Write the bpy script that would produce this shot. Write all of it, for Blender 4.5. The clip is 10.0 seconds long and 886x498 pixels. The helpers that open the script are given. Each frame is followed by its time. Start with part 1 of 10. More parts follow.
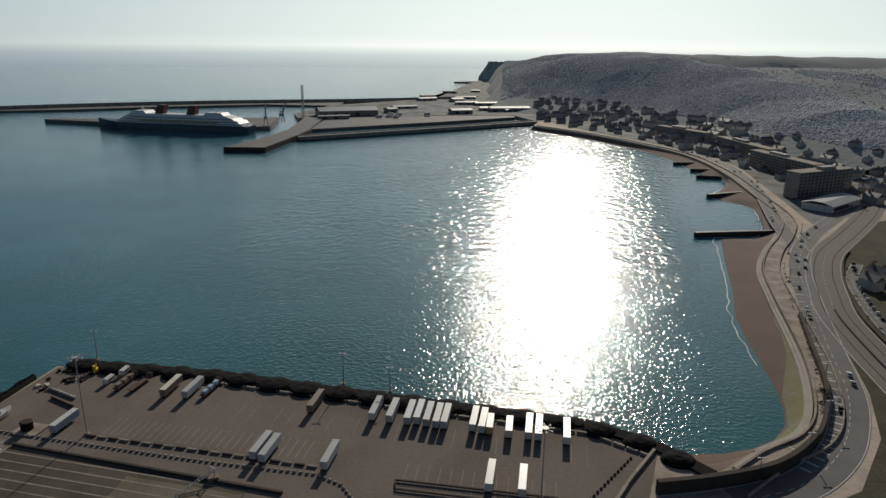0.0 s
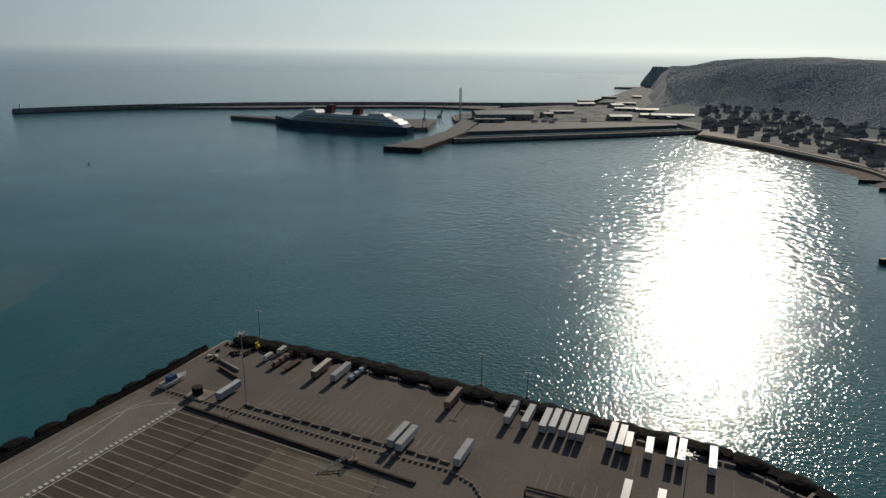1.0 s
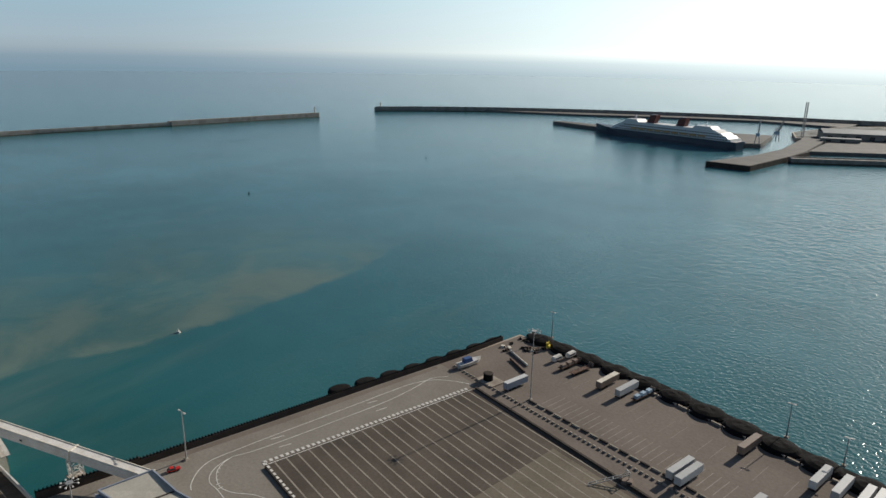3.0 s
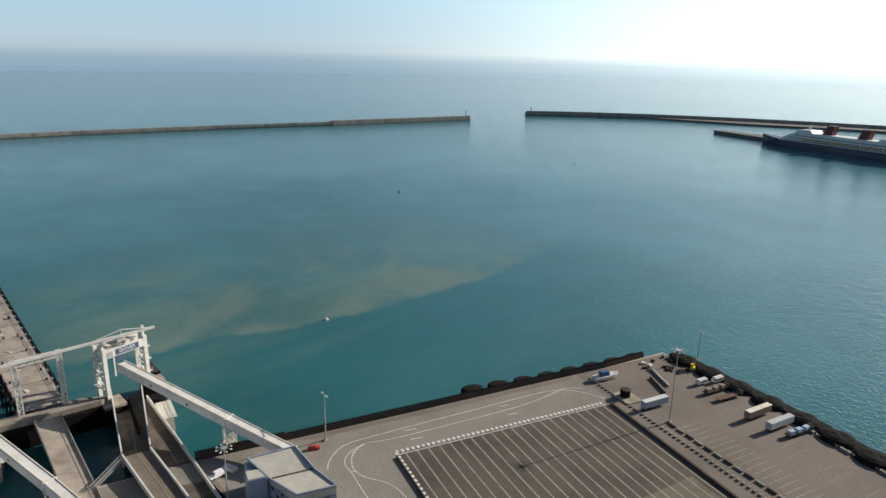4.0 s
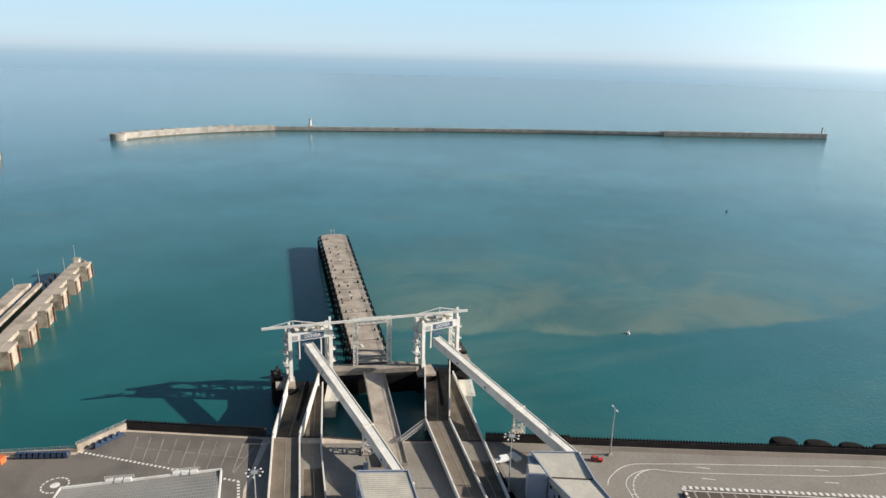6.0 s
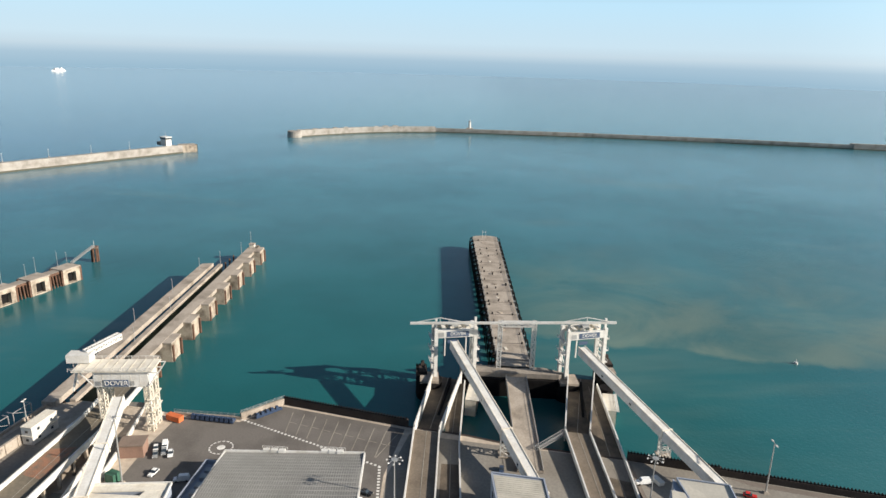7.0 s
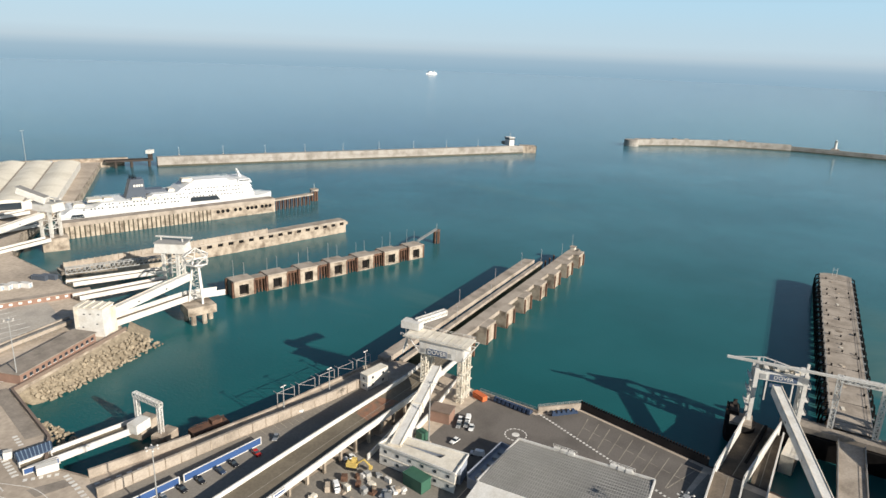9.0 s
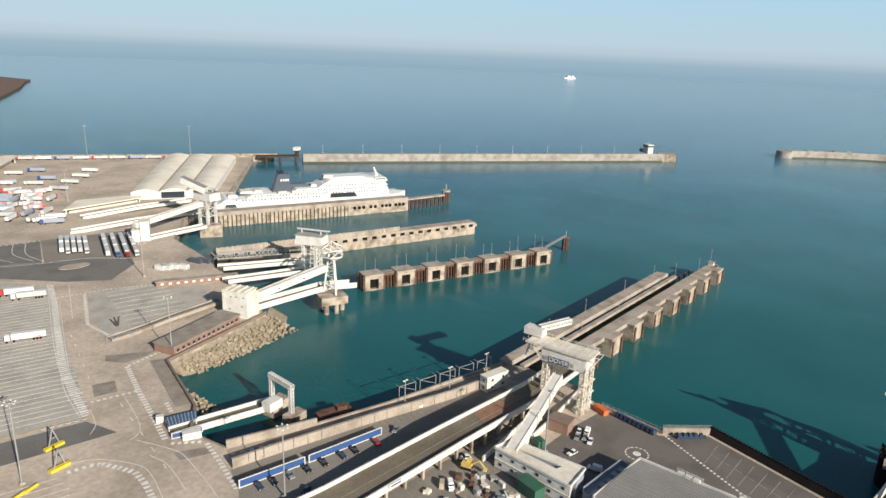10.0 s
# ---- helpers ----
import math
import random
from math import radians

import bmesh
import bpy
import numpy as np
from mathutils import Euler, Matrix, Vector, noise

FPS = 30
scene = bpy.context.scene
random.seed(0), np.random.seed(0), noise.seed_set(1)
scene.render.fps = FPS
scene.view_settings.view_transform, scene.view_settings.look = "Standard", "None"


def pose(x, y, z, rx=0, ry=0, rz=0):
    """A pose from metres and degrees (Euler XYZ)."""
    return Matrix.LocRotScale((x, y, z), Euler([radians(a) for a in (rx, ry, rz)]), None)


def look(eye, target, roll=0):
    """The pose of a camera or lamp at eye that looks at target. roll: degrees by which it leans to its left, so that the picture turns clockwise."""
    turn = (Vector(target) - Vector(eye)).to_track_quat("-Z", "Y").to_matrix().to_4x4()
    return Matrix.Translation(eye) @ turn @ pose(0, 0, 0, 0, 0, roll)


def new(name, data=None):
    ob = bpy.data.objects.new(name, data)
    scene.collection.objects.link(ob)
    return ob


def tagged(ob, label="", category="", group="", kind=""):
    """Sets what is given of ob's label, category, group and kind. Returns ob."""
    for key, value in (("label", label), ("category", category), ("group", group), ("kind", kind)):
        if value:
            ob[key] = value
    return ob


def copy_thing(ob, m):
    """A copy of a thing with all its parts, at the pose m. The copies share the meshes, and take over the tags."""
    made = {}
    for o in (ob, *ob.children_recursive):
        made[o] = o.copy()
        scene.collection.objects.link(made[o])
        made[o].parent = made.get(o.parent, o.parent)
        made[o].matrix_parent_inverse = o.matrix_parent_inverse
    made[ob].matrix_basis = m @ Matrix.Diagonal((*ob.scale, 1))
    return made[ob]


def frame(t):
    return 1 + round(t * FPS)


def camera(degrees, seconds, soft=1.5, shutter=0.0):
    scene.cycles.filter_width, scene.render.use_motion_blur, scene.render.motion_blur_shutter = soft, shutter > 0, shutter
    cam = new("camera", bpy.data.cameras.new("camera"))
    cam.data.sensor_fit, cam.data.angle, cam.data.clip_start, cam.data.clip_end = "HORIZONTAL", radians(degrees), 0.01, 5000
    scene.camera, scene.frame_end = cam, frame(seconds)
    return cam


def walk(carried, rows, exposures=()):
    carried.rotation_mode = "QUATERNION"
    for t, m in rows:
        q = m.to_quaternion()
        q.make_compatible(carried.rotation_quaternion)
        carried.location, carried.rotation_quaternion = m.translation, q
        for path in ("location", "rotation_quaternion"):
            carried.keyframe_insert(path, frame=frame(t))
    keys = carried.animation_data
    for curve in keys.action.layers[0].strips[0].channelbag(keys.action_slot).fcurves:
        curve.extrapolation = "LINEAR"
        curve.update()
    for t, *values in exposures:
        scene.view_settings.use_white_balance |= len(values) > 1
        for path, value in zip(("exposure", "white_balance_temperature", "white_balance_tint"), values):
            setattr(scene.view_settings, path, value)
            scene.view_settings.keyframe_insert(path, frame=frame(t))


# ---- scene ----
# ---- settings ----
EXPOSURES = ((0.0, -0.62), (0.5, -0.72), (1.5, -0.76), (2.0, -0.62), (2.5, -0.24), (4.0, 0.48), (5.0, 0.74), (5.5, 0.79), (7.0, 0.8), (8.0, 0.76), (8.5, 0.7), (9.0, 0.6), (10.0, 0.52))
SEA_BUMP = 0.6
SEA_GREEN, SEA_BLUE, SEA_SILT, SEA_HORIZON = (0.006, 0.08, 0.08), (0.062, 0.18, 0.222), (0.13, 0.18, 0.145), (0.03, 0.09, 0.142)
# radiance of the hazy air by height above the horizon: away from the sun, and under it
HAZE_AWAY = ((0.0, (0.182, 0.29, 0.382), 0.9), (0.17, (0.187, 0.295, 0.386), 0.9), (0.25, (0.235, 0.335, 0.42), 0.9), (0.31, (0.34, 0.425, 0.49), 0.9), (0.38, (0.365, 0.475, 0.55), 0.9), (0.66, (0.33, 0.5, 0.62), 0.85), (1.0, (0.24, 0.4, 0.56), 0.12))
HAZE_SUN = ((0.0, (0.68, 0.83, 0.89), 0.9), (0.17, (0.72, 0.86, 0.91), 0.9), (0.25, (1.0, 1.15, 1.16), 0.9), (0.31, (1.54, 1.67, 1.58), 0.9), (0.38, (1.37, 1.53, 1.49), 0.9), (0.66, (1.3, 1.5, 1.48), 0.85), (1.0, (0.98, 1.2, 1.3), 0.6))
cam = camera(66.99, 10.0)
EYE = (0, 0, 140)
PATH = [
    (0.0, pose(*EYE, 73.278, -0.538, -0.057)),
    (0.5, pose(*EYE, 73.387, -0.622, 6.549)),
    (1.0, pose(*EYE, 73.474, -0.660, 13.024)),
    (1.5, pose(*EYE, 73.563, -0.758, 19.753)),
    (2.0, pose(*EYE, 73.641, -0.846, 26.736)),
    (2.5, pose(*EYE, 73.690, -0.868, 33.231)),
    (4.0, pose(*EYE, 73.857, -1.136, 52.287)),
    (4.5, pose(*EYE, 73.900, -1.249, 58.473)),
    (5.0, pose(*EYE, 73.880, -1.391, 65.322)),
    (5.5, pose(*EYE, 73.867, -1.490, 72.741)),
    (7.0, pose(*EYE, 73.787, -1.570, 93.003)),
    (7.5, pose(*EYE, 73.744, -1.688, 100.161)),
    (8.0, pose(*EYE, 73.659, -1.795, 106.921)),
    (8.5, pose(*EYE, 73.568, -1.945, 113.890)),
    (9.0, pose(*EYE, 73.469, -2.099, 121.123)),
    (9.5, pose(*EYE, 73.409, -2.164, 127.079)),
    (10.0, pose(*EYE, 73.351, -2.209, 132.507)),
]
walk(cam, PATH, EXPOSURES)

# ---- light: low afternoon sun over the sea, thin haze ----
SUN_AZ, SUN_EL = 10.5, 24.0
world = bpy.data.worlds.new("sky")
scene.world = world
world.use_nodes = True
wn, wl = world.node_tree.nodes, world.node_tree.links
wn.clear()
w_out = wn.new("ShaderNodeOutputWorld")
w_bg = wn.new("ShaderNodeBackground")
w_sky = wn.new("ShaderNodeTexSky")
w_sky.sky_type = "NISHITA"
w_sky.sun_disc = False
w_sky.sun_elevation, w_sky.sun_rotation = radians(SUN_EL), radians(SUN_AZ)
w_sky.air_density, w_sky.dust_density, w_sky.ozone_density = 1.0, 1.0, 1.8
w_bg.inputs["Strength"].default_value = 0.08
w_tc = wn.new("ShaderNodeTexCoord")
w_sep = wn.new("ShaderNodeSeparateXYZ")
wl.new(w_tc.outputs["Generated"], w_sep.inputs[0])
# haze: the sky near the horizon is drawn out over the far sea, which takes a bluer, dimmer tone
w_max = wn.new("ShaderNodeMath")
w_max.operation = "MAXIMUM"
w_max.inputs[1].default_value = 0.035
wl.new(w_sep.outputs["Z"], w_max.inputs[0])
w_com = wn.new("ShaderNodeCombineXYZ")
wl.new(w_sep.outputs["X"], w_com.inputs["X"])
wl.new(w_sep.outputs["Y"], w_com.inputs["Y"])
wl.new(w_max.outputs[0], w_com.inputs["Z"])
wl.new(w_com.outputs[0], w_sky.inputs["Vector"])
w_map = wn.new("ShaderNodeMapRange")
w_map.inputs["From Min"].default_value, w_map.inputs["From Max"].default_value = -0.06, 0.14
wl.new(w_sep.outputs["Z"], w_map.inputs["Value"])
w_far, w_sun = wn.new("ShaderNodeValToRGB"), wn.new("ShaderNodeValToRGB")
wl.new(w_map.outputs[0], w_far.inputs[0])
wl.new(w_map.outputs[0], w_sun.inputs[0])


def fill_ramp(node, rows):
    cr = node.color_ramp
    while len(cr.elements) < len(rows):
        cr.elements.new(0.5)
    for e, (pos, col, a) in zip(cr.elements, rows):
        e.position, e.color = pos, (*col, a)


fill_ramp(w_far, HAZE_AWAY)
fill_ramp(w_sun, HAZE_SUN)
# how far a bearing turns towards the sun
w_hor = wn.new("ShaderNodeVectorMath")
w_hor.operation = "MULTIPLY"
w_hor.inputs[1].default_value = (1, 1, 0)
wl.new(w_tc.outputs["Generated"], w_hor.inputs[0])
w_nrm = wn.new("ShaderNodeVectorMath")
w_nrm.operation = "NORMALIZE"
wl.new(w_hor.outputs[0], w_nrm.inputs[0])
w_dot = wn.new("ShaderNodeVectorMath")
w_dot.operation = "DOT_PRODUCT"
w_dot.inputs[1].default_value = (math.sin(radians(SUN_AZ)), math.cos(radians(SUN_AZ)), 0)
wl.new(w_nrm.outputs[0], w_dot.inputs[0])
w_turn = wn.new("ShaderNodeMapRange")
w_turn.inputs["From Min"].default_value, w_turn.inputs["From Max"].default_value = 0.18, 1.0
wl.new(w_dot.outputs["Value"], w_turn.inputs["Value"])
w_pow = wn.new("ShaderNodeMath")
w_pow.operation = "POWER"
w_pow.inputs[1].default_value = 1.9
wl.new(w_turn.outputs[0], w_pow.inputs[0])
w_both = wn.new("ShaderNodeMix")
w_both.data_type = "RGBA"
wl.new(w_pow.outputs[0], w_both.inputs["Factor"])
wl.new(w_far.outputs["Color"], w_both.inputs["A"])
wl.new(w_sun.outputs["Color"], w_both.inputs["B"])
w_mul = wn.new("ShaderNodeVectorMath")
w_mul.operation = "SCALE"
w_mul.inputs["Scale"].default_value = 1 / 0.08
wl.new(w_both.outputs["Result"], w_mul.inputs[0])
w_mix = wn.new("ShaderNodeMix")
w_mix.data_type = "RGBA"
w_alp = wn.new("ShaderNodeMix")
wl.new(w_pow.outputs[0], w_alp.inputs["Factor"])
wl.new(w_far.outputs["Alpha"], w_alp.inputs["A"])
wl.new(w_sun.outputs["Alpha"], w_alp.inputs["B"])
# the haze thins out towards the zenith
w_thin = wn.new("ShaderNodeMapRange")
w_thin.interpolation_type = "SMOOTHSTEP"
for key, val in zip(("From Min", "From Max", "To Min", "To Max"), (0.1, 0.55, 1.0, 0.12)):
    w_thin.inputs[key].default_value = val
wl.new(w_sep.outputs["Z"], w_thin.inputs["Value"])
w_amt = wn.new("ShaderNodeMath")
w_amt.operation = "MULTIPLY"
wl.new(w_alp.outputs["Result"], w_amt.inputs[0])
wl.new(w_thin.outputs[0], w_amt.inputs[1])
wl.new(w_amt.outputs[0], w_mix.inputs["Factor"])
w_dim = wn.new("ShaderNodeVectorMath")
w_dim.operation = "SCALE"
w_dim.inputs["Scale"].default_value = 0.68
wl.new(w_sky.outputs[0], w_dim.inputs[0])
wl.new(w_dim.outputs[0], w_mix.inputs["A"])
wl.new(w_mul.outputs[0], w_mix.inputs["B"])
wl.new(w_mix.outputs["Result"], w_bg.inputs["Color"])
wl.new(w_bg.outputs[0], w_out.inputs["Surface"])

sun_data = bpy.data.lights.new("sun", "SUN")
sun_data.energy, sun_data.angle, sun_data.color = 5.0, radians(0.53), (1.0, 0.92, 0.8)
sun = new("sun", sun_data)
sd = Vector((math.sin(radians(SUN_AZ)) * math.cos(radians(SUN_EL)), math.cos(radians(SUN_AZ)) * math.cos(radians(SUN_EL)), math.sin(radians(SUN_EL))))
sun.matrix_world = look(tuple(sd * 500), (0, 0, 0))


# ---- materials ----
def surface(name, base, rough=0.8, vary=0.25, big=12.0, fine=0.6, bump=0.3, metal=0.0, stain=None, rand=0.0, spec=0.3, sheen=0.0):
    """A weathered surface: large stains and fine grain in world metres, with a little relief."""
    m = bpy.data.materials.new(name)
    m.use_nodes = True
    n, l = m.node_tree.nodes, m.node_tree.links
    b = n["Principled BSDF"]
    b.inputs["Roughness"].default_value, b.inputs["Metallic"].default_value = rough, metal
    b.inputs["Specular IOR Level"].default_value = spec
    b.inputs["Sheen Weight"].default_value, b.inputs["Sheen Roughness"].default_value = sheen, 0.7
    g = n.new("ShaderNodeNewGeometry")
    n1, n2 = n.new("ShaderNodeTexNoise"), n.new("ShaderNodeTexNoise")
    n1.inputs["Scale"].default_value, n1.inputs["Detail"].default_value = 1 / big, 6
    n2.inputs["Scale"].default_value, n2.inputs["Detail"].default_value = 1 / fine, 4
    l.new(g.outputs["Position"], n1.inputs["Vector"])
    l.new(g.outputs["Position"], n2.inputs["Vector"])
    s = stain or tuple(c * 0.55 for c in base)
    mx = n.new("ShaderNodeMix")
    mx.data_type = "RGBA"
    mx.inputs["A"].default_value, mx.inputs["B"].default_value = (*base, 1), (*s, 1)
    mr = n.new("ShaderNodeMapRange")
    mr.inputs["From Min"].default_value, mr.inputs["From Max"].default_value, mr.inputs["To Max"].default_value = 0.42, 0.72, vary * 2.4
    l.new(n1.outputs["Fac"], mr.inputs["Value"])
    l.new(mr.outputs[0], mx.inputs["Factor"])
    hs = n.new("ShaderNodeHueSaturation")
    mv = n.new("ShaderNodeMapRange")
    mv.inputs["From Min"].default_value, mv.inputs["From Max"].default_value = 0.3, 0.7
    mv.inputs["To Min"].default_value, mv.inputs["To Max"].default_value = 1 - vary * 0.4, 1 + vary * 0.4
    l.new(n2.outputs["Fac"], mv.inputs["Value"])
    if rand:
        oi = n.new("ShaderNodeObjectInfo")
        ma = n.new("ShaderNodeMath")
        ma.operation = "MULTIPLY_ADD"
        ma.inputs[1].default_value, ma.inputs[2].default_value = rand, 1 - rand / 2
        l.new(oi.outputs["Random"], ma.inputs[0])
        mm = n.new("ShaderNodeMath")
        mm.operation = "MULTIPLY"
        l.new(ma.outputs[0], mm.inputs[0])
        l.new(mv.outputs[0], mm.inputs[1])
        l.new(mm.outputs[0], hs.inputs["Value"])
    else:
        l.new(mv.outputs[0], hs.inputs["Value"])
    l.new(mx.outputs["Result"], hs.inputs["Color"])
    l.new(hs.outputs[0], b.inputs["Base Color"])
    if bump:
        bp = n.new("ShaderNodeBump")
        bp.inputs["Strength"].default_value, bp.inputs["Distance"].default_value = bump, fine * 0.3
        l.new(n2.outputs["Fac"], bp.inputs["Height"])
        l.new(bp.outputs[0], b.inputs["Normal"])
    return m


M_CONC = surface("apron concrete", (0.46, 0.385, 0.31), 0.9, 0.36, 26, 1.8, 0.08, stain=(0.29, 0.245, 0.2), spec=0.15)
M_APRON_W = surface("lorry park concrete", (0.185, 0.157, 0.136), 0.95, 0.25, 24, 1.2, 0.12, stain=(0.11, 0.094, 0.08), spec=0.1)
M_ROADPALE = surface("pale worn roadway", (0.225, 0.206, 0.18), 0.95, 0.3, 16, 1.0, 0.1, stain=(0.165, 0.145, 0.122), spec=0.1)
# dark tone holds the girder shade on ramp leaves and lower ramps
M_LEAFDECK = surface("ramp plating darkened as shade", (0.085, 0.07, 0.056), 0.85, 0.4, 5, 0.6, 0.15, stain=(0.15, 0.12, 0.09), spec=0.12)
M_RAMP = surface("brown ramp surfacing", (0.175, 0.143, 0.112), 0.9, 0.35, 7, 0.8, 0.15, stain=(0.13, 0.105, 0.08), spec=0.12)
M_TARMAC = surface("dark tarmac", (0.15, 0.135, 0.122), 0.85, 0.25, 10, 0.6, 0.2, spec=0.12)
M_ROAD = surface("grey road asphalt", (0.165, 0.157, 0.148), 0.8, 0.2, 14, 0.8, 0.15, spec=0.12)
M_LANE = surface("brown lane surfacing", (0.105, 0.087, 0.072), 0.85, 0.3, 18, 0.9, 0.2, spec=0.12)
M_LANE2 = surface("olive lane surfacing", (0.17, 0.145, 0.11), 0.85, 0.3, 18, 0.9, 0.2, spec=0.12)
M_QUAY = surface("old quay masonry", (0.385, 0.325, 0.26), 0.9, 0.45, 5, 0.5, 0.5, stain=(0.13, 0.1, 0.075))
M_QUAYTOP = surface("quay top concrete", (0.36, 0.31, 0.26), 0.9, 0.35, 8, 0.7, 0.3, stain=(0.18, 0.15, 0.12), spec=0.12)
# breakwater stone: greyer than the quay masonry in place of distance haze
M_MOLE = surface("breakwater stone greyed as haze", (0.335, 0.31, 0.28), 0.9, 0.35, 9, 0.8, 0.4, stain=(0.17, 0.15, 0.13), spec=0.1)
M_WEED = surface("wet weedy masonry and slot shade", (0.075, 0.066, 0.045), 0.5, 0.4, 3, 0.4, 0.5, stain=(0.04, 0.045, 0.025))
# also painted in as shade in pier recesses and under the crosshead
M_BLACK = surface("black rubber, tarred steel and painted shade", (0.014, 0.013, 0.013), 0.95, 0.4, 3, 0.4, 0.3, spec=0.08)
M_DARKWALL = surface("dark brown sea wall", (0.062, 0.05, 0.043), 0.85, 0.3, 6, 0.6, 0.4, spec=0.12)
M_WHITE = surface("white painted steel", (0.6, 0.585, 0.555), 0.5, 0.22, 4, 0.6, 0.05, stain=(0.42, 0.38, 0.32))
M_CREAM = surface("weathered cream steel", (0.66, 0.61, 0.52), 0.5, 0.22, 4, 0.6, 0.1, stain=(0.4, 0.33, 0.24))
M_LINE = surface("worn white road paint", (0.66, 0.64, 0.6), 0.7, 0.25, 3, 0.4, 0.0, stain=(0.4, 0.37, 0.34), spec=0.12)
M_YLINE = surface("worn yellow road paint", (0.55, 0.4, 0.12), 0.7, 0.25, 3, 0.4, 0.0)
M_YELLOW = surface("bright yellow paint", (0.62, 0.46, 0.04), 0.5, 0.12, 3, 0.4, 0.05)
M_BLUE = surface("royal blue panel", (0.038, 0.085, 0.22), 0.5, 0.12, 5, 0.5, 0.05)
M_RED = surface("red paint", (0.45, 0.04, 0.03), 0.4, 0.12, 4, 0.5, 0.05)
M_BRICK = surface("red brick", (0.25, 0.155, 0.118), 0.9, 0.3, 4, 0.3, 0.3, stain=(0.19, 0.12, 0.09))
M_ROOFGREY = surface("grey ribbed roof sheet", (0.225, 0.218, 0.205), 0.55, 0.18, 14, 0.8, 0.1)
M_ROOFTAN = surface("weathered tan roof sheet", (0.7, 0.645, 0.54), 0.7, 0.25, 20, 1.0, 0.1, stain=(0.45, 0.4, 0.31))
M_ROOFRIB = surface("pale roof rib", (0.3, 0.29, 0.27), 0.55, 0.2, 8, 0.8, 0.05)
M_SLATE = surface("dark slate roof", (0.12, 0.124, 0.135), 0.5, 0.3, 6, 0.5, 0.3, rand=0.4)
M_RUST = surface("rusty steel pile", (0.13, 0.07, 0.045), 0.85, 0.4, 2, 0.3, 0.4, stain=(0.05, 0.03, 0.025))
M_RUSTPATCH = surface("rust-stained surfacing", (0.26, 0.13, 0.08), 0.9, 0.5, 2.5, 0.4, 0.1, stain=(0.15, 0.115, 0.085))
M_STEEL = surface("galvanised steel", (0.42, 0.42, 0.41), 0.6, 0.15, 3, 0.4, 0.05, metal=0.6)
M_GLASS = surface("dark window glass", (0.03, 0.04, 0.05), 0.12, 0.1, 3, 0.5, 0.0, spec=0.6)
M_ROCK = surface("armour rock", (0.29, 0.24, 0.175), 0.95, 0.4, 2, 0.4, 0.7, stain=(0.17, 0.14, 0.1), rand=0.5)
M_SAND = surface("wet shingle beach", (0.155, 0.112, 0.088), 0.9, 0.25, 20, 0.8, 0.2, stain=(0.11, 0.082, 0.067), spec=0.12)
M_WEEDBEACH = surface("green algae shingle", (0.15, 0.145, 0.06), 0.9, 0.4, 8, 0.8, 0.3, stain=(0.18, 0.16, 0.11))
M_FOAM = surface("white wave foam", (0.8, 0.8, 0.78), 0.9, 0.2, 3, 0.5, 0.2)
M_GRASS = surface("winter grass", (0.075, 0.07, 0.042), 0.95, 0.45, 12, 1.2, 0.4, stain=(0.045, 0.042, 0.03), spec=0.12)
# downland and woodland: base colours paled and blued, with sheen, in place of haze
M_HILL = surface("winter downland paled as haze", (0.175, 0.2, 0.2), 1.0, 0.2, 140, 12, 0.4, stain=(0.15, 0.165, 0.155), spec=0.04, sheen=0.15)
M_LEAF = surface("winter woodland paled as haze", (0.28, 0.32, 0.34), 0.95, 0.15, 60, 3.0, 0.1, rand=0.12, spec=0.05, sheen=0.6)
M_TWIG = surface("dark street tree twigs", (0.075, 0.07, 0.055), 0.95, 0.3, 4, 0.5, 0.1, rand=0.3, spec=0.05)
M_HIGHWAY = surface("worn reddish-brown asphalt", (0.17, 0.148, 0.13), 0.85, 0.3, 14, 0.8, 0.15, stain=(0.15, 0.125, 0.11), spec=0.15)
M_CHALK = surface("weathered chalk cliff", (0.5, 0.5, 0.47), 1.0, 0.4, 25, 4, 0.5, stain=(0.3, 0.3, 0.27), spec=0.03)
M_BARK = surface("bark", (0.09, 0.07, 0.05), 0.95, 0.3, 1, 0.2, 0.4)
# near-black paint, its tone lifted for haze over the far cruise ship
M_HULLDARK = surface("dark hull paint lifted as haze", (0.075, 0.09, 0.115), 0.35, 0.15, 20, 1, 0.02)
M_TYRE = surface("tyre rubber", (0.015, 0.015, 0.015), 0.8, 0.2, 1, 0.2, 0.1)
M_SHIPWHITE = surface("ship white paint", (0.64, 0.64, 0.635), 0.45, 0.1, 18, 1.0, 0.02, stain=(0.66, 0.62, 0.56))
M_HOUSE = surface("pale render walls", (0.42, 0.39, 0.35), 0.85, 0.25, 6, 0.6, 0.1, rand=0.7)
M_TRAILER = surface("trailer side panels", (0.5, 0.5, 0.49), 0.45, 0.12, 4, 0.6, 0.03, rand=0.5, stain=(0.45, 0.43, 0.4))
M_TAN = surface("tan tarpaulin", (0.5, 0.32, 0.14), 0.6, 0.15, 4, 0.6, 0.1)
M_BROWN = surface("brown container paint", (0.2, 0.15, 0.12), 0.6, 0.2, 4, 0.6, 0.1)

M_LANEGREY = surface("pale grey lane concrete", (0.4, 0.365, 0.32), 0.9, 0.3, 9, 1.0, 0.1, stain=(0.27, 0.25, 0.225), spec=0.12)
M_PATCH = surface("repaired concrete patch", (0.27, 0.235, 0.2), 0.9, 0.3, 6, 1.0, 0.1, spec=0.12)
M_SLATEBLUE = surface("slate blue sign panel", (0.07, 0.1, 0.16), 0.5, 0.1, 3, 0.5, 0.02)
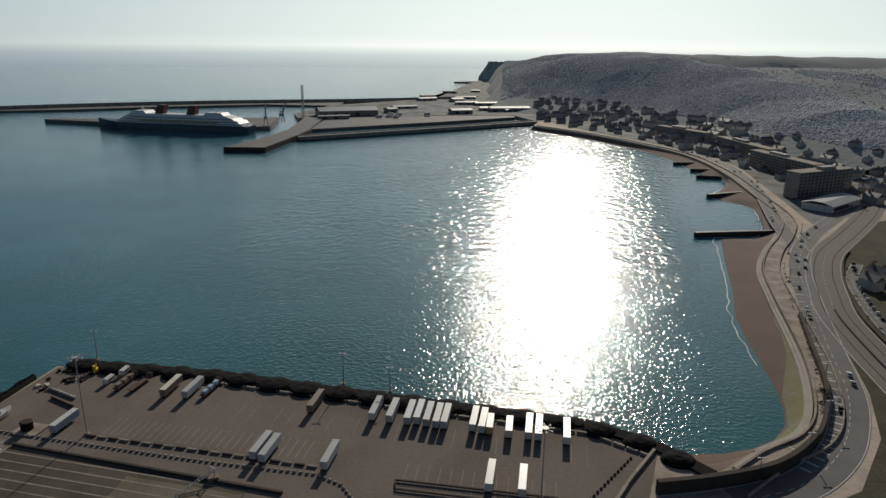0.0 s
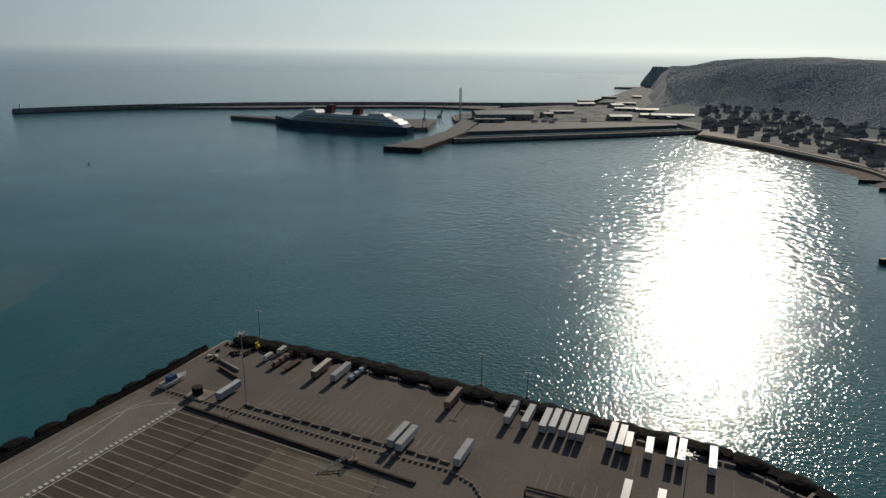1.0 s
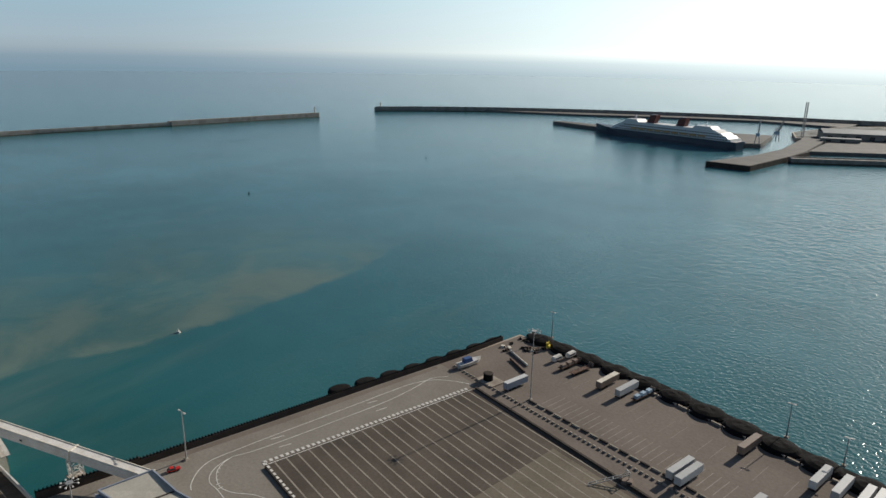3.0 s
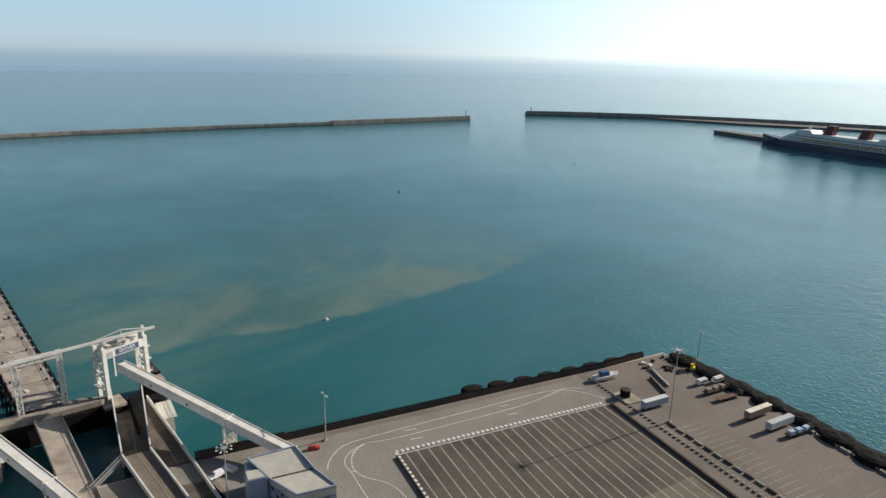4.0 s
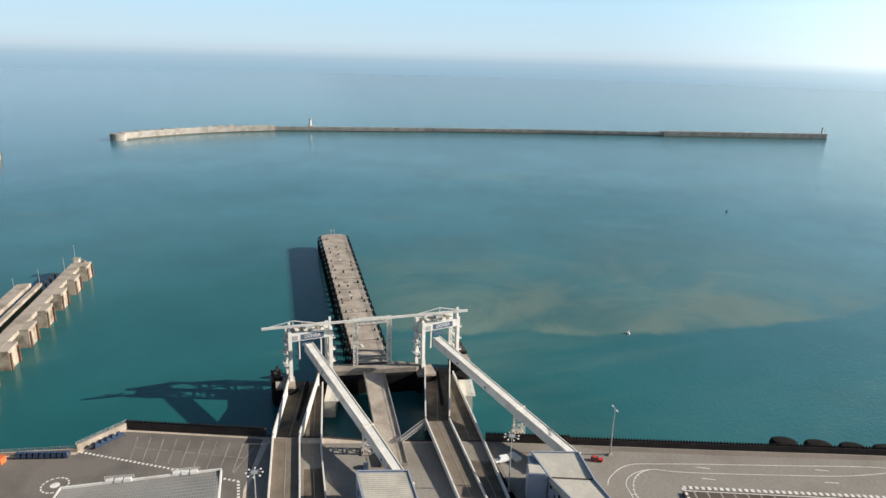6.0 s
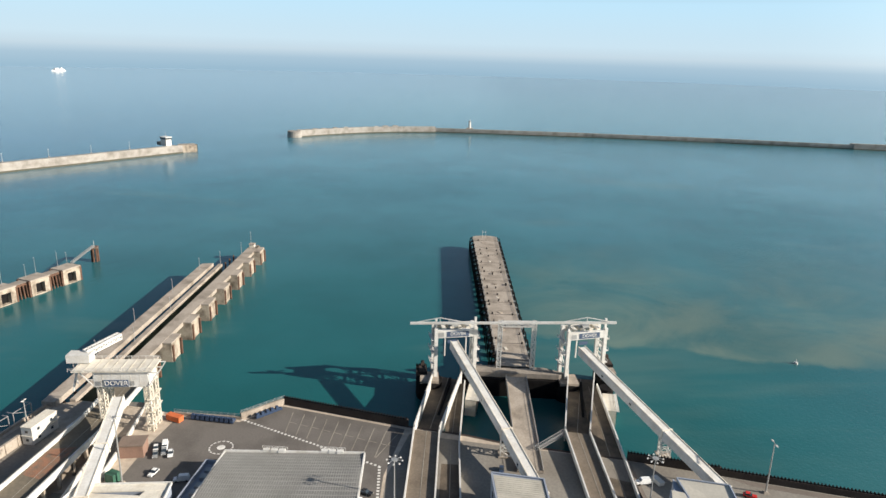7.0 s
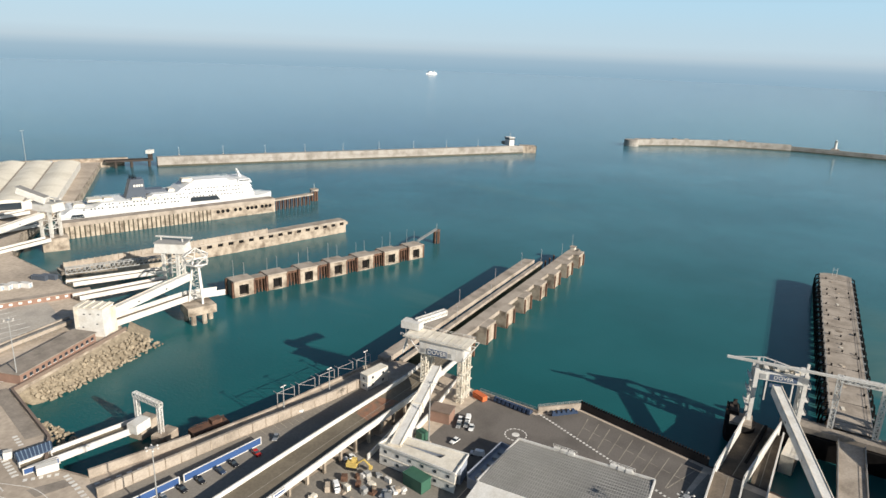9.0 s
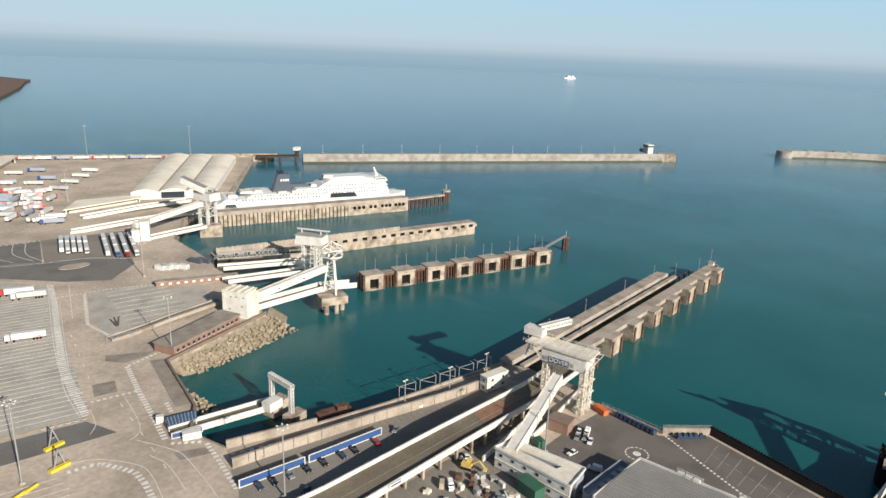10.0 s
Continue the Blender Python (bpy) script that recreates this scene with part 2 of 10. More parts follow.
M_DIVIDER = surface("worn lane paint", (0.3, 0.27, 0.225), 0.8, 0.35, 5, 0.5, 0.0, stain=(0.17, 0.15, 0.125), spec=0.12)
M_STANDLINE = surface("faded stand paint", (0.3, 0.27, 0.24), 0.8, 0.35, 6, 0.5, 0.0, stain=(0.2, 0.175, 0.15), spec=0.12)
M_ROOFWHITE = surface("trailer roof sheet", (0.52, 0.52, 0.51), 0.35, 0.08, 4, 0.6, 0.03, rand=0.35)
M_BLUEGREY = surface("pale blue machine paint", (0.3, 0.4, 0.5), 0.5, 0.2, 2, 0.4, 0.1)

M_FUNNEL = surface("dark red funnel paint", (0.12, 0.035, 0.03), 0.4, 0.1, 6, 1, 0.02)
M_TOWN = surface("mixed town ground", (0.2, 0.205, 0.2), 0.9, 0.5, 30, 3, 0.3, stain=(0.06, 0.065, 0.05), spec=0.12)
M_REDWHITE = surface("red and white curtain sides", (0.6, 0.58, 0.57), 0.5, 0.45, 3.5, 0.6, 0.05, stain=(0.5, 0.05, 0.05))
M_ORANGE = surface("faded orange paint", (0.55, 0.14, 0.05), 0.6, 0.2, 3, 0.5, 0.1)
M_GREEN = surface("dark green paint", (0.04, 0.11, 0.075), 0.6, 0.2, 3, 0.5, 0.1)

P_WHITE = surface("white car paint", (0.75, 0.75, 0.74), 0.25, 0.05, 3, 0.5, 0, spec=0.5)
P_SILVER = surface("silver car paint", (0.4, 0.41, 0.42), 0.25, 0.05, 3, 0.5, 0, metal=0.5)
P_BLACK = surface("black car paint", (0.02, 0.02, 0.022), 0.2, 0.05, 3, 0.5, 0, spec=0.6)
P_BLUE = surface("blue car paint", (0.035, 0.055, 0.1), 0.25, 0.05, 3, 0.5, 0, spec=0.5)
P_RED = surface("red car paint", (0.5, 0.03, 0.02), 0.25, 0.05, 3, 0.5, 0, spec=0.5)


# ---- sea ----
def sea_material():
    m = bpy.data.materials.new("harbour sea water")
    m.use_nodes = True
    n, l = m.node_tree.nodes, m.node_tree.links
    b = n["Principled BSDF"]
    b.inputs["Specular IOR Level"].default_value, b.inputs["Roughness"].default_value = 0.0, 1.0
    b.inputs["Coat Weight"].default_value, b.inputs["Coat IOR"].default_value = 1.0, 1.33
    g = n.new("ShaderNodeNewGeometry")
    sx = n.new("ShaderNodeSeparateXYZ")
    l.new(g.outputs["Position"], sx.inputs[0])

    def math_node(op, a, c, third=None):
        q = n.new("ShaderNodeMath")
        q.operation = op
        for i, v in enumerate((a, c, third)):
            if v is None:
                continue
            if isinstance(v, (int, float)):
                q.inputs[i].default_value = v
            else:
                l.new(v, q.inputs[i])
        return q.outputs[0]

    def ramp(v, lo, hi, a=0.0, c=1.0):
        q = n.new("ShaderNodeMapRange")
        q.interpolation_type = "SMOOTHSTEP"
        for k, val in zip(("From Min", "From Max", "To Min", "To Max"), (lo, hi, a, c)):
            q.inputs[k].default_value = val
        l.new(v, q.inputs["Value"])
        return q.outputs[0]

    def tex(scale, detail, stretch=(1, 1, 1), rough=0.55, dist=0.0):
        mp = n.new("ShaderNodeMapping")
        mp.inputs["Scale"].default_value = stretch
        l.new(g.outputs["Position"], mp.inputs["Vector"])
        t = n.new("ShaderNodeTexNoise")
        t.inputs["Scale"].default_value, t.inputs["Detail"].default_value, t.inputs["Roughness"].default_value = scale, detail, rough
        t.inputs["Distortion"].default_value = dist
        l.new(mp.outputs[0], t.inputs["Vector"])
        return t.outputs["Fac"]

    # outer water is bluer than the green harbour, its colour paled for haze
    broad = tex(1 / 260, 5)
    deep = n.new("ShaderNodeMix")
    deep.data_type = "RGBA"
    deep.inputs["A"].default_value, deep.inputs["B"].default_value = (*SEA_GREEN, 1), (*SEA_BLUE, 1)
    far_w = ramp(math_node("ADD", sx.outputs["X"], math_node("MULTIPLY", broad, -500.0)), -1250, -330, 1.0, 0.0)
    far_n = ramp(math_node("ADD", sx.outputs["Y"], math_node("MULTIPLY", broad, 300.0)), 120, 760, 0.0, 0.95)
    l.new(math_node("MAXIMUM", far_w, far_n), deep.inputs["Factor"])
    # past the breakwaters the base colour shifts to meet the horizon haze band
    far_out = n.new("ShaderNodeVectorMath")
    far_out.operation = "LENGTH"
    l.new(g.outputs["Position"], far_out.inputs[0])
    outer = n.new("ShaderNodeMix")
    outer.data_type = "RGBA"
    outer.inputs["B"].default_value = (*SEA_HORIZON, 1)
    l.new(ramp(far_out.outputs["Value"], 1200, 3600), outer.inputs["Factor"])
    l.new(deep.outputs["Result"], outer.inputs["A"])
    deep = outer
    # stirred-up silt: a long tongue with a sharp near front and a ragged far side
    wob = math_node("MULTIPLY_ADD", tex(1 / 60, 6, rough=0.65), 130.0, -65.0)
    vx = math_node("ADD", sx.outputs["X"], wob)
    bend = math_node("MULTIPLY", math_node("POWER", math_node("DIVIDE", math_node("SUBTRACT", sx.outputs["Y"], 190.0), 100.0), 2.0), -9.0)
    front = math_node("SUBTRACT", math_node("ADD", vx, math_node("MULTIPLY", wob, -0.75)), math_node("ADD", bend, -313.0))
    near_side = ramp(front, -4, 4, 1.0, 0.0)
    fade = ramp(vx, -560, -330, 0.0, 1.0)
    ys = math_node("MULTIPLY", ramp(sx.outputs["Y"], -10, 70), ramp(math_node("ADD", sx.outputs["Y"], wob), 250, 430, 1.0, 0.0))
    cloud = ramp(tex(1 / 75, 6, rough=0.6, dist=0.6), 0.36, 0.66, 0.25, 1.0)
    silt = math_node("MULTIPLY", math_node("MULTIPLY", near_side, fade), math_node("MULTIPLY", ys, cloud))
    wisps = math_node("MULTIPLY", ramp(tex(1 / 130, 5, (1.0, 0.35, 1), 0.6, 0.4), 0.56, 0.72, 0, 0.4), ramp(sx.outputs["X"], -1100, -600, 0.0, 1.0))
    silt = math_node("MAXIMUM", silt, math_node("MULTIPLY", wisps, ramp(sx.outputs["Y"], 300, 600, 1.0, 0.0)))
    mx = n.new("ShaderNodeMix")
    mx.data_type = "RGBA"
    mx.inputs["B"].default_value = (*SEA_SILT, 1)
    south = n.new("ShaderNodeMix")
    south.data_type = "RGBA"
    south.inputs["B"].default_value = (0.026, 0.1, 0.178, 1)
    l.new(math_node("MULTIPLY", ramp(sx.outputs["Y"], -700, -120, 0.75, 0.0), ramp(sx.outputs["X"], -1000, -400, 1.0, 0.35)), south.inputs["Factor"])
    l.new(deep.outputs["Result"], south.inputs["A"])
    l.new(south.outputs["Result"], mx.inputs["A"])
    l.new(math_node("MULTIPLY", silt, 0.85), mx.inputs["Factor"])
    hs = n.new("ShaderNodeHueSaturation")
    l.new(ramp(tex(1 / 90, 4), 0.3, 0.7, 0.9, 1.1), hs.inputs["Value"])
    l.new(mx.outputs["Result"], hs.inputs["Color"])
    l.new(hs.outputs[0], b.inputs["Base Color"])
    # wind ripples on a low swell; out in the bay a chop whose waves lengthen with the fetch; calm in the lee of the beach
    open_w = n.new("ShaderNodeVectorMath")
    open_w.operation = "LENGTH"
    l.new(g.outputs["Position"], open_w.inputs[0])
    dist = open_w.outputs["Value"]
    bay = math_node("MULTIPLY", ramp(sx.outputs["Y"], 120, 240, 0.0, 1.0), ramp(sx.outputs["X"], -260, -50, 0.0, 1.0))
    h = math_node("ADD", math_node("MULTIPLY", tex(1 / 1.2, 2, (1.0, 0.8, 1), 0.5), 0.62), math_node("MULTIPLY", tex(1 / 9.0, 2, (0.6, 1.0, 1)), 0.2))
    h = math_node("MULTIPLY", h, math_node("MULTIPLY", ramp(sx.outputs["Y"], -40, 200, 0.5, 1.0), ramp(sx.outputs["X"], -330, -110, 0.5, 1.0)))
    h = math_node("MULTIPLY", h, math_node("MULTIPLY_ADD", bay, -0.5, 1.0))
    chop = math_node("MULTIPLY", tex(1 / 2.0, 1, (0.9, 1.0, 1), 0.5), ramp(dist, 420, 720, 0.95, 0.0))
    chop = math_node("ADD", chop, math_node("MULTIPLY", math_node("MULTIPLY", tex(1 / 6.0, 1, (1.0, 0.8, 1), 0.5), ramp(dist, 330, 560, 0.0, 2.5)), ramp(dist, 700, 1100, 1.0, 0.0)))
    chop = math_node("ADD", chop, math_node("MULTIPLY", tex(1 / 9.0, 1, (1.0, 0.8, 1), 0.5), ramp(dist, 600, 950, 0.0, 2.4)))
    lee = ramp(math_node("MULTIPLY_ADD", sx.outputs["Y"], -0.23, math_node("ADD", sx.outputs["X"], 60.0)), 104, 160, 1.0, 0.3)
    h = math_node("MULTIPLY", math_node("ADD", h, math_node("MULTIPLY", chop, bay)), lee)
    near_rough = math_node("MULTIPLY", ramp(sx.outputs["Y"], -60, 120, 0.14, 0.0), ramp(dist, 380, 1000, 1.0, 0.0))
    l.new(math_node("ADD", near_rough, math_node("ADD", ramp(dist, 330, 900, 0.085, 0.12), ramp(dist, 1500, 4950, 0.0, 0.015))), b.inputs["Coat Roughness"])
    bp = n.new("ShaderNodeBump")
    bp.inputs["Strength"].default_value, bp.inputs["Distance"].default_value = SEA_BUMP, 1.0
    l.new(h, bp.inputs["Height"])
    l.new(bp.outputs[0], b.inputs["Coat Normal"])
    return m


M_SEA = sea_material()


# ---- building helpers ----
def part(name, bm, material, parent=None, label=""):
    """Links a bmesh as one mesh object, under a thing or part if one is given."""
    me = bpy.data.meshes.new(name)
    bm.normal_update()
    bm.to_mesh(me)
    bm.free()
    me.materials.append(material)
    ob = new(name, me)
    if parent is not None:
        ob.parent = parent
    if label:
        ob["label"] = label
    return ob


def structure(name, bm, material, label, category):
    return tagged(part(name, bm, material), label, category, kind="structure")


def thing(name, label, category, at=None, group=""):
    ob = new(name)
    ob.empty_display_size = 0.5
    if at is not None:
        ob.matrix_world = at
    return tagged(ob, label, category, group)


def box(bm, c, s, rz=0.0, top=1.0, m=None):
    """A box with its base centre at c; top: how far the upper face is drawn in."""
    sx, sy, sz = s[0] / 2, s[1] / 2, s[2]
    ca, sa = math.cos(radians(rz)), math.sin(radians(rz))
    vs = []
    for z, k in ((0, 1.0), (sz, top)):
        for x, y in ((-sx, -sy), (sx, -sy), (sx, sy), (-sx, sy)):
            p = Vector((c[0] + (x * ca - y * sa) * k, c[1] + (x * sa + y * ca) * k, c[2] + z))
            vs.append(bm.verts.new(m @ p if m else p))
    for f in ((3, 2, 1, 0), (4, 5, 6, 7), (0, 1, 5, 4), (1, 2, 6, 5), (2, 3, 7, 6), (3, 0, 4, 7)):
        bm.faces.new([vs[i] for i in f])
    return bm


def beam(bm, a, b, w, h=None):
    """A straight bar of w by h from a to b."""
    a, b = Vector(a), Vector(b)
    h = h or w
    d = (b - a).normalized()
    up = Vector((0, 0, 1)) if abs(d.z) < 0.95 else Vector((0, 1, 0))
    s = d.cross(up).normalized() * w / 2
    u = s.cross(d).normalized() * h / 2
    vs = [bm.verts.new(p + i * s + j * u) for p in (a, b) for i, j in ((-1, -1), (1, -1), (1, 1), (-1, 1))]
    for f in ((3, 2, 1, 0), (4, 5, 6, 7), (0, 1, 5, 4), (1, 2, 6, 5), (2, 3, 7, 6), (3, 0, 4, 7)):
        bm.faces.new([vs[i] for i in f])
    return bm


def tube(bm, a, b, r, r2=None, n=8):
    a, b = Vector(a), Vector(b)
    r2 = r if r2 is None else r2
    d = (b - a).normalized()
    up = Vector((0, 0, 1)) if abs(d.z) < 0.95 else Vector((0, 1, 0))
    s = d.cross(up).normalized()
    u = s.cross(d).normalized()
    rings = []
    for p, q in ((a, r), (b, r2)):
        rings.append([bm.verts.new(p + q * (math.cos(2 * math.pi * i / n) * s + math.sin(2 * math.pi * i / n) * u)) for i in range(n)])
    for i in range(n):
        j = (i + 1) % n
        bm.faces.new((rings[0][j], rings[0][i], rings[1][i], rings[1][j]))
    bm.faces.new(rings[0])
    bm.faces.new(rings[1][::-1])
    return bm


def area(poly):
    return sum(poly[i][0] * poly[(i + 1) % len(poly)][1] - poly[(i + 1) % len(poly)][0] * poly[i][1] for i in range(len(poly))) / 2


def prism(bm, poly, z0, z1):
    """A solid with that outline between two heights."""
    if area(poly) < 0:
        poly = poly[::-1]
    lo = [bm.verts.new((p[0], p[1], z0)) for p in poly]
    hi = [bm.verts.new((p[0], p[1], z1)) for p in poly]
    k = len(poly)
    for i in range(k):
        j = (i + 1) % k
        bm.faces.new((lo[i], lo[j], hi[j], hi[i]))
    for f in (bm.faces.new(lo[::-1]), bm.faces.new(hi)):
        if k > 4:
            bmesh.ops.triangulate(bm, faces=[f], ngon_method="EAR_CLIP")
    return bm


def slab(bm, poly, z):
    """A thin laid sheet, as paint or surfacing, 30 mm thick."""
    return prism(bm, poly, z - 0.03, z)


def strip(bm, pts, w, z, thick=0.03):
    """A ribbon of width w along a polyline, laid at height z."""
    ln = [Vector((p[0], p[1], 0)) for p in pts]
    left, right = [], []
    for i, p in enumerate(ln):
        d = (ln[min(i + 1, len(ln) - 1)] - ln[max(i - 1, 0)]).normalized()
        s = Vector((-d.y, d.x, 0)) * w / 2
        left.append(p + s)
        right.append(p - s)
    for i in range(len(ln) - 1):
        prism(bm, [(q.x, q.y) for q in (left[i], right[i], right[i + 1], left[i + 1])], z - thick, z)
    return bm


def dashes(bm, pts, w, z, on, off, thick=0.03):
    """Blocks of length on with gaps of off along a polyline."""
    for a, b in zip(pts[:-1], pts[1:]):
        a, b = Vector((a[0], a[1], 0)), Vector((b[0], b[1], 0))
        d, length = (b - a).normalized(), (b - a).length
        t = 0.0
        while t < length - on * 0.5:
            p, q = a + d * t, a + d * min(t + on, length)
            strip(bm, [p, q], w, z, thick)
            t += on + off
    return bm


def smooth_line(pts, k=4):
    """A Catmull-Rom curve through the points."""
    P = [Vector((p[0], p[1], p[2] if len(p) > 2 else 0)) for p in pts]
    out = []
    for i in range(len(P) - 1):
        p0, p1, p2, p3 = P[max(i - 1, 0)], P[i], P[i + 1], P[min(i + 2, len(P) - 1)]
        for j in range(k):
            t = j / k
            out.append(0.5 * (2 * p1 + (p2 - p0) * t + (2 * p0 - 5 * p1 + 4 * p2 - p3) * t * t + (3 * p1 - p0 - 3 * p2 + p3) * t ** 3))
    out.append(P[-1])
    return out


def offset(pts, d):
    """The polyline moved sideways, to its left for positive d."""
    out = []
    for i, p in enumerate(pts):
        a, b = Vector(pts[max(i - 1, 0)][:2]), Vector(pts[min(i + 1, len(pts) - 1)][:2])
        v = (b - a).normalized()
        out.append(Vector((p[0] - v.y * d, p[1] + v.x * d, 0)))
    return out


def wall_along(bm, pts, w, z0, z1):
    ln = [Vector((p[0], p[1], 0)) for p in pts]
    for a, b in zip(ln[:-1], ln[1:]):
        d = (b - a).normalized()
        s = Vector((-d.y, d.x, 0)) * w / 2
        prism(bm, [(q.x, q.y) for q in (a + s, a - s, b - s, b + s)], z0, z1)
    return bm

# ---- the setting: sea, land, beach, hills ----
bm = bmesh.new()
RINGS, SPOKES = (0, 60, 100, 150, 200, 260, 340, 440, 540, 600, 650, 700, 760, 830, 1200, 2000, 3200, 4950), 96


def sea_z(x, y):
    """The tide stands low inside the eastern docks."""
    r = math.hypot(x, y)
    a = max(0.0, min(1.0, (-60 - x) / 90))
    b = max(0.0, min(1.0, (840 - r) / 240))
    return -3.0 * a * a * (3 - 2 * a) * b * b * (3 - 2 * b)


prev = [bm.verts.new((0, 0, 0))]
for r in RINGS[1:]:
    ring = []
    for i in range(SPOKES):
        x, y = r * math.cos(2 * math.pi * i / SPOKES), r * math.sin(2 * math.pi * i / SPOKES)
        ring.append(bm.verts.new((x, y, sea_z(x, y))))
    for i in range(SPOKES):
        j = (i + 1) % SPOKES
        bm.faces.new((prev[0], ring[i], ring[j]) if len(prev) == 1 else (prev[i], ring[i], ring[j], prev[j]))
    prev = ring
for f in bm.faces:
    f.smooth = True
structure("water", bm, M_SEA, "blue-green harbour sea with fine ripples and silt", "sea")

PROM = [(91, 186), (113, 203), (132, 214), (146, 231), (160, 261), (172, 296), (190, 357), (207, 408), (231, 452), (257, 490), (285, 545), (303, 640), (322, 760), (325, 880), (300, 975), (240, 1108), (165, 1222)]
PROM_S = [(p.x, p.y) for p in smooth_line(PROM, 4)]
SHORE_W = [(185, 1300), (150, 1425), (20, 1412), (-280, 1325), (-310, 1430), (-260, 1640), (-60, 1850), (40, 2300), (120, 2800), (170, 3040), (900, 4500), (3000, 3750), (3600, 2500), (3600, -600), (900, -1500)]
SHORE_E = [(150, -1068), (-217, -854), (-470, -707), (-442, -709), (-305, -536), (-286, -534), (-238, -484), (-208, -440), (-203, -392), (-192, -335), (-183, -300), (-177, -279), (-116, -261), (-106, -218), (-97, -204), (-101, -187), (-132, -177), (-162, -170), (-222, -161), (-227, -150), (-224, -122), (-221, -111), (-220, -84), (-233, -71)]
SHORE_Q = [(-221, -21), (-217, 1), (-213, 15), (-207, 57), (-201, 87), (-190, 140), (-180, 190), (-172, 228), (-166, 264), (-93, 253), (-26, 236), (54, 217), (75, 203)]
bm = bmesh.new()
prism(bm, PROM_S + SHORE_W + SHORE_E + SHORE_Q, -4, 6)
structure("ground", bm, M_CONC, "pale concrete dock apron and shore land", "ground")

bm = bmesh.new()
wall_along(bm, [(-178, -279.5), (-116.6, -261.4), (-106.4, -218), (-97.4, -204)], 0.9, 5.9, 7.5)
structure("wall_basin_parapet", bm, M_BROWN, "rusty brown steel parapet round the inner basin", "parapet")
# sea-wall faces along the quays, a little proud of the land
bm = bmesh.new()
wall_along(bm, SHORE_E[1:], 0.8, -4, 6.1)
structure("wall_east_docks", bm, M_QUAY, "stained buff concrete quay wall above the water", "quay wall")
bm = bmesh.new()
wall_along(bm, [(-233, -71)] + SHORE_Q[:5], 1.0, -4, 6.1)
structure("wall_ferry_berths", bm, M_DARKWALL, "dark brown quay wall under the ferry ramps", "quay wall")
bm = bmesh.new()
wall_along(bm, SHORE_Q[4:8] + [(-168.5, 252)], 1.2, -4, 8.3)
wall_along(bm, [(-233, -71), (-221, -21)], 1.0, 6, 9)
wall_along(bm, [(-207, 57), (-201, 87)], 1.0, 6, 9)
structure("wall_west_quay", bm, M_DARKWALL, "dark brown sea wall with parapet along the quay", "sea wall")
bm = bmesh.new()
for line in (SHORE_Q[4:8] + [(-168.5, 252)], [(-233, -71), (-221, -21)], [(-207, 57), (-201, 87)]):
    dashes(bm, line, 0.9, 8.9 if line[0][1] > 80 else 9.6, 0.35, 0.75, 0.6)
structure("trim_parapet_studs", bm, M_BLACK, "row of black studs on the parapet top", "parapet trim")

bm = bmesh.new()
wall_along(bm, SHORE_E[4:], 1.1, -4, -0.8)
wall_along(bm, [(-233, -71)] + SHORE_Q[:9], 1.5, -4, -0.8)
structure("wall_tide_band", bm, M_WEED, "dark weedy tidal band along the quay foot", "quay wall")

# lorry park surfacing
bm = bmesh.new()
slab(bm, [(-206, 57)] + [(-200.2, 87), (-189.2, 140), (-179.2, 190), (-171.2, 228), (-165, 263), (-93, 252.5), (-26, 235.5), (54, 216.5), (74.6, 202.5), (90, 184), (60, 120), (-40, 40), (-120, 30), (-160, 50)], 6.03)
structure("pavement_lorry_park", bm, M_APRON_W, "grey-brown concrete of the lorry park", "paving")

bm = bmesh.new()
slab(bm, [(-206, 58), (-200.2, 87), (-189.2, 140), (-179.2, 190), (-174.5, 212), (-150.8, 207), (-150.5, 200), (-172, 114), (-150, 109), (-140, 100), (-150, 84), (-165, 60)], 6.05)
structure("pavement_quay_road", bm, M_ROADPALE, "pale worn concrete roadway along the quay", "paving")
bm = bmesh.new()
slab(bm, [(-199.6, 88), (-188.6, 140), (-178.6, 190), (-174.5, 209), (-172.4, 208), (-176, 190), (-185.4, 142), (-195.4, 96)], 6.07)
structure("pavement_parapet_strip", bm, M_APRON_W, "darker strip along the foot of the parapet", "paving")

# beach: promenade foot down to the waterline
WATERLINE = [(90, 214), (108, 214), (126, 222), (137, 236), (144, 262), (150, 300), (160, 345), (180, 399), (204, 475), (214, 505), (250, 507), (288, 606), (267, 652), (316, 728), (304, 790), (303, 870), (284, 985), (228, 1104), (160, 1221)]


def resample(pts, k):
    P = [Vector((p[0], p[1], 0)) for p in pts]
    acc = [0.0]
    for a, b in zip(P[:-1], P[1:]):
        acc.append(acc[-1] + (b - a).length)
    out, i = [], 0
    for s in range(k):
        d = acc[-1] * s / (k - 1)
        while i < len(acc) - 2 and acc[i + 1] < d:
            i += 1
        out.append(P[i].lerp(P[i + 1], (d - acc[i]) / max(acc[i + 1] - acc[i], 1e-6)))
    return out


NB = 90
wl_s, pr_s = resample(smooth_line(WATERLINE, 4), NB), resample(PROM_S, NB)
bm = bmesh.new()
rows = []
for k in range(9):
    f = k / 8
    z = 4.6 * f ** 1.3 - 0.9 * (1 - f)
    rows.append([bm.verts.new((*(wl_s[i].lerp(pr_s[i], -0.12 + 1.14 * f)).xy, z + 0.25 * noise.noise(Vector((i * 0.5, k * 0.9, 3))))) for i in range(NB)])
for a, b in zip(rows[:-1], rows[1:]):
    for i in range(NB - 1):
        bm.faces.new((a[i], a[i + 1], b[i + 1], b[i]))
structure("beach", bm, M_SAND, "brown shingle beach sloping into the water", "beach")
bm = bmesh.new()
rows = []
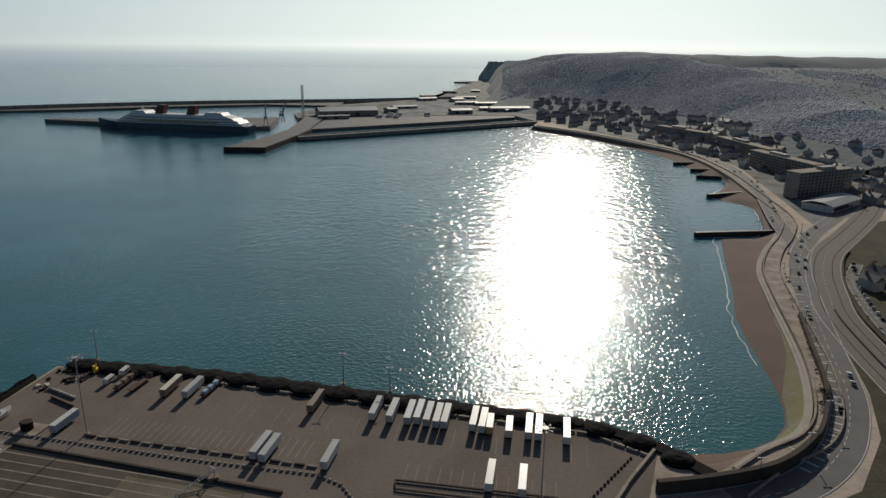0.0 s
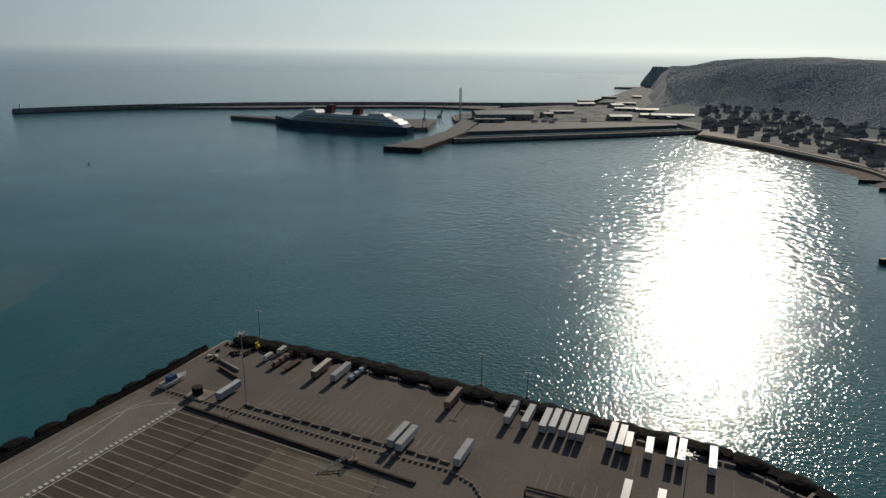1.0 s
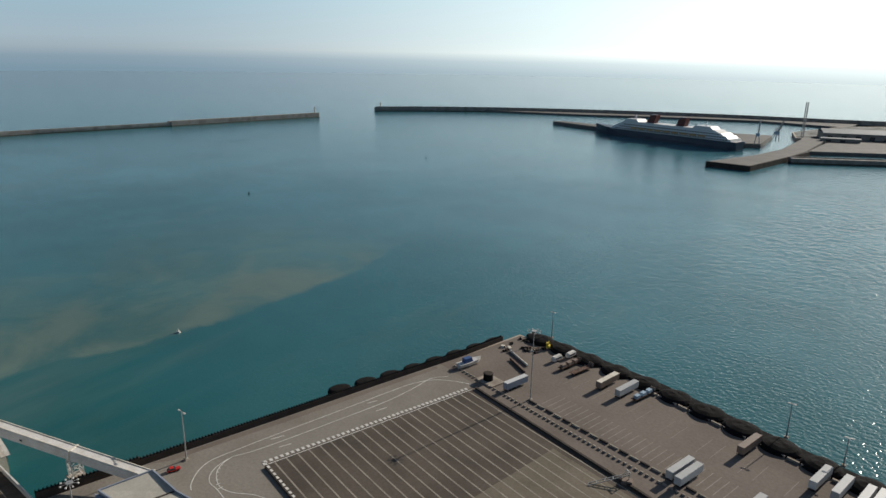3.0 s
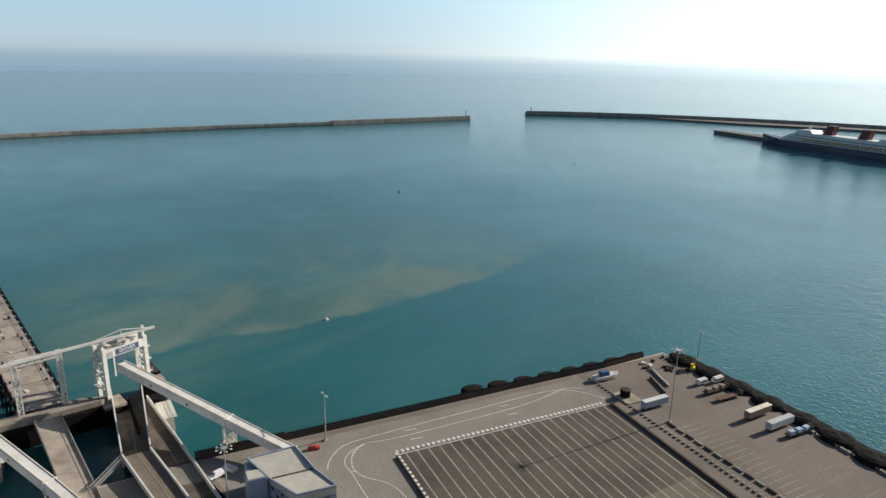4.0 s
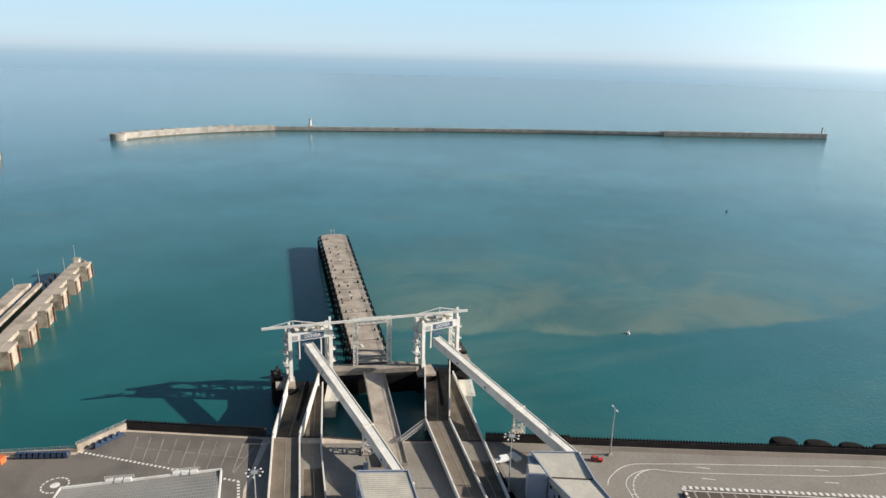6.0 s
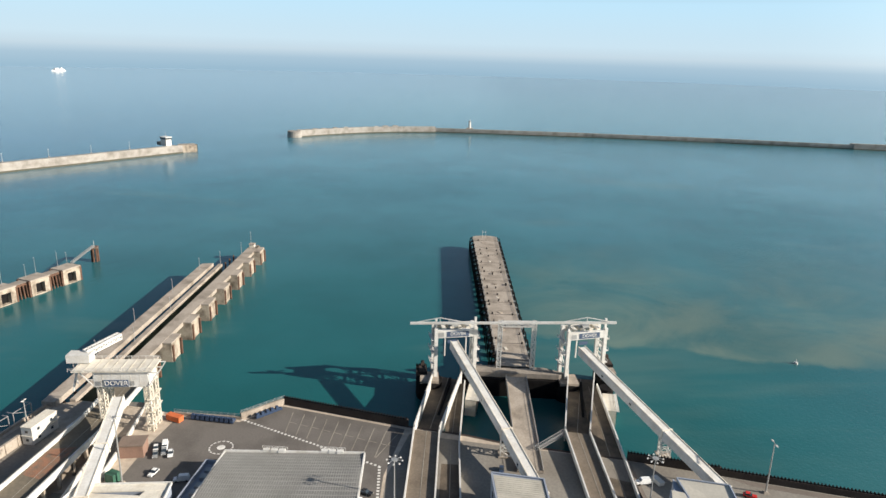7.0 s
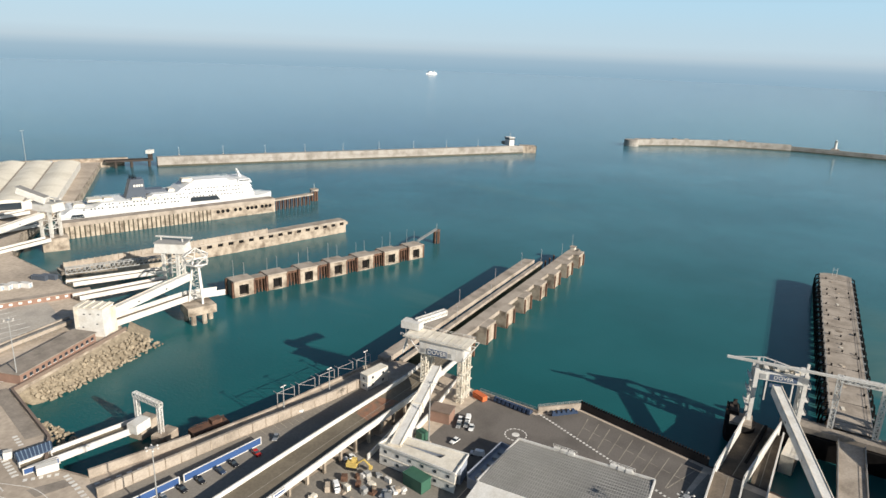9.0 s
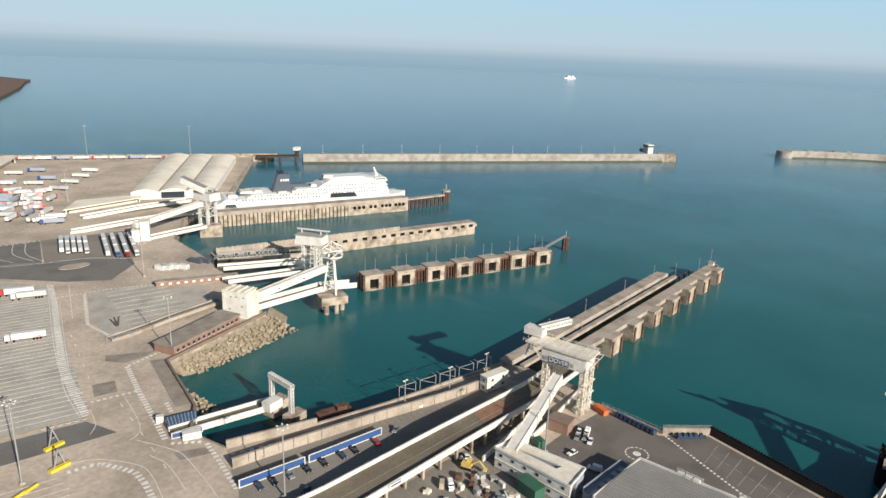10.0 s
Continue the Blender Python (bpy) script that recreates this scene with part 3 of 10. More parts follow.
ALGAE = ((190, 5.0), (205, 8.0), (216, 12.0), (232, 15.0), (255, 11.0), (283, 5.5), (362, 3.0), (408, 2.0), (450, 0.4))


def algae_width(y):
    for (y0, w0), (y1, w1) in zip(ALGAE[:-1], ALGAE[1:]):
        if y <= y1:
            return w0 + (w1 - w0) * max(0.0, y - y0) / (y1 - y0)
    return 0.4


for g in (1.0, 0.5, 0.0):
    row = []
    for i in range(0, 29):
        reach = max((wl_s[i] - pr_s[i]).length, 6.0)
        f = 0.97 - g * min(0.8, algae_width(pr_s[i].y) * (1 + 0.25 * noise.noise(Vector((i * 0.8, 2, 6)))) / reach)
        z = 4.6 * f ** 1.3 - 0.9 * (1 - f) + 0.22
        row.append(bm.verts.new((*(wl_s[i].lerp(pr_s[i], -0.12 + 1.14 * f)).xy, z)))
    rows.append(row)
for a, b in zip(rows[:-1], rows[1:]):
    for i in range(len(a) - 1):
        bm.faces.new((a[i], a[i + 1], b[i + 1], b[i]))
structure("beach_upper", bm, M_WEEDBEACH, "yellow-green algae band on the upper beach", "beach")
bm = bmesh.new()
edge = [wl_s[i].lerp(pr_s[i], 0.02) for i in range(8, NB - 2)]
for i, (a, b) in enumerate(zip(edge[:-1], edge[1:])):
    for j in range(4):
        p, q = a.lerp(b, j / 4), a.lerp(b, (j + 1) / 4)
        w = 0.2 + 1.0 * max(0, noise.noise(Vector((i * 0.35 + j * 0.1, 0, 8))) + 0.35)
        jit = Vector((noise.noise(Vector((i + j / 4, 5, 1))) * 1.5, 0, 0))
        strip(bm, [p + jit, q + jit], w, 0.14, 0.12)
tagged(part("surf_line", bm, M_FOAM), "thin white surf along the beach", "surf", kind="stuff")

# promenade, sea road and the inland road
bm = bmesh.new()
strip(bm, offset(PROM_S[2:44], 1.4), 1.6, 5.5, 1.2)
strip(bm, offset(PROM_S[4:40], 2.9), 1.4, 4.9, 1.2)
structure("trim_beach_steps", bm, M_LANEGREY, "pale worn concrete steps down to the beach", "steps")
bm = bmesh.new()
PR_MID = offset(PROM_S, -5)
strip(bm, PR_MID, 9.0, 6.06)
structure("pavement_promenade", bm, M_QUAYTOP, "pale grey promenade paving along the beach", "promenade")
bm = bmesh.new()
strip(bm, offset(PROM_S, -0.3), 0.8, 6.9, 0.9)
strip(bm, offset(PROM_S, -9.8), 0.5, 7.2, 1.2)
structure("trim_promenade_wall", bm, M_QUAYTOP, "low pale kerb walls edging the promenade", "kerb")
bm = bmesh.new()
for i in range(6, len(PROM_S) - 20, 2):
    a, b = offset(PROM_S, -1.2)[i], offset(PROM_S, -8.6)[i]
    strip(bm, [a, b], 0.5, 6.09)
structure("trim_promenade_bands", bm, M_LINE, "pale stone bands across the promenade", "paving band")
ROAD = [(70, 172), (92, 176), (116, 184), (137, 200), (153, 220), (168, 247), (184, 290), (206, 348), (228, 402), (252, 447), (282, 490), (330, 545), (385, 605), (440, 662)]
ROAD_S = [(p.x, p.y) for p in smooth_line(ROAD, 5)]
ROAD2 = [(206, 225), (218, 280), (229, 325), (241, 360), (254, 390), (275, 420)]
ROAD2_S = [(p.x, p.y) for p in smooth_line(ROAD2, 5)]
ROAD3 = [(252, 447), (272, 520), (292, 580), (316, 655), (345, 790), (343, 895), (310, 980), (250, 1115)]
ROAD3_S = [(p.x, p.y) for p in smooth_line(ROAD3, 5)]
ROAD4 = [(160, 130), (180, 185), (192, 240), (200, 283), (211, 330), (225, 364), (241, 399), (262, 435), (282, 460), (320, 503), (371, 564), (407, 618), (432, 690)]
ROAD4_S = [(p.x, p.y) for p in smooth_line(ROAD4, 5)]
bm = bmesh.new()
strip(bm, ROAD4_S, 21.0, 6.065)
structure("road_highway", bm, M_HIGHWAY, "wide reddish-brown dual carriageway behind the seafront", "road")
bm = bmesh.new()
wall_along(bm, ROAD4_S[:22], 0.6, 6.0, 6.9)
wall_along(bm, offset(ROAD4_S[:40], -11.2), 0.7, 6.0, 7.3)
structure("trim_highway_barrier", bm, M_DARKWALL, "dark crash barriers along the carriageway", "barrier")
bm = bmesh.new()
strip(bm, ROAD_S, 14.0, 6.08)
strip(bm, ROAD2_S, 7.0, 6.1)
strip(bm, ROAD3_S, 13.0, 6.11)
structure("road", bm, M_ROAD, "pale grey curving coast road by the beach", "road")
bm = bmesh.new()
for ln, w in ((ROAD_S, 6.6), (ROAD2_S, 3.2), (ROAD4_S, 10.0), (offset(ROAD4_S, 5.2), 0.0), (offset(ROAD4_S, -5.2), 0.0), (ROAD3_S, 6.0)):
    strip(bm, offset(ln, w), 0.25, 6.13)
    strip(bm, offset(ln, -w), 0.25, 6.13)
    dashes(bm, [tuple(p) for p in offset(ln, 0)], 0.2, 6.13, 3, 5)
for i in range(12, 40):
    a, b = offset(ROAD_S, 2.0)[i], offset(ROAD_S, 6.0)[i]
    strip(bm, [a, b], 0.7, 6.15)
structure("trim_road_lines", bm, M_LINE, "worn white road lines and hatching", "road marking")
bm = bmesh.new()
wall_along(bm, offset(ROAD_S[0:17], 8.0), 1.8, 5.5, 10.8)
wall_along(bm, offset(ROAD_S[16:34], 8.0), 1.6, 5.5, 9.0)
structure("trim_road_hedge", bm, M_DARKWALL, "dark retaining bank between road and promenade", "bank")
bm = bmesh.new()
slab(bm, [(100, 165), (135, 182), (160, 212), (176, 245), (195, 300), (230, 380), (262, 440), (330, 520), (700, 700), (900, 300), (300, 60), (140, 100)], 6.02)
structure("ground_inland", bm, M_GRASS, "dull winter grass and scrub inland", "ground")


# hills behind the town: ridges with rounded flanks
def ridge_height(x, y, which=(0, 1, 2)):
    h = 0.0
    for pts, wid in [RIDGES[k] for k in which]:
        best = 0.0
        for (x0, y0, z0), (x1, y1, z1) in zip(pts[:-1], pts[1:]):
            dx, dy = x1 - x0, y1 - y0
            t = max(0.0, min(1.0, ((x - x0) * dx + (y - y0) * dy) / (dx * dx + dy * dy)))
            d = math.hypot(x - x0 - t * dx, y - y0 - t * dy)
            z = z0 + (z1 - z0) * t
            w = wid[0] + (wid[1] - wid[0]) * max(0.0, min(1.0, (math.degrees(math.atan2(x0 + t * dx, y0 + t * dy)) - 12) / 22))
            best = max(best, z * math.exp(-(d / w) ** 2.2))
        h = max(h, best)
    tip = (math.degrees(math.atan2(x, y)) - 3.9) / 0.9
    return h * max(0.0, min(1.0, tip))


def polar(az, d, z):
    return (d * math.sin(radians(az)), d * math.cos(radians(az)), z)


RIDGES = [
    ([polar(4.2, 3050, 84), polar(6.0, 2950, 82), polar(8.6, 2800, 96), polar(10.5, 2750, 118), polar(15, 2900, 124), polar(22, 3100, 118), polar(30, 3300, 112), polar(45, 3300, 112)], (330, 330)),
    ([polar(10.0, 2250, 100), polar(13, 2000, 124), polar(17.5, 1800, 121), polar(21.5, 1650, 104), polar(24.7, 1480, 84), polar(28, 1330, 64), polar(31, 1180, 55), polar(34, 1080, 40), polar(42, 1000, 30)], (290, 130)),
    ([polar(26, 2200, 90), polar(36, 2100, 100), polar(46, 1900, 100)], (420, 420)),
]
GX, GY, STEP = (0, 3300), (760, 4300), 45
nx, ny = (GX[1] - GX[0]) // STEP + 1, (GY[1] - GY[0]) // STEP + 1
bm = bmesh.new()
grid = {}
for i in range(nx):
    for j in range(ny):
        x, y = GX[0] + i * STEP, GY[0] + j * STEP
        h = ridge_height(x, y)
        h += min(h, 40) * 0.16 * noise.noise(Vector((x / 170, y / 170, 0))) + min(h, 30) * 0.1 * noise.noise(Vector((x / 60, y / 60, 4)))
        grid[i, j] = (x, y, 4.5 + h if h > 4 else -6 + h * 2.6)
vert = {k: bm.verts.new(v) for k, v in grid.items()}
for i in range(nx - 1):
    for j in range(ny - 1):
        q = (vert[i, j], vert[i + 1, j], vert[i + 1, j + 1], vert[i, j + 1])
        if max(v.co.z for v in q) > 4 and math.hypot(q[2].co.x, q[2].co.y) < 4850:
            bm.faces.new(q)


def hill_z(x, y):
    """Height of the hillside under a point, or of the town ground."""
    i, j = int((x - GX[0]) // STEP), int((y - GY[0]) // STEP)
    if not (0 <= i < nx - 1 and 0 <= j < ny - 1):
        return 6.0
    u, v = (x - GX[0]) / STEP - i, (y - GY[0]) / STEP - j
    z = (grid[i, j][2] * (1 - u) + grid[i + 1, j][2] * u) * (1 - v) + (grid[i, j + 1][2] * (1 - u) + grid[i + 1, j + 1][2] * u) * v
    return max(6.0, z)


# distance haze on the hills lies in the M_HILL colour
hill = structure("ground_hills", bm, M_HILL, "wooded hills behind the town, haze put into their colour", "hill")
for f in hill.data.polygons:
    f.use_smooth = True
# the far cliff of the headland
bm = bmesh.new()
CL = [polar(3.0, 3060, 0), polar(3.7, 3010, 0), polar(4.3, 2960, 0), polar(5.2, 2880, 0), polar(6.2, 2800, 0), polar(7.0, 2700, 0)]
lo, hi, bk = [], [], []
for i, p in enumerate(smooth_line(CL, 5)):
    j = noise.noise(Vector((i * 0.5, 2, 0))) * 14
    d = Vector((p.x, p.y, 0)).normalized()
    f = min(1, max(0, i / 6.0))
    lo.append(bm.verts.new((p.x, p.y + j, -2)))
    hi.append(bm.verts.new((p.x + d.x * 30, p.y + d.y * 30 + j, 6 + 80 * f + noise.noise(Vector((i * 0.8, 7, 0))) * 5)))
    bk.append(bm.verts.new((p.x + d.x * 260, p.y + d.y * 260, 4 + 76 * f)))
for a, b in ((lo, hi), (hi, bk)):
    for i in range(len(a) - 1):
        bm.faces.new((a[i], a[i + 1], b[i + 1], b[i]))
structure("ground_headland_cliff", bm, M_CHALK, "grey chalk headland cliff dropping to the sea", "cliff")
bm = bmesh.new()
prism(bm, [polar(1.0, 2880, 0)[:2], polar(3.2, 2820, 0)[:2], polar(5, 2820, 0)[:2], polar(5, 2960, 0)[:2], polar(2.6, 2950, 0)[:2]], -3, 5)
structure("ground_headland_reef", bm, M_GRASS, "dark low rocks at the headland foot", "reef")
# low green point beyond the eastern docks
bm = bmesh.new()
prism(bm, [(-690, -2300), (-655, -2225), (-560, -1960), (-440, -1680), (-200, -1500), (600, -1500), (600, -2900), (-640, -2500)], -3, 5)
structure("ground_east_point", bm, M_SAND, "brown low rocky foreshore point across open water", "headland")

# woodland on the nearer ridge, thin hedgerows on the downs behind: many small rounded crowns
rnd = random.Random(5)
count, wood_v, wood_f = 0, [], []
while count < 82000:
    az, d = rnd.uniform(5.0, 40), rnd.uniform(900, 3000)
    x, y = d * math.sin(radians(az)), d * math.cos(radians(az))
    h = ridge_height(x, y)
    if h < (22 if d < 1700 else 12) or (az < 9.5 and rnd.random() > 0.6):
        continue
    if az > 11 and ridge_height(x, y, (1,)) < h - 0.5 and rnd.random() > (0.75 if noise.noise(Vector((x / 150, y / 420, 9))) > 0.28 else 0.05):
        continue
    count += 1
    size = rnd.uniform(1.6, 3.0)
    zz, b0 = hill_z(x, y) + size * 0.1, len(wood_v)
    for lo, hi, turn, z_lo, z_hi in ((0.9, 1.4, 0.0, -0.35, -0.25), (0.55, 0.95, 0.6, 0.14, 0.26)):
        for k in range(5):
            a = k * 1.2566 + turn
            wood_v.append((x + size * rnd.uniform(lo, hi) * math.cos(a), y + size * rnd.uniform(lo, hi) * math.sin(a), zz + size * rnd.uniform(z_lo, z_hi)))
    wood_v.append((x, y, zz + size * rnd.uniform(0.28, 0.4)))
    for k in range(5):
        q = (k + 1) % 5
        wood_f += [(b0 + k, b0 + q, b0 + 5 + k), (b0 + q, b0 + 5 + q, b0 + 5 + k), (b0 + 5 + k, b0 + 5 + q, b0 + 10)]
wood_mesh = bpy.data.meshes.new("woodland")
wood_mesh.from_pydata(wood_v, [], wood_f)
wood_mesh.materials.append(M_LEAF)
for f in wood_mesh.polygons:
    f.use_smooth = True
tagged(new("woodland", wood_mesh), "winter woods covering the hillside, paled in place of haze", "woodland", kind="stuff")


# ---- breakwaters and moles ----
def mole(name, pts, w, z, label, parapet=0.0, side=1):
    """A masonry breakwater: battered body, paved top, weedy foot and, where it has one, a parapet on one side."""
    ob = thing(name, label, "breakwater")
    ob["kind"] = "structure"
    bm = bmesh.new()
    wall_along(bm, pts, w, 1.6, z)
    part("wall", bm, M_MOLE, ob)
    bm = bmesh.new()
    wall_along(bm, pts, w + 1.2, -4, 1.8)
    part("footing", bm, M_WEED, ob, "dark weedy tidal band")
    bm = bmesh.new()
    ln = resample(pts, max(6, int(sum((Vector(b) - Vector(a)).length for a, b in zip(pts[:-1], pts[1:])) / 9)))
    for i, (a, b) in enumerate(zip(ln[:-1], ln[1:])):
        f = noise.noise(Vector((i * 0.43, w, z)))
        wall_along(bm, [a, b], w + 1.6 + 1.6 * max(0.0, f), -4, 0.4 + 1.1 * max(0.0, noise.noise(Vector((i * 0.61, 5, z))) + 0.3))
    part("rubble_foot", bm, M_WEED, ob, "uneven dark weed line at the foot")
    bm = bmesh.new()
    wall_along(bm, pts, w + 0.7, z - 2.6, z - 2.1)
    part("string_course", bm, M_MOLE, ob, "projecting stone ledge")
    bm = bmesh.new()
    wall_along(bm, pts, w - 0.8, z, z + 0.25)
    part("deck", bm, M_MOLE, ob, "paved pale top")
    if parapet:
        bm = bmesh.new()
        wall_along(bm, offset(pts, side * (w / 2 - 1.2)), 2.0, z, z + parapet)
        part("parapet", bm, M_MOLE, ob)
    return ob


S_CURVE = [(p.x, p.y) for p in smooth_line([(-1121, -303), (-1152, -278), (-1205, -215), (-1240, -150), (-1262, -79)], 4)]
bw = mole("breakwater_south_head", S_CURVE, 22, 9, "curved buff stone head of the harbour breakwater", 2.2, -1)
bm = bmesh.new()
tube(bm, (-1119, -304, -4), (-1119, -304, 10), 13, 12, 20)
part("roundhead", bm, M_MOLE, bw)
rnd = random.Random(3)
for i in range(12):
    p = S_CURVE[1 + i]
    bm = bmesh.new()
    box(bm, (p[0] + rnd.uniform(-3, 3), p[1], 9.2), (rnd.uniform(3, 7), rnd.uniform(4, 9), rnd.uniform(1.2, 3)), rnd.uniform(0, 40))
    part("emplacement", bm, M_MOLE, bw)
mole("breakwater_south", [(-1262, -79), (-1259, 200), (-1243, 430), (-1214, 658)], 13, 7, "long low stone breakwater with pale top", 1.2, -1)
mole("breakwater_south_tip", [(-1214, 658), (-1183, 990)], 19, 9, "raised grey stone end of the breakwater", 1.5, -1)
W_LINE = [(p.x, p.y) for p in smooth_line([(-1215, 1203), (-1130, 1310), (-1020, 1415), (-860, 1530), (-680, 1625), (-480, 1705), (-250, 1770), (40, 1900)], 3)]
mole("breakwater_west", W_LINE, 20, 8, "long dark stone pier closing the harbour", 4.0, -1)
bm = bmesh.new()
prism(bm, [(-1020, 1400), (-860, 1512), (-680, 1605), (-480, 1685), (-250, 1750), (-250, 1640), (-430, 1660), (-640, 1570), (-800, 1480)], -3, 4.5)
structure("pavement_pier_quay", bm, M_ROAD, "pale low quay along the inside of the pier", "quay")
E_LINE = [(-905, -409), (-780, -490), (-640, -582), (-492, -678)]
mole("breakwater_east", E_LINE, 19, 9, "long buff stone pier arm with weedy foot", 2.0, 1)
bm = bmesh.new()
wall_along(bm, [(-470, -700), (-300, -800), (-217, -850), (150, -1064)], 5, 6, 9.5)
structure("wall_outer_sea", bm, M_QUAY, "buff outer sea wall behind the lorry stands", "sea wall")
ob = thing("pier_end_tower", "buff stone pierhead block on the arm end", "pierhead")
bm = bmesh.new()
box(bm, (-915, -401, -4), (18, 22, 14), 33)
part("wall", bm, M_QUAY, ob)
bm = bmesh.new()
box(bm, (-925, -396, -4), (5, 9, 13), 33)
part("fender_wall", bm, M_WEED, ob)


# ---- dock fittings used in several places ----
def rail(bm, a, b, z0, z1=None, h=1.1, post=2.5):
    """A thin two-bar handrail from a to b."""
    z1 = z0 if z1 is None else z1
    a, b = Vector((a[0], a[1], z0)), Vector((b[0], b[1], z1))
    k = max(1, int((b - a).length / post))
    for i in range(k + 1):
        p = a.lerp(b, i / k)
        beam(bm, p, p + Vector((0, 0, h)), 0.1)
    for q in (0.55, 1.0):
        beam(bm, a + Vector((0, 0, h * q)), b + Vector((0, 0, h * q)), 0.09)
    return bm


def lattice(bm, a, b, w, h, bay=2.5, r=0.14):
    """A box truss from a to b, w wide and h high."""
    a, b = Vector(a), Vector(b)
    d = (b - a).normalized()
    up = Vector((0, 0, 1)) if abs(d.z) < 0.9 else Vector((0, 1, 0))
    s = d.cross(up).normalized()
    u = s.cross(d).normalized()
    k = max(1, round((b - a).length / bay))
    cor = [(-w / 2, -h / 2), (w / 2, -h / 2), (w / 2, h / 2), (-w / 2, h / 2)]
    node = [[a.lerp(b, i / k) + s * p + u * q for p, q in cor] for i in range(k + 1)]
    for c in range(4):
        beam(bm, node[0][c], node[k][c], r * 1.5)
    for i in range(k + 1):
        for c in range(4):
            beam(bm, node[i][c], node[i][(c + 1) % 4], r)
            if i < k:
                beam(bm, node[i][c], node[i + 1][(c + 1) % 4], r)
    return bm


def lamp_mast(at, h, label, heads=2, spread=1.6, group="quay lamp masts"):
    ob = thing("lamp_mast", label, "lamp mast", pose(*at), group)
    bm = bmesh.new()
    box(bm, (0, 0, 0), (1.6, 1.6, 0.7), 0, 0.8)
    part("base", bm, M_QUAYTOP, ob)
    bm = bmesh.new()
    tube(bm, (0, 0, 0.6), (0, 0, h), 0.28, 0.14, 8)
    part("pole", bm, M_STEEL, ob)
    if heads <= 2:
        bm = bmesh.new()
        beam(bm, (-spread, 0, h), (spread, 0, h), 0.16)
        part("crossarm", bm, M_STEEL, ob)
        for sx in (-1, 1):
            bm = bmesh.new()
            box(bm, (sx * spread, 0, h - 0.12), (1.1, 0.6, 0.25), 0, 0.8)
            part("lamp_head", bm, M_WHITE, ob)
    else:
        bm = bmesh.new()
        tube(bm, (0, 0, h - 0.25), (0, 0, h - 0.1), spread * 0.5, spread * 0.5, 12)
        for k in range(heads):
            a = 2 * math.pi * k / heads
            beam(bm, (0, 0, h - 0.2), (spread * math.cos(a), spread * math.sin(a), h - 0.3), 0.1)
        part("crown_ring", bm, M_STEEL, ob)
        for k in range(heads):
            a = 2 * math.pi * k / heads
            bm = bmesh.new()
            box(bm, (spread * 1.15 * math.cos(a), spread * 1.15 * math.sin(a), h - 0.5), (0.5, 0.45, 0.3), math.degrees(a), 0.8)
            part("lamp_head", bm, M_WHITE, ob)
    return ob


def sign_text(word, size, at, parent, material, label):
    cu = bpy.data.curves.new("lettering", "FONT")
    cu.body, cu.size, cu.extrude, cu.align_x, cu.align_y = word, size, 0.04, "CENTER", "CENTER"
    cu.materials.append(material)
    me_ob = new("lettering", cu)
    me_ob.parent = parent
    me_ob.matrix_basis = at
    me_ob["label"] = label
    return me_ob


def ribbon_deck(bm, left, right, thick=0.8):
    """A bridge deck between two edge lines of points with heights, one closed body."""
    rows = [[bm.verts.new(q) for q in (a, b, (b[0], b[1], b[2] - thick), (a[0], a[1], a[2] - thick))] for a, b in zip(left, right)]
    for p, q in zip(rows[:-1], rows[1:]):
        for i in range(4):
            j = (i + 1) % 4
            bm.faces.new((p[i], p[j], q[j], q[i]))
    bm.faces.new(rows[0][::-1])
    bm.faces.new(rows[-1])
    bmesh.ops.recalc_face_normals(bm, faces=bm.faces)
    return bm


def side_wall(bm, line, h, w=0.5, drop=0.9):
    for a, b in zip(line[:-1], line[1:]):
        a, b = Vector(a), Vector(b)
        m = Vector((0, 0, (h - drop) / 2))
        beam(bm, a + m, b + m, w, h + drop)
    return bm


def ramp(name, left, right, label, wall_h=1.8, walls=(True, True), lane=True, material=None, wallmat=None, railing=False, sunk=0.0):
    """A vehicle ramp with side girders; sunk: how far its deck lies below the girders' foot line."""
    ob = thing(name, label, "vehicle ramp")
    bm = bmesh.new()
    ribbon_deck(bm, [(*p[:2], p[2] - sunk) for p in left], [(*p[:2], p[2] - sunk) for p in right])
    part("deck", bm, material or M_RAMP, ob)
    for ok, line in zip(walls, (left, right)):
        if ok:
            bm = bmesh.new()
            side_wall(bm, line, wall_h, 0.5, 0.9 + sunk)
            part("side_girder", bm, wallmat or M_WHITE, ob, "white steel side girder")
    if railing:
        for line in (left, right):
            bm = bmesh.new()
            for a, b in zip(line[:-1], line[1:]):
                rail(bm, a, b, a[2], b[2])
            part("handrail", bm, M_STEEL, ob)
    if lane:
        bm = bmesh.new()
        mid = [(Vector(a) + Vector(b)) / 2 + Vector((0, 0, 0.04 - sunk)) for a, b in zip(left, right)]
        for a, b in zip(mid[:-1], mid[1:]):
            beam(bm, a, b, 0.22, 0.04)
        part("lane_line", bm, M_DIVIDER, ob)
    return ob


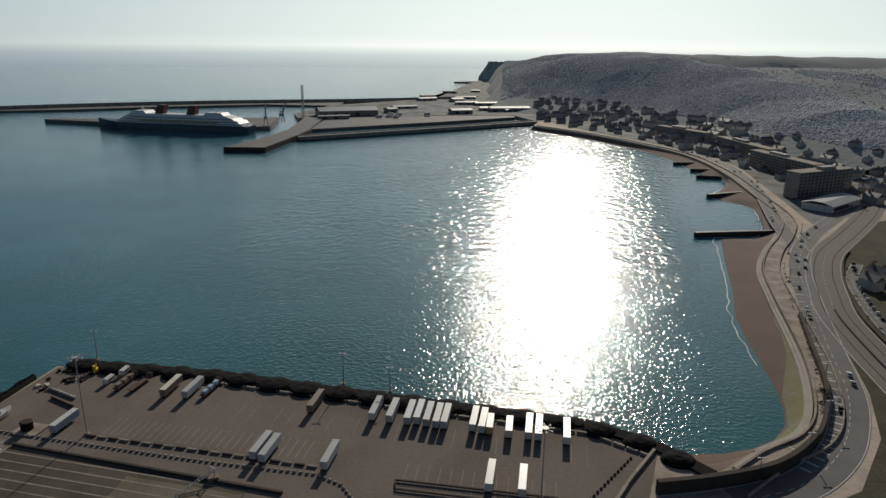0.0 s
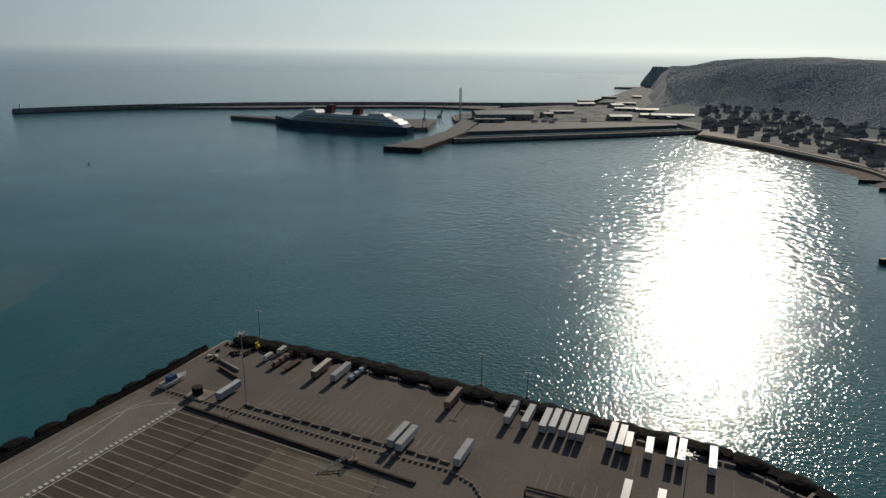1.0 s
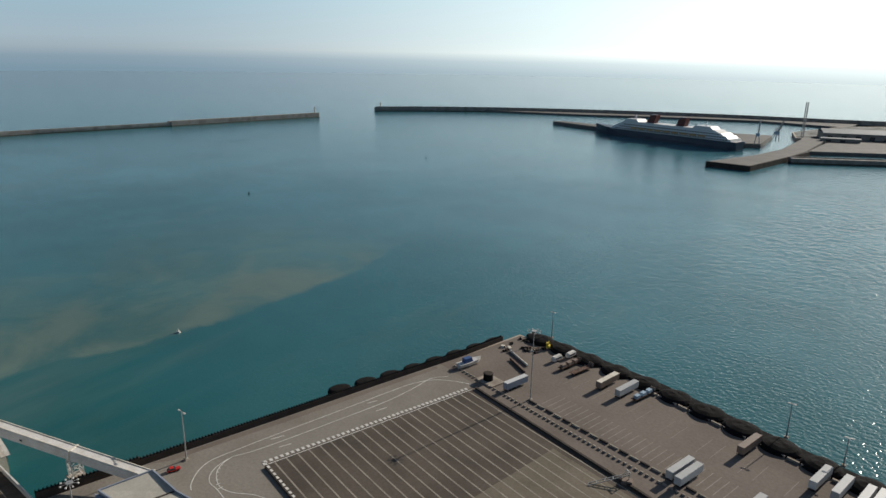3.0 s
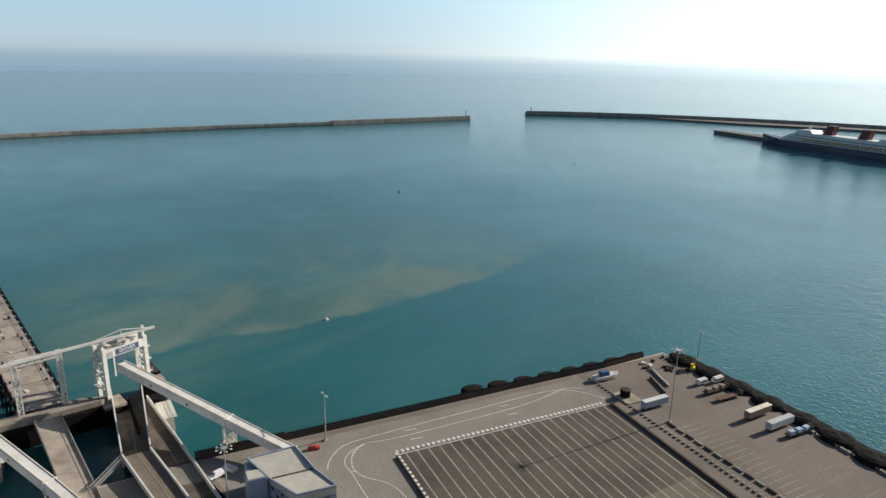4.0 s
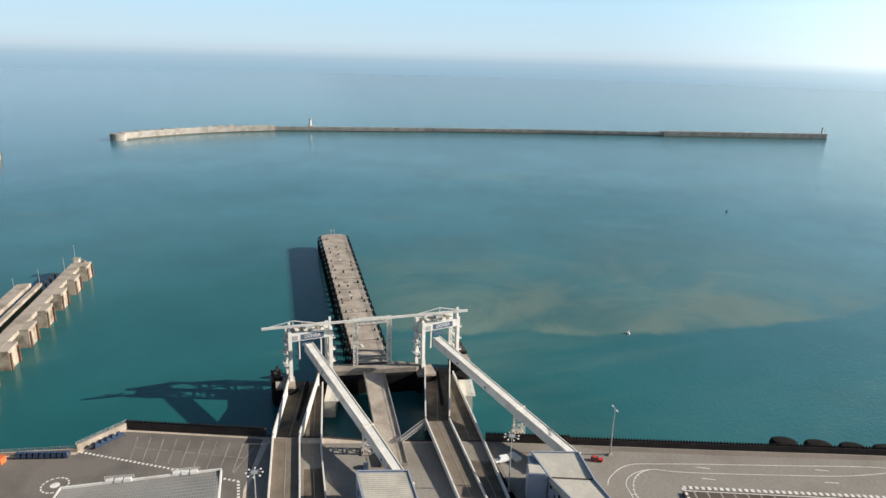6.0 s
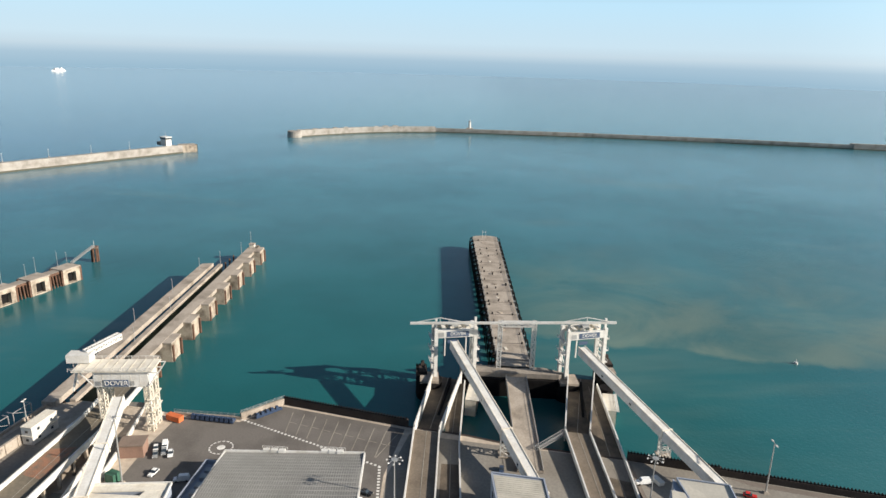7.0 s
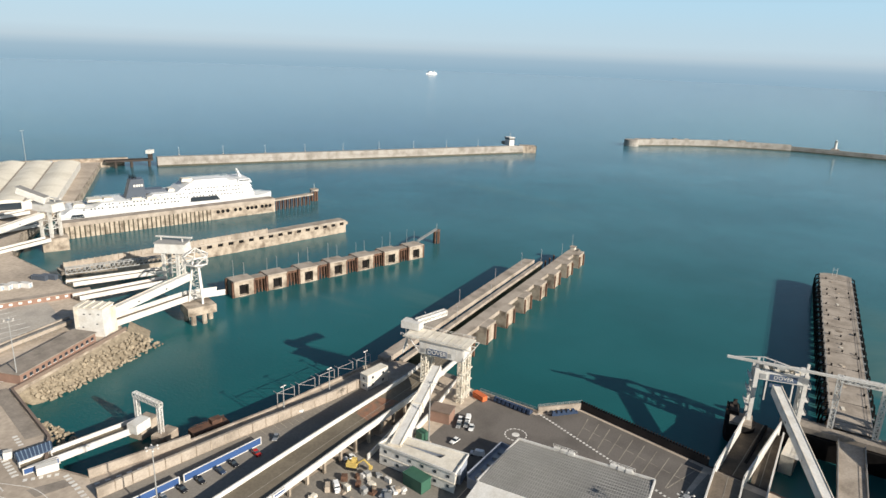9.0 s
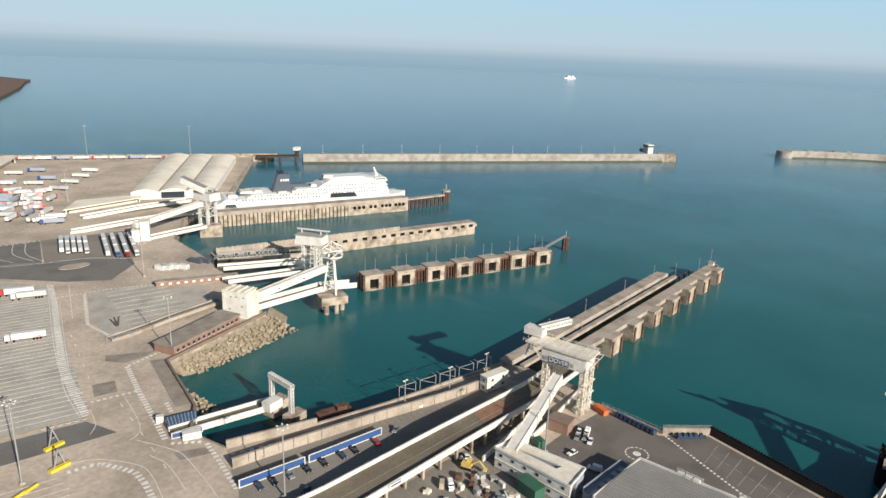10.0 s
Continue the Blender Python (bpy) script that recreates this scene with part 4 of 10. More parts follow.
def gangway(name, pts, w, h, label, bands=True):
    """An enclosed white foot passage along a line of floor points."""
    ob = thing(name, label, "passenger gangway")
    for a, b in zip(pts[:-1], pts[1:]):
        a, b = Vector(a), Vector(b)
        bm = bmesh.new()
        beam(bm, a + Vector((0, 0, h / 2)), b + Vector((0, 0, h / 2)), w, h)
        bmesh.ops.bevel(bm, geom=list(bm.edges), offset=0.2, segments=1, affect="EDGES")
        part("passage", bm, M_WHITE, ob)
        d = (b - a).normalized()
        s = d.cross(Vector((0, 0, 1))).normalized()
        bm = bmesh.new()
        for side in (-1, 1):
            p, q = a + s * side * (w / 2 - 0.35), b + s * side * (w / 2 - 0.35)
            beam(bm, p + Vector((0, 0, h + 0.12)), q + Vector((0, 0, h + 0.12)), 0.3, 0.25)
        part("roof_kerb", bm, M_CREAM, ob)
        n = int((b - a).length / 15)
        for i in range(1, n):
            c = a.lerp(b, i / n)
            for side in (-1, 1):
                bm = bmesh.new()
                o = c + s * side * (w / 2 + 0.03) + Vector((0, 0, h * 0.45))
                beam(bm, o - d * 0.5, o + d * 0.5, 0.08, 0.7)
                part("window", bm, M_GLASS, ob)
        bm = bmesh.new()
        beam(bm, b - d * 0.25 + Vector((0, 0, h / 2)), b + d * 0.25 + Vector((0, 0, h / 2)), w + 0.5, h + 0.5)
        part("joint_collar", bm, M_CREAM, ob)
    return ob


def truss_trestle(at, h, w, label):
    ob = thing("gangway_trestle", label, "trestle", pose(*at), "gangway trestles")
    bm = bmesh.new()
    lattice(bm, (0, 0, 0.4), (0, 0, h), w, w, 2.6, 0.22)
    part("frame", bm, M_WHITE, ob)
    bm = bmesh.new()
    box(bm, (0, 0, 0), (w + 1.5, w + 1.5, 0.5))
    part("base", bm, M_QUAYTOP, ob)
    return ob


# ---- double ferry berth: finger jetty, two portal towers, ramps and gangways ----
J0, J1 = Vector((-270.5, 21.3, 0)), Vector((-490, 9.5, 0))
jd = (J1 - J0).normalized()
js = Vector((-jd.y, jd.x, 0))
jet = thing("finger_jetty", "long concrete finger jetty with black fenders", "jetty")
jet["kind"] = "structure"
bm = bmesh.new()
end = [J1 + js * 9.2 * math.cos(a) + jd * 5.0 * math.sin(a) for a in [math.pi * k / 8 for k in range(9)]]
prism(bm, [(p.x, p.y) for p in [J0 - js * 7.3, J0 + js * 7.3] + end], 6.4, 8)
part("deck", bm, M_QUAYTOP, jet)
bm = bmesh.new()
for k in range(24):
    c = J0 + jd * (6 + k * 9.2)
    w = 6.8 + 1.7 * k / 23
    for o in (-w, 0, w):
        tube(bm, (*(c + js * o * 0.92).xy, -5), (*(c + js * o * 0.92).xy, 6.5), 0.8, 0.8, 8)
part("pile_rows", bm, M_RUST, jet, "dark round piles under the deck")
for k in range(22):
    for side in (-1, 1):
        c = J0 + jd * (12 + k * 9.8)
        w = 7.4 + 1.8 * k / 22
        bm = bmesh.new()
        for o in (-0.9, 0.9):
            foot, knee, head = c + jd * o + js * side * (w + 2.3), c + jd * o + js * side * (w + 2.0), c + jd * o + js * side * (w - 0.2)
            beam(bm, (foot.x, foot.y, -3.5), (knee.x, knee.y, 7.2), 0.42)
            beam(bm, (knee.x, knee.y, 7.2), (head.x, head.y, 8.25), 0.4)
            beam(bm, (knee.x, knee.y, 3.2), (head.x, head.y, 7.4), 0.35)
        fr = part("fender", bm, M_BLACK, jet, "black raked fender frame")
        o = c + js * side * (w + 2.35)
        bm = bmesh.new()
        for j in range(4):
            q = o + jd * (-0.9 + j * 0.6)
            box(bm, (q.x, q.y, -1.0), (0.4, 0.5, 6.2), math.degrees(math.atan2(jd.y, jd.x)))
        part("rubbing_timber", bm, M_BLACK, fr)
        bm = bmesh.new()
        q = c + js * side * (w + 1.1)
        box(bm, (q.x, q.y, 5.4), (1.6, 1.3, 0.25), math.degrees(math.atan2(jd.y, jd.x)))
        part("step_plate", bm, M_STEEL, fr)
for k in range(12):
    c = J0 + jd * (8 + k * 18.4)
    w = 7.1 + 1.7 * k / 12
    bm = bmesh.new()
    beam(bm, (*(c - js * w).xy, 8.01), (*(c + js * w).xy, 8.01), 0.35, 0.06)
    part("deck_joint", bm, M_DARKWALL, jet, "dark expansion joint across the deck")
bm = bmesh.new()
for side in (-1, 1):
    rail(bm, (J0 + js * side * 7.0).xy, (J1 + js * side * 8.9).xy, 8, 8, 1.0, 5)
part("handrail", bm, M_STEEL, jet)
rnd = random.Random(12)
for k in range(38):
    c = J0 + jd * rnd.uniform(8, 212) + js * rnd.choice((-6.0, 6.2, -5.2, 5.5, 0.5))
    bm = bmesh.new()
    tube(bm, (c.x, c.y, 8), (c.x, c.y, 8.8), 0.45, 0.3, 8)
    box(bm, (c.x, c.y, 8.8), (0.9, 0.6, 0.2), rnd.uniform(0, 90))
    part("bollard", bm, M_BLACK, jet)
for k in range(9):
    c = J0 + jd * (20 + k * 23) + js * rnd.uniform(-3, 3)
    bm = bmesh.new()
    box(bm, (c.x, c.y, 8), (rnd.uniform(1.5, 4), rnd.uniform(1, 2), 0.25), rnd.uniform(0, 90))
    part("hatch_cover", bm, M_CREAM if k % 3 == 0 else M_QUAY, jet)
ob = thing("navigation_marker", "thin white navigation mast on the jetty end", "marker", pose(-490, 9, 8))
bm = bmesh.new()
for x in (-1.2, 1.2):
    tube(bm, (0, x, 0), (0, x, 5.5), 0.12, 0.1, 6)
beam(bm, (0, -1.2, 4), (0, 1.2, 4), 0.15)
part("mast", bm, M_WHITE, ob)

ob = thing("berth_crosshead", "grey concrete crosshead joining jetty and berth dolphins", "pier head")
ob["kind"] = "structure"
bm = bmesh.new()
prism(bm, [(-265.5, 2), (-265.5, 40), (-267.5, 44), (-272, 34), (-272, 4), (-268.5, -3)], 5.8, 8)
part("deck", bm, M_PATCH, ob)
# caisson: crosshead shade put into its black colour; its body also shades the water
bm = bmesh.new()
prism(bm, [(-264.5, 4), (-264.5, 39), (-266.5, 43), (-271, 33), (-271, 5), (-267, -2)], -4.5, 5.4)
part("caisson", bm, M_BLACK, ob, "caisson under the crosshead, black in place of shade")
# added walls: they cast shadow over the water pockets between the ramps
for a, b, w, top in (((-263, 21), (-206, 22.5), 3.0, 6.2), ((-268, 50), (-214, 44), 1.0, 4.2), ((-266, -7), (-212, -12.5), 1.0, 4.2)):
    bm = bmesh.new()
    wall_along(bm, [a, b], w, -4.5, top)
    part("shade_wall", bm, M_BLACK, ob, "added black wall under the ramps, shading the water")
for x, y, r in ((-266, 44, 5.0), (-278, 62, 5.0), (-262, -16, 5.5), (-272, 3, 4.5), (-262, 60, 3.0)):
    bm = bmesh.new()
    tube(bm, (x, y, -5), (x, y, 5.2), r, r, 14)
    part("dolphin", bm, M_BLACK, ob, "tarred black berth dolphin")
for x, y in ((-266, 44), (-278, 62), (-262, -16), (-272, 3)):
    bm = bmesh.new()
    box(bm, (x, y, 5), (9, 8, 1.2), 5)
    part("dolphin_cap", bm, M_QUAYTOP, ob)
ramp("jetty_causeway", [(-262, 17, 8), (-196, 18.5, 7)], [(-262, 25.5, 8), (-196, 27, 7)], "narrow concrete causeway out to the finger jetty", 0.5, lane=False, material=M_QUAYTOP, wallmat=M_QUAYTOP, railing=True)


def portal_tower(at, label):
    """White lift tower: two lattice legs, sign beam, upper posts and winch gear. Local x along the portal, y towards the sea."""
    ob = thing("portal_tower", label, "lift tower", at, "berth lift towers")
    hw = 8.6
    for sx in (-1, 1):
        for sy in (-3.2, 3.2):
            bm = bmesh.new()
            box(bm, (sx * hw, sy, 0), (1.5, 1.5, 22.8))
            part("leg", bm, M_WHITE, ob)
        for z in (5, 10, 15):
            bm = bmesh.new()
            beam(bm, (sx * hw, -3.2, z), (sx * hw, 3.2, z), 0.5)
            part("crossbar", bm, M_WHITE, ob)
            bm = bmesh.new()
            beam(bm, (sx * hw, -3.2, z), (sx * hw, 3.2, z + 4.6), 0.35)
            part("brace", bm, M_WHITE, ob)
            bm = bmesh.new()
            box(bm, (sx * (hw + 1.4), 0, z * 1.1 + 1), (1.3, 7.5, 0.25))
            part("landing", bm, M_WHITE, ob)
        for z in (6.7, 12.2, 17.7):
            bm = bmesh.new()
            for y in (-3.7, 3.7):
                beam(bm, (sx * (hw + 2), y, z), (sx * (hw + 2), y, z + 1.1), 0.12)
            beam(bm, (sx * (hw + 2), -3.7, z + 1.1), (sx * (hw + 2), 3.7, z + 1.1), 0.12)
            part("platform_rail", bm, M_STEEL, ob)
        bm = bmesh.new()
        beam(bm, (sx * hw, -2.6, 22.5), (sx * hw, -2.6, 27), 0.9)
        part("upper_post", bm, M_WHITE, ob)
    bm = bmesh.new()
    box(bm, (0, -3.2, 18.6), (2 * hw, 1.4, 3.4))
    part("sign_beam", bm, M_WHITE, ob)
    bm = bmesh.new()
    box(bm, (0, 3.2, 20.2), (2 * hw, 1.4, 2.3))
    for x in (-5, -1.5, 2, 5.5):
        box(bm, (x, 0, 21.4), (1.6, 5.0, 1.2))
    part("machinery_beam", bm, M_CREAM, ob)
    bm = bmesh.new()
    beam(bm, (-2.4, 0, 22), (-2.4, 0, 25), 0.5)
    beam(bm, (2.0, 0, 22), (2.0, 0, 24.3), 0.4)
    box(bm, (0, 0, 22.4), (3.0, 3.0, 1.4))
    part("winch_house", bm, M_STEEL, ob)
    bm = bmesh.new()
    box(bm, (0.8, -3.97, 19.0), (9.6, 0.14, 2.4))
    board = part("sign_board", bm, M_SLATEBLUE, ob, "slate blue sign board with white letters")
    sign_text("DOVER", 2.1, Matrix.Translation((0.8, -4.06, 20.2)) @ pose(0, 0, 0, 90, 0, 0), board, M_LINE, "white sign letters")
    bm = bmesh.new()
    box(bm, (-6.4, -3.97, 19.1), (2.2, 0.14, 2.0))
    part("emblem_plate", bm, M_STEEL, ob)
    bm = bmesh.new()
    box(bm, (-1.5, -3.0, 15.8), (4.0, 0.5, 1.3))
    part("lower_sign", bm, M_SLATEBLUE, ob)
    for sx in (-1, 1):
        bm = bmesh.new()
        beam(bm, (sx * 4.6, -3.0, 10), (sx * 4.6, -3.0, 18.6), 0.5)
        part("hanger", bm, M_WHITE, ob)
    return ob


TW_R, TW_L = pose(-272.5, 50.2, 5.5, 0, 0, 108), pose(-268.0, -6.0, 5.5, 0, 0, 104)
portal_tower(TW_R, "white steel lift tower over the berth ramp")
portal_tower(TW_L, "white steel lift tower beside the finger jetty")
ob = thing("power_gantry", "long thin white cable gantry across both berths", "cable gantry")
GA, GB = Vector((-261, -24.5, 31.0)), Vector((-267, 62.5, 33.0))
bm = bmesh.new()
beam(bm, GA, GB, 0.9)
part("boom", bm, M_WHITE, ob)
for y, h in ((13.9, 29.6), (28.6, 30.2)):
    bm = bmesh.new()
    lattice(bm, (-271, y, 8), (-271, y, h), 1.6, 1.6, 2.4, 0.3)
    part("mast", bm, M_WHITE, ob)
bm = bmesh.new()
lattice(bm, (-271, 13.9, 28.4), (-271, 28.6, 29.0), 1.8, 1.8, 2.4, 0.3)
part("truss", bm, M_WHITE, ob)
for y in (-14.2, 1.8, 42.0, 58.0):
    bm = bmesh.new()
    z = 31 + 2 * (y + 24.5) / 87
    f = (y + 24.5) / 87
    c = GA.lerp(GB, f)
    beam(bm, c, (c.x - 4, c.y, c.z - 2.2), 0.5)
    part("bracket", bm, M_WHITE, ob)
for y0, y1 in ((-24, -12), (62, 50)):
    bm = bmesh.new()
    c, e = GA.lerp(GB, (y0 + 24.5) / 87), GA.lerp(GB, (y1 + 24.5) / 87)
    beam(bm, c, e + Vector((0, 0, 2.4)), 0.3)
    beam(bm, e + Vector((0, 0, 2.4)), e - (c - e), 0.3)
    beam(bm, e, e + Vector((0, 0, 2.4)), 0.3)
    part("stay", bm, M_WHITE, ob)

# leaf and lower ramp decks: their shade is in the M_LEAFDECK colour
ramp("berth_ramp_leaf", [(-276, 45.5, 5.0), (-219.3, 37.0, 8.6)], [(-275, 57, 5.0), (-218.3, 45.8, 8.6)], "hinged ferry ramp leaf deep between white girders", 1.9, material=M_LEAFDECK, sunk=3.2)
ramp("berth_ramp", [(-219, 37.0, 8.6), (-172, 40.5, 7)], [(-218, 45.8, 8.6), (-172, 49, 7)], "brown concrete ferry ramp with pale side walls", 1.2)
ramp("lower_berth_ramp", [(-265, 49.5, 3.5), (-206, 47, 6.0), (-172, 49.6, 6.1)], [(-265, 56.5, 3.5), (-203, 56, 6.0), (-172, 56, 6.1)], "lower ferry ramp beside its twin, shade in its colour", 1.8, (False, True), material=M_LEAFDECK)
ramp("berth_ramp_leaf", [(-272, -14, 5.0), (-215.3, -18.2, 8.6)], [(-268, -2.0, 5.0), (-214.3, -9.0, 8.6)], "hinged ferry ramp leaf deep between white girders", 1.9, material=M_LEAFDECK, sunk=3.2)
ramp("berth_ramp", [(-215, -18.2, 8.6), (-170, -17.5, 7.5)], [(-214, -9.0, 8.6), (-170, -8, 7.5)], "brown concrete ferry ramp with pale side walls", 1.2)
ramp("lower_berth_ramp", [(-262, -6, 3.5), (-210, -7.5, 6.0), (-172, -7, 6.1)], [(-262, -0.6, 3.5), (-210, -1.6, 6.0), (-172, 0, 6.1)], "lower ferry ramp beside its twin, shade in its colour", 1.8, (False, True), material=M_LEAFDECK)
for x, y, rz, lab in ((-267, -19.5, 6, "tarred fender stack beside the lift tower"), (-283, 63.5, 6, "tarred fender stack at the berth corner")):
    ob = thing("fender_stack", lab, "fender", pose(x, y, -4, 0, 0, rz), "berth fender stacks")
    bm = bmesh.new()
    box(bm, (0, 0, 0), (7.5, 4.2, 11.5))
    part("core", bm, M_BLACK, ob)
    for k in range(5):
        bm = bmesh.new()
        box(bm, (-3.2 + k * 1.6, -2.35, 0.5), (0.7, 0.6, 11.6))
        part("rubbing_timber", bm, M_DARKWALL, ob)
    bm = bmesh.new()
    box(bm, (0, 0, 11.5), (6.4, 3.4, 0.9), 0, 0.9)
    box(bm, (-1.5, 0.2, 12.4), (2.0, 1.6, 1.8), 0, 0.85)
    part("cap", bm, M_DARKWALL, ob)
for x, y, lab in ((-251, 59.2, "pale weathered service platform beside the ramp leaf"), (-254, 2.8, "pale weathered service platform under the gangway")):
    ob = thing("service_platform", lab, "platform", pose(x, y, 0, 0, 0, -6), "berth service platforms")
    bm = bmesh.new()
    box(bm, (0, 0, -4), (15, 4.6, 8.2), 0, 0.96)
    part("body", bm, M_CREAM, ob, "stained cream steel tank")
    bm = bmesh.new()
    for k in range(6):
        box(bm, (-6.2 + k * 2.5, 2.35, -3.5), (0.35, 0.3, 7.6))
    part("stiffener_ribs", bm, M_QUAY, ob)
    bm = bmesh.new()
    rail(bm, (-7.4, 3.2), (7.4, 3.2), 4.2, 4.2, 1.2, 2)
    rail(bm, (7.4, 3.2), (7.4, -2), 4.2, 4.2, 1.2, 2)
    beam(bm, (-7.4, 2.9, 4.15), (7.4, 2.9, 4.15), 1.2, 0.15)
    part("walkway_rail", bm, M_WHITE, ob)
ob = thing("access_stair_bridge", "small galvanised footbridge between ramp and causeway", "footbridge")
bm = bmesh.new()
lattice(bm, (-219, 36.8, 8.6), (-208, 25.5, 7.9), 1.4, 1.3, 1.6, 0.1)
part("span", bm, M_STEEL, ob)

bm = bmesh.new()
slab(bm, [(-216, -20), (-212, 10), (-206.6, 56), (-165, 59.6), (-140, 60), (-140, -23), (-190, -25)], 6.03)
structure("pavement_ramp_foot", bm, M_ROADPALE, "worn grey concrete at the foot of the ramps", "paving")
gangway("gangway", [(-261, 47.8, 20.5), (-210.5, 70.5, 13.0), (-184, 82.0, 9.6)], 3.8, 3.4, "long white enclosed passenger gangway down to the terminal")
truss_trestle((-210.5, 70.5, 6), 7.0, 3.4, "white lattice trestle under the gangway")
gangway("gangway", [(-261, -5.8, 20.5), (-206, 14.6, 13.0), (-176, 24.5, 9.6)], 3.8, 3.4, "long white enclosed passenger gangway down to the terminal")
truss_trestle((-206, 14.6, 6), 7.0, 3.4, "white lattice trestle under the gangway")


def terminal_block(name, poly, z, label):
    """A pale blue-grey clad block with parapet, lower lobby and windows."""
    ob = thing(name, label, "terminal building")
    bm = bmesh.new()
    prism(bm, poly, 6, z)
    part("wall", bm, M_CLAD, ob)
    c = Vector((sum(p[0] for p in poly) / 4, sum(p[1] for p in poly) / 4, 0))
    inner = [tuple((Vector((p[0], p[1], 0)) - c) * 0.94 + c)[:2] for p in poly]
    bm = bmesh.new()
    prism(bm, inner, z, z + 0.15)
    part("roof", bm, M_ROOFPALE, ob, "pale grey flat roof")
    bm = bmesh.new()
    wall_along(bm, poly + [poly[0]], 0.5, z, z + 0.5)
    part("parapet", bm, M_CLAD, ob)
    a, b = Vector((*poly[0], 0)), Vector((*poly[1], 0))
    n = (b - a).normalized()
    o = Vector((n.y, -n.x, 0))
    for k in range(3):
        p = a.lerp(b, (k + 0.5) / 3) + o * 0.05
        for zz in (11.5,):
            bm = bmesh.new()
            beam(bm, (*(p - n).xy, zz), (*(p + n).xy, zz), 0.2, 1.4)
            part("window", bm, M_GLASS, ob)
    return ob


M_CLAD = surface("blue-grey cladding", (0.27, 0.3, 0.36), 0.5, 0.12, 5, 0.8, 0.05)
M_ROOFPALE = surface("pale flat roofing", (0.46, 0.43, 0.37), 0.7, 0.18, 6, 0.8, 0.1)
TR = [(-182, 66), (-157, 70.5), (-154, 82), (-178.5, 80.5)]
t_r = thing("terminal_block", "blue-grey clad gangway terminal with folded pale roof", "terminal building")
bm = bmesh.new()
prism(bm, TR, 6, 13.4)
part("wall", bm, M_CLAD, t_r)
m0, m1 = Vector((*TR[0], 0)).lerp(Vector((*TR[1], 0)), 0.47), Vector((*TR[3], 0)).lerp(Vector((*TR[2], 0)), 0.47)
bm = bmesh.new()
ribbon_deck(bm, [(TR[0][0], TR[0][1], 16.6), (m0.x, m0.y, 15.0), (TR[1][0], TR[1][1], 16.2)], [(TR[3][0], TR[3][1], 17.4), (m1.x, m1.y, 15.2), (TR[2][0], TR[2][1], 16.2)], 3.4)
part("roof", bm, M_ROOFPALE, t_r, "pale folded roof with a valley")
bm = bmesh.new()
beam(bm, (m0.x, m0.y, 15.06), (m1.x, m1.y, 15.26), 0.7, 0.12)
part("valley_gutter", bm, M_DARKWALL, t_r, "dark gutter in the roof valley")
for a, b, za, zb in ((TR[0], TR[3], 16.6, 17.4), (TR[3], tuple(m1.xy), 17.5, 15.6), (tuple(m1.xy), TR[2], 15.4, 16.3), (TR[1], TR[2], 16.2, 16.2), (TR[0], tuple(m0.xy), 16.6, 15.1), (tuple(m0.xy), TR[1], 15.1, 16.3)):
    bm = bmesh.new()
    beam(bm, (*a, za), (*b, zb), 0.45, 0.7)
    part("eaves_trim", bm, M_CLAD, t_r)
bm = bmesh.new()
prism(bm, [(-183.5, 65.3), (-172, 62.8), (-170.5, 67.6), (-182, 66)], 6, 15.4)
part("lobby", bm, M_CLAD, t_r)
bm = bmesh.new()
prism(bm, [(-176.5, 62.6), (-171.5, 61.6), (-170.3, 67.0), (-175.4, 66.6)], 6, 16.2)
part("stair_head", bm, M_CLAD, t_r)
bm = bmesh.new()
prism(bm, [(-176.2, 62.9), (-171.8, 61.9), (-170.6, 66.7), (-175.2, 66.3)], 16.2, 16.4)
part("stair_roof", bm, M_ROOFPALE, t_r)
for k in range(5):
    p = Vector((*TR[0], 0)).lerp(Vector((*TR[1], 0)), 0.52 + k * 0.1)
    bm = bmesh.new()
    box(bm, (p.x, p.y - 0.1, 10.2 if k % 2 else 12.0), (0.9, 0.3, 0.9), 10)
    part("window", bm, M_GLASS, t_r)
for k in range(3):
    p = Vector((*TR[1], 0)).lerp(Vector((*TR[2], 0)), 0.3 + k * 0.25)
    bm = bmesh.new()
    box(bm, (p.x + 0.1, p.y, 12.6), (0.3, 0.9, 0.9), 15)
    part("window", bm, M_GLASS, t_r)
bm = bmesh.new()
beam(bm, (-156.2, 70.2, 9.8), (-154.2, 78, 9.8), 0.3, 3.2)
part("sign_panel", bm, M_BLUE, t_r, "blue sign panel on the end wall")
t_l = terminal_block("terminal_block", [(-181, 9), (-150, 12), (-149, 27), (-179, 25)], 15.5, "blue-grey clad gangway terminal with ribbed pale roof")
bm = bmesh.new()
for k in range(30):
    f = (k + 0.5) / 30
    beam(bm, (-180 + 30 * f, 9.5 + 3 * f, 15.72), (-178.5 + 29.5 * f, 24.6 + 2 * f, 15.72), 0.15, 0.12)
part("roof_ribs", bm, M_ROOFPALE, t_l)
for x, y, h in ((-192.2, 98.6, 18.4),):
    lamp_mast((x, y, 6), h, "tall galvanised lamp mast on the quay edge", 2)
lamp_mast((-178, 57.5, 6), 20, "tall mast with a ring of floodlights", 8, 2.0)
lamp_mast((-170, -20, 6), 20, "tall mast with a ring of floodlights", 8, 2.0)

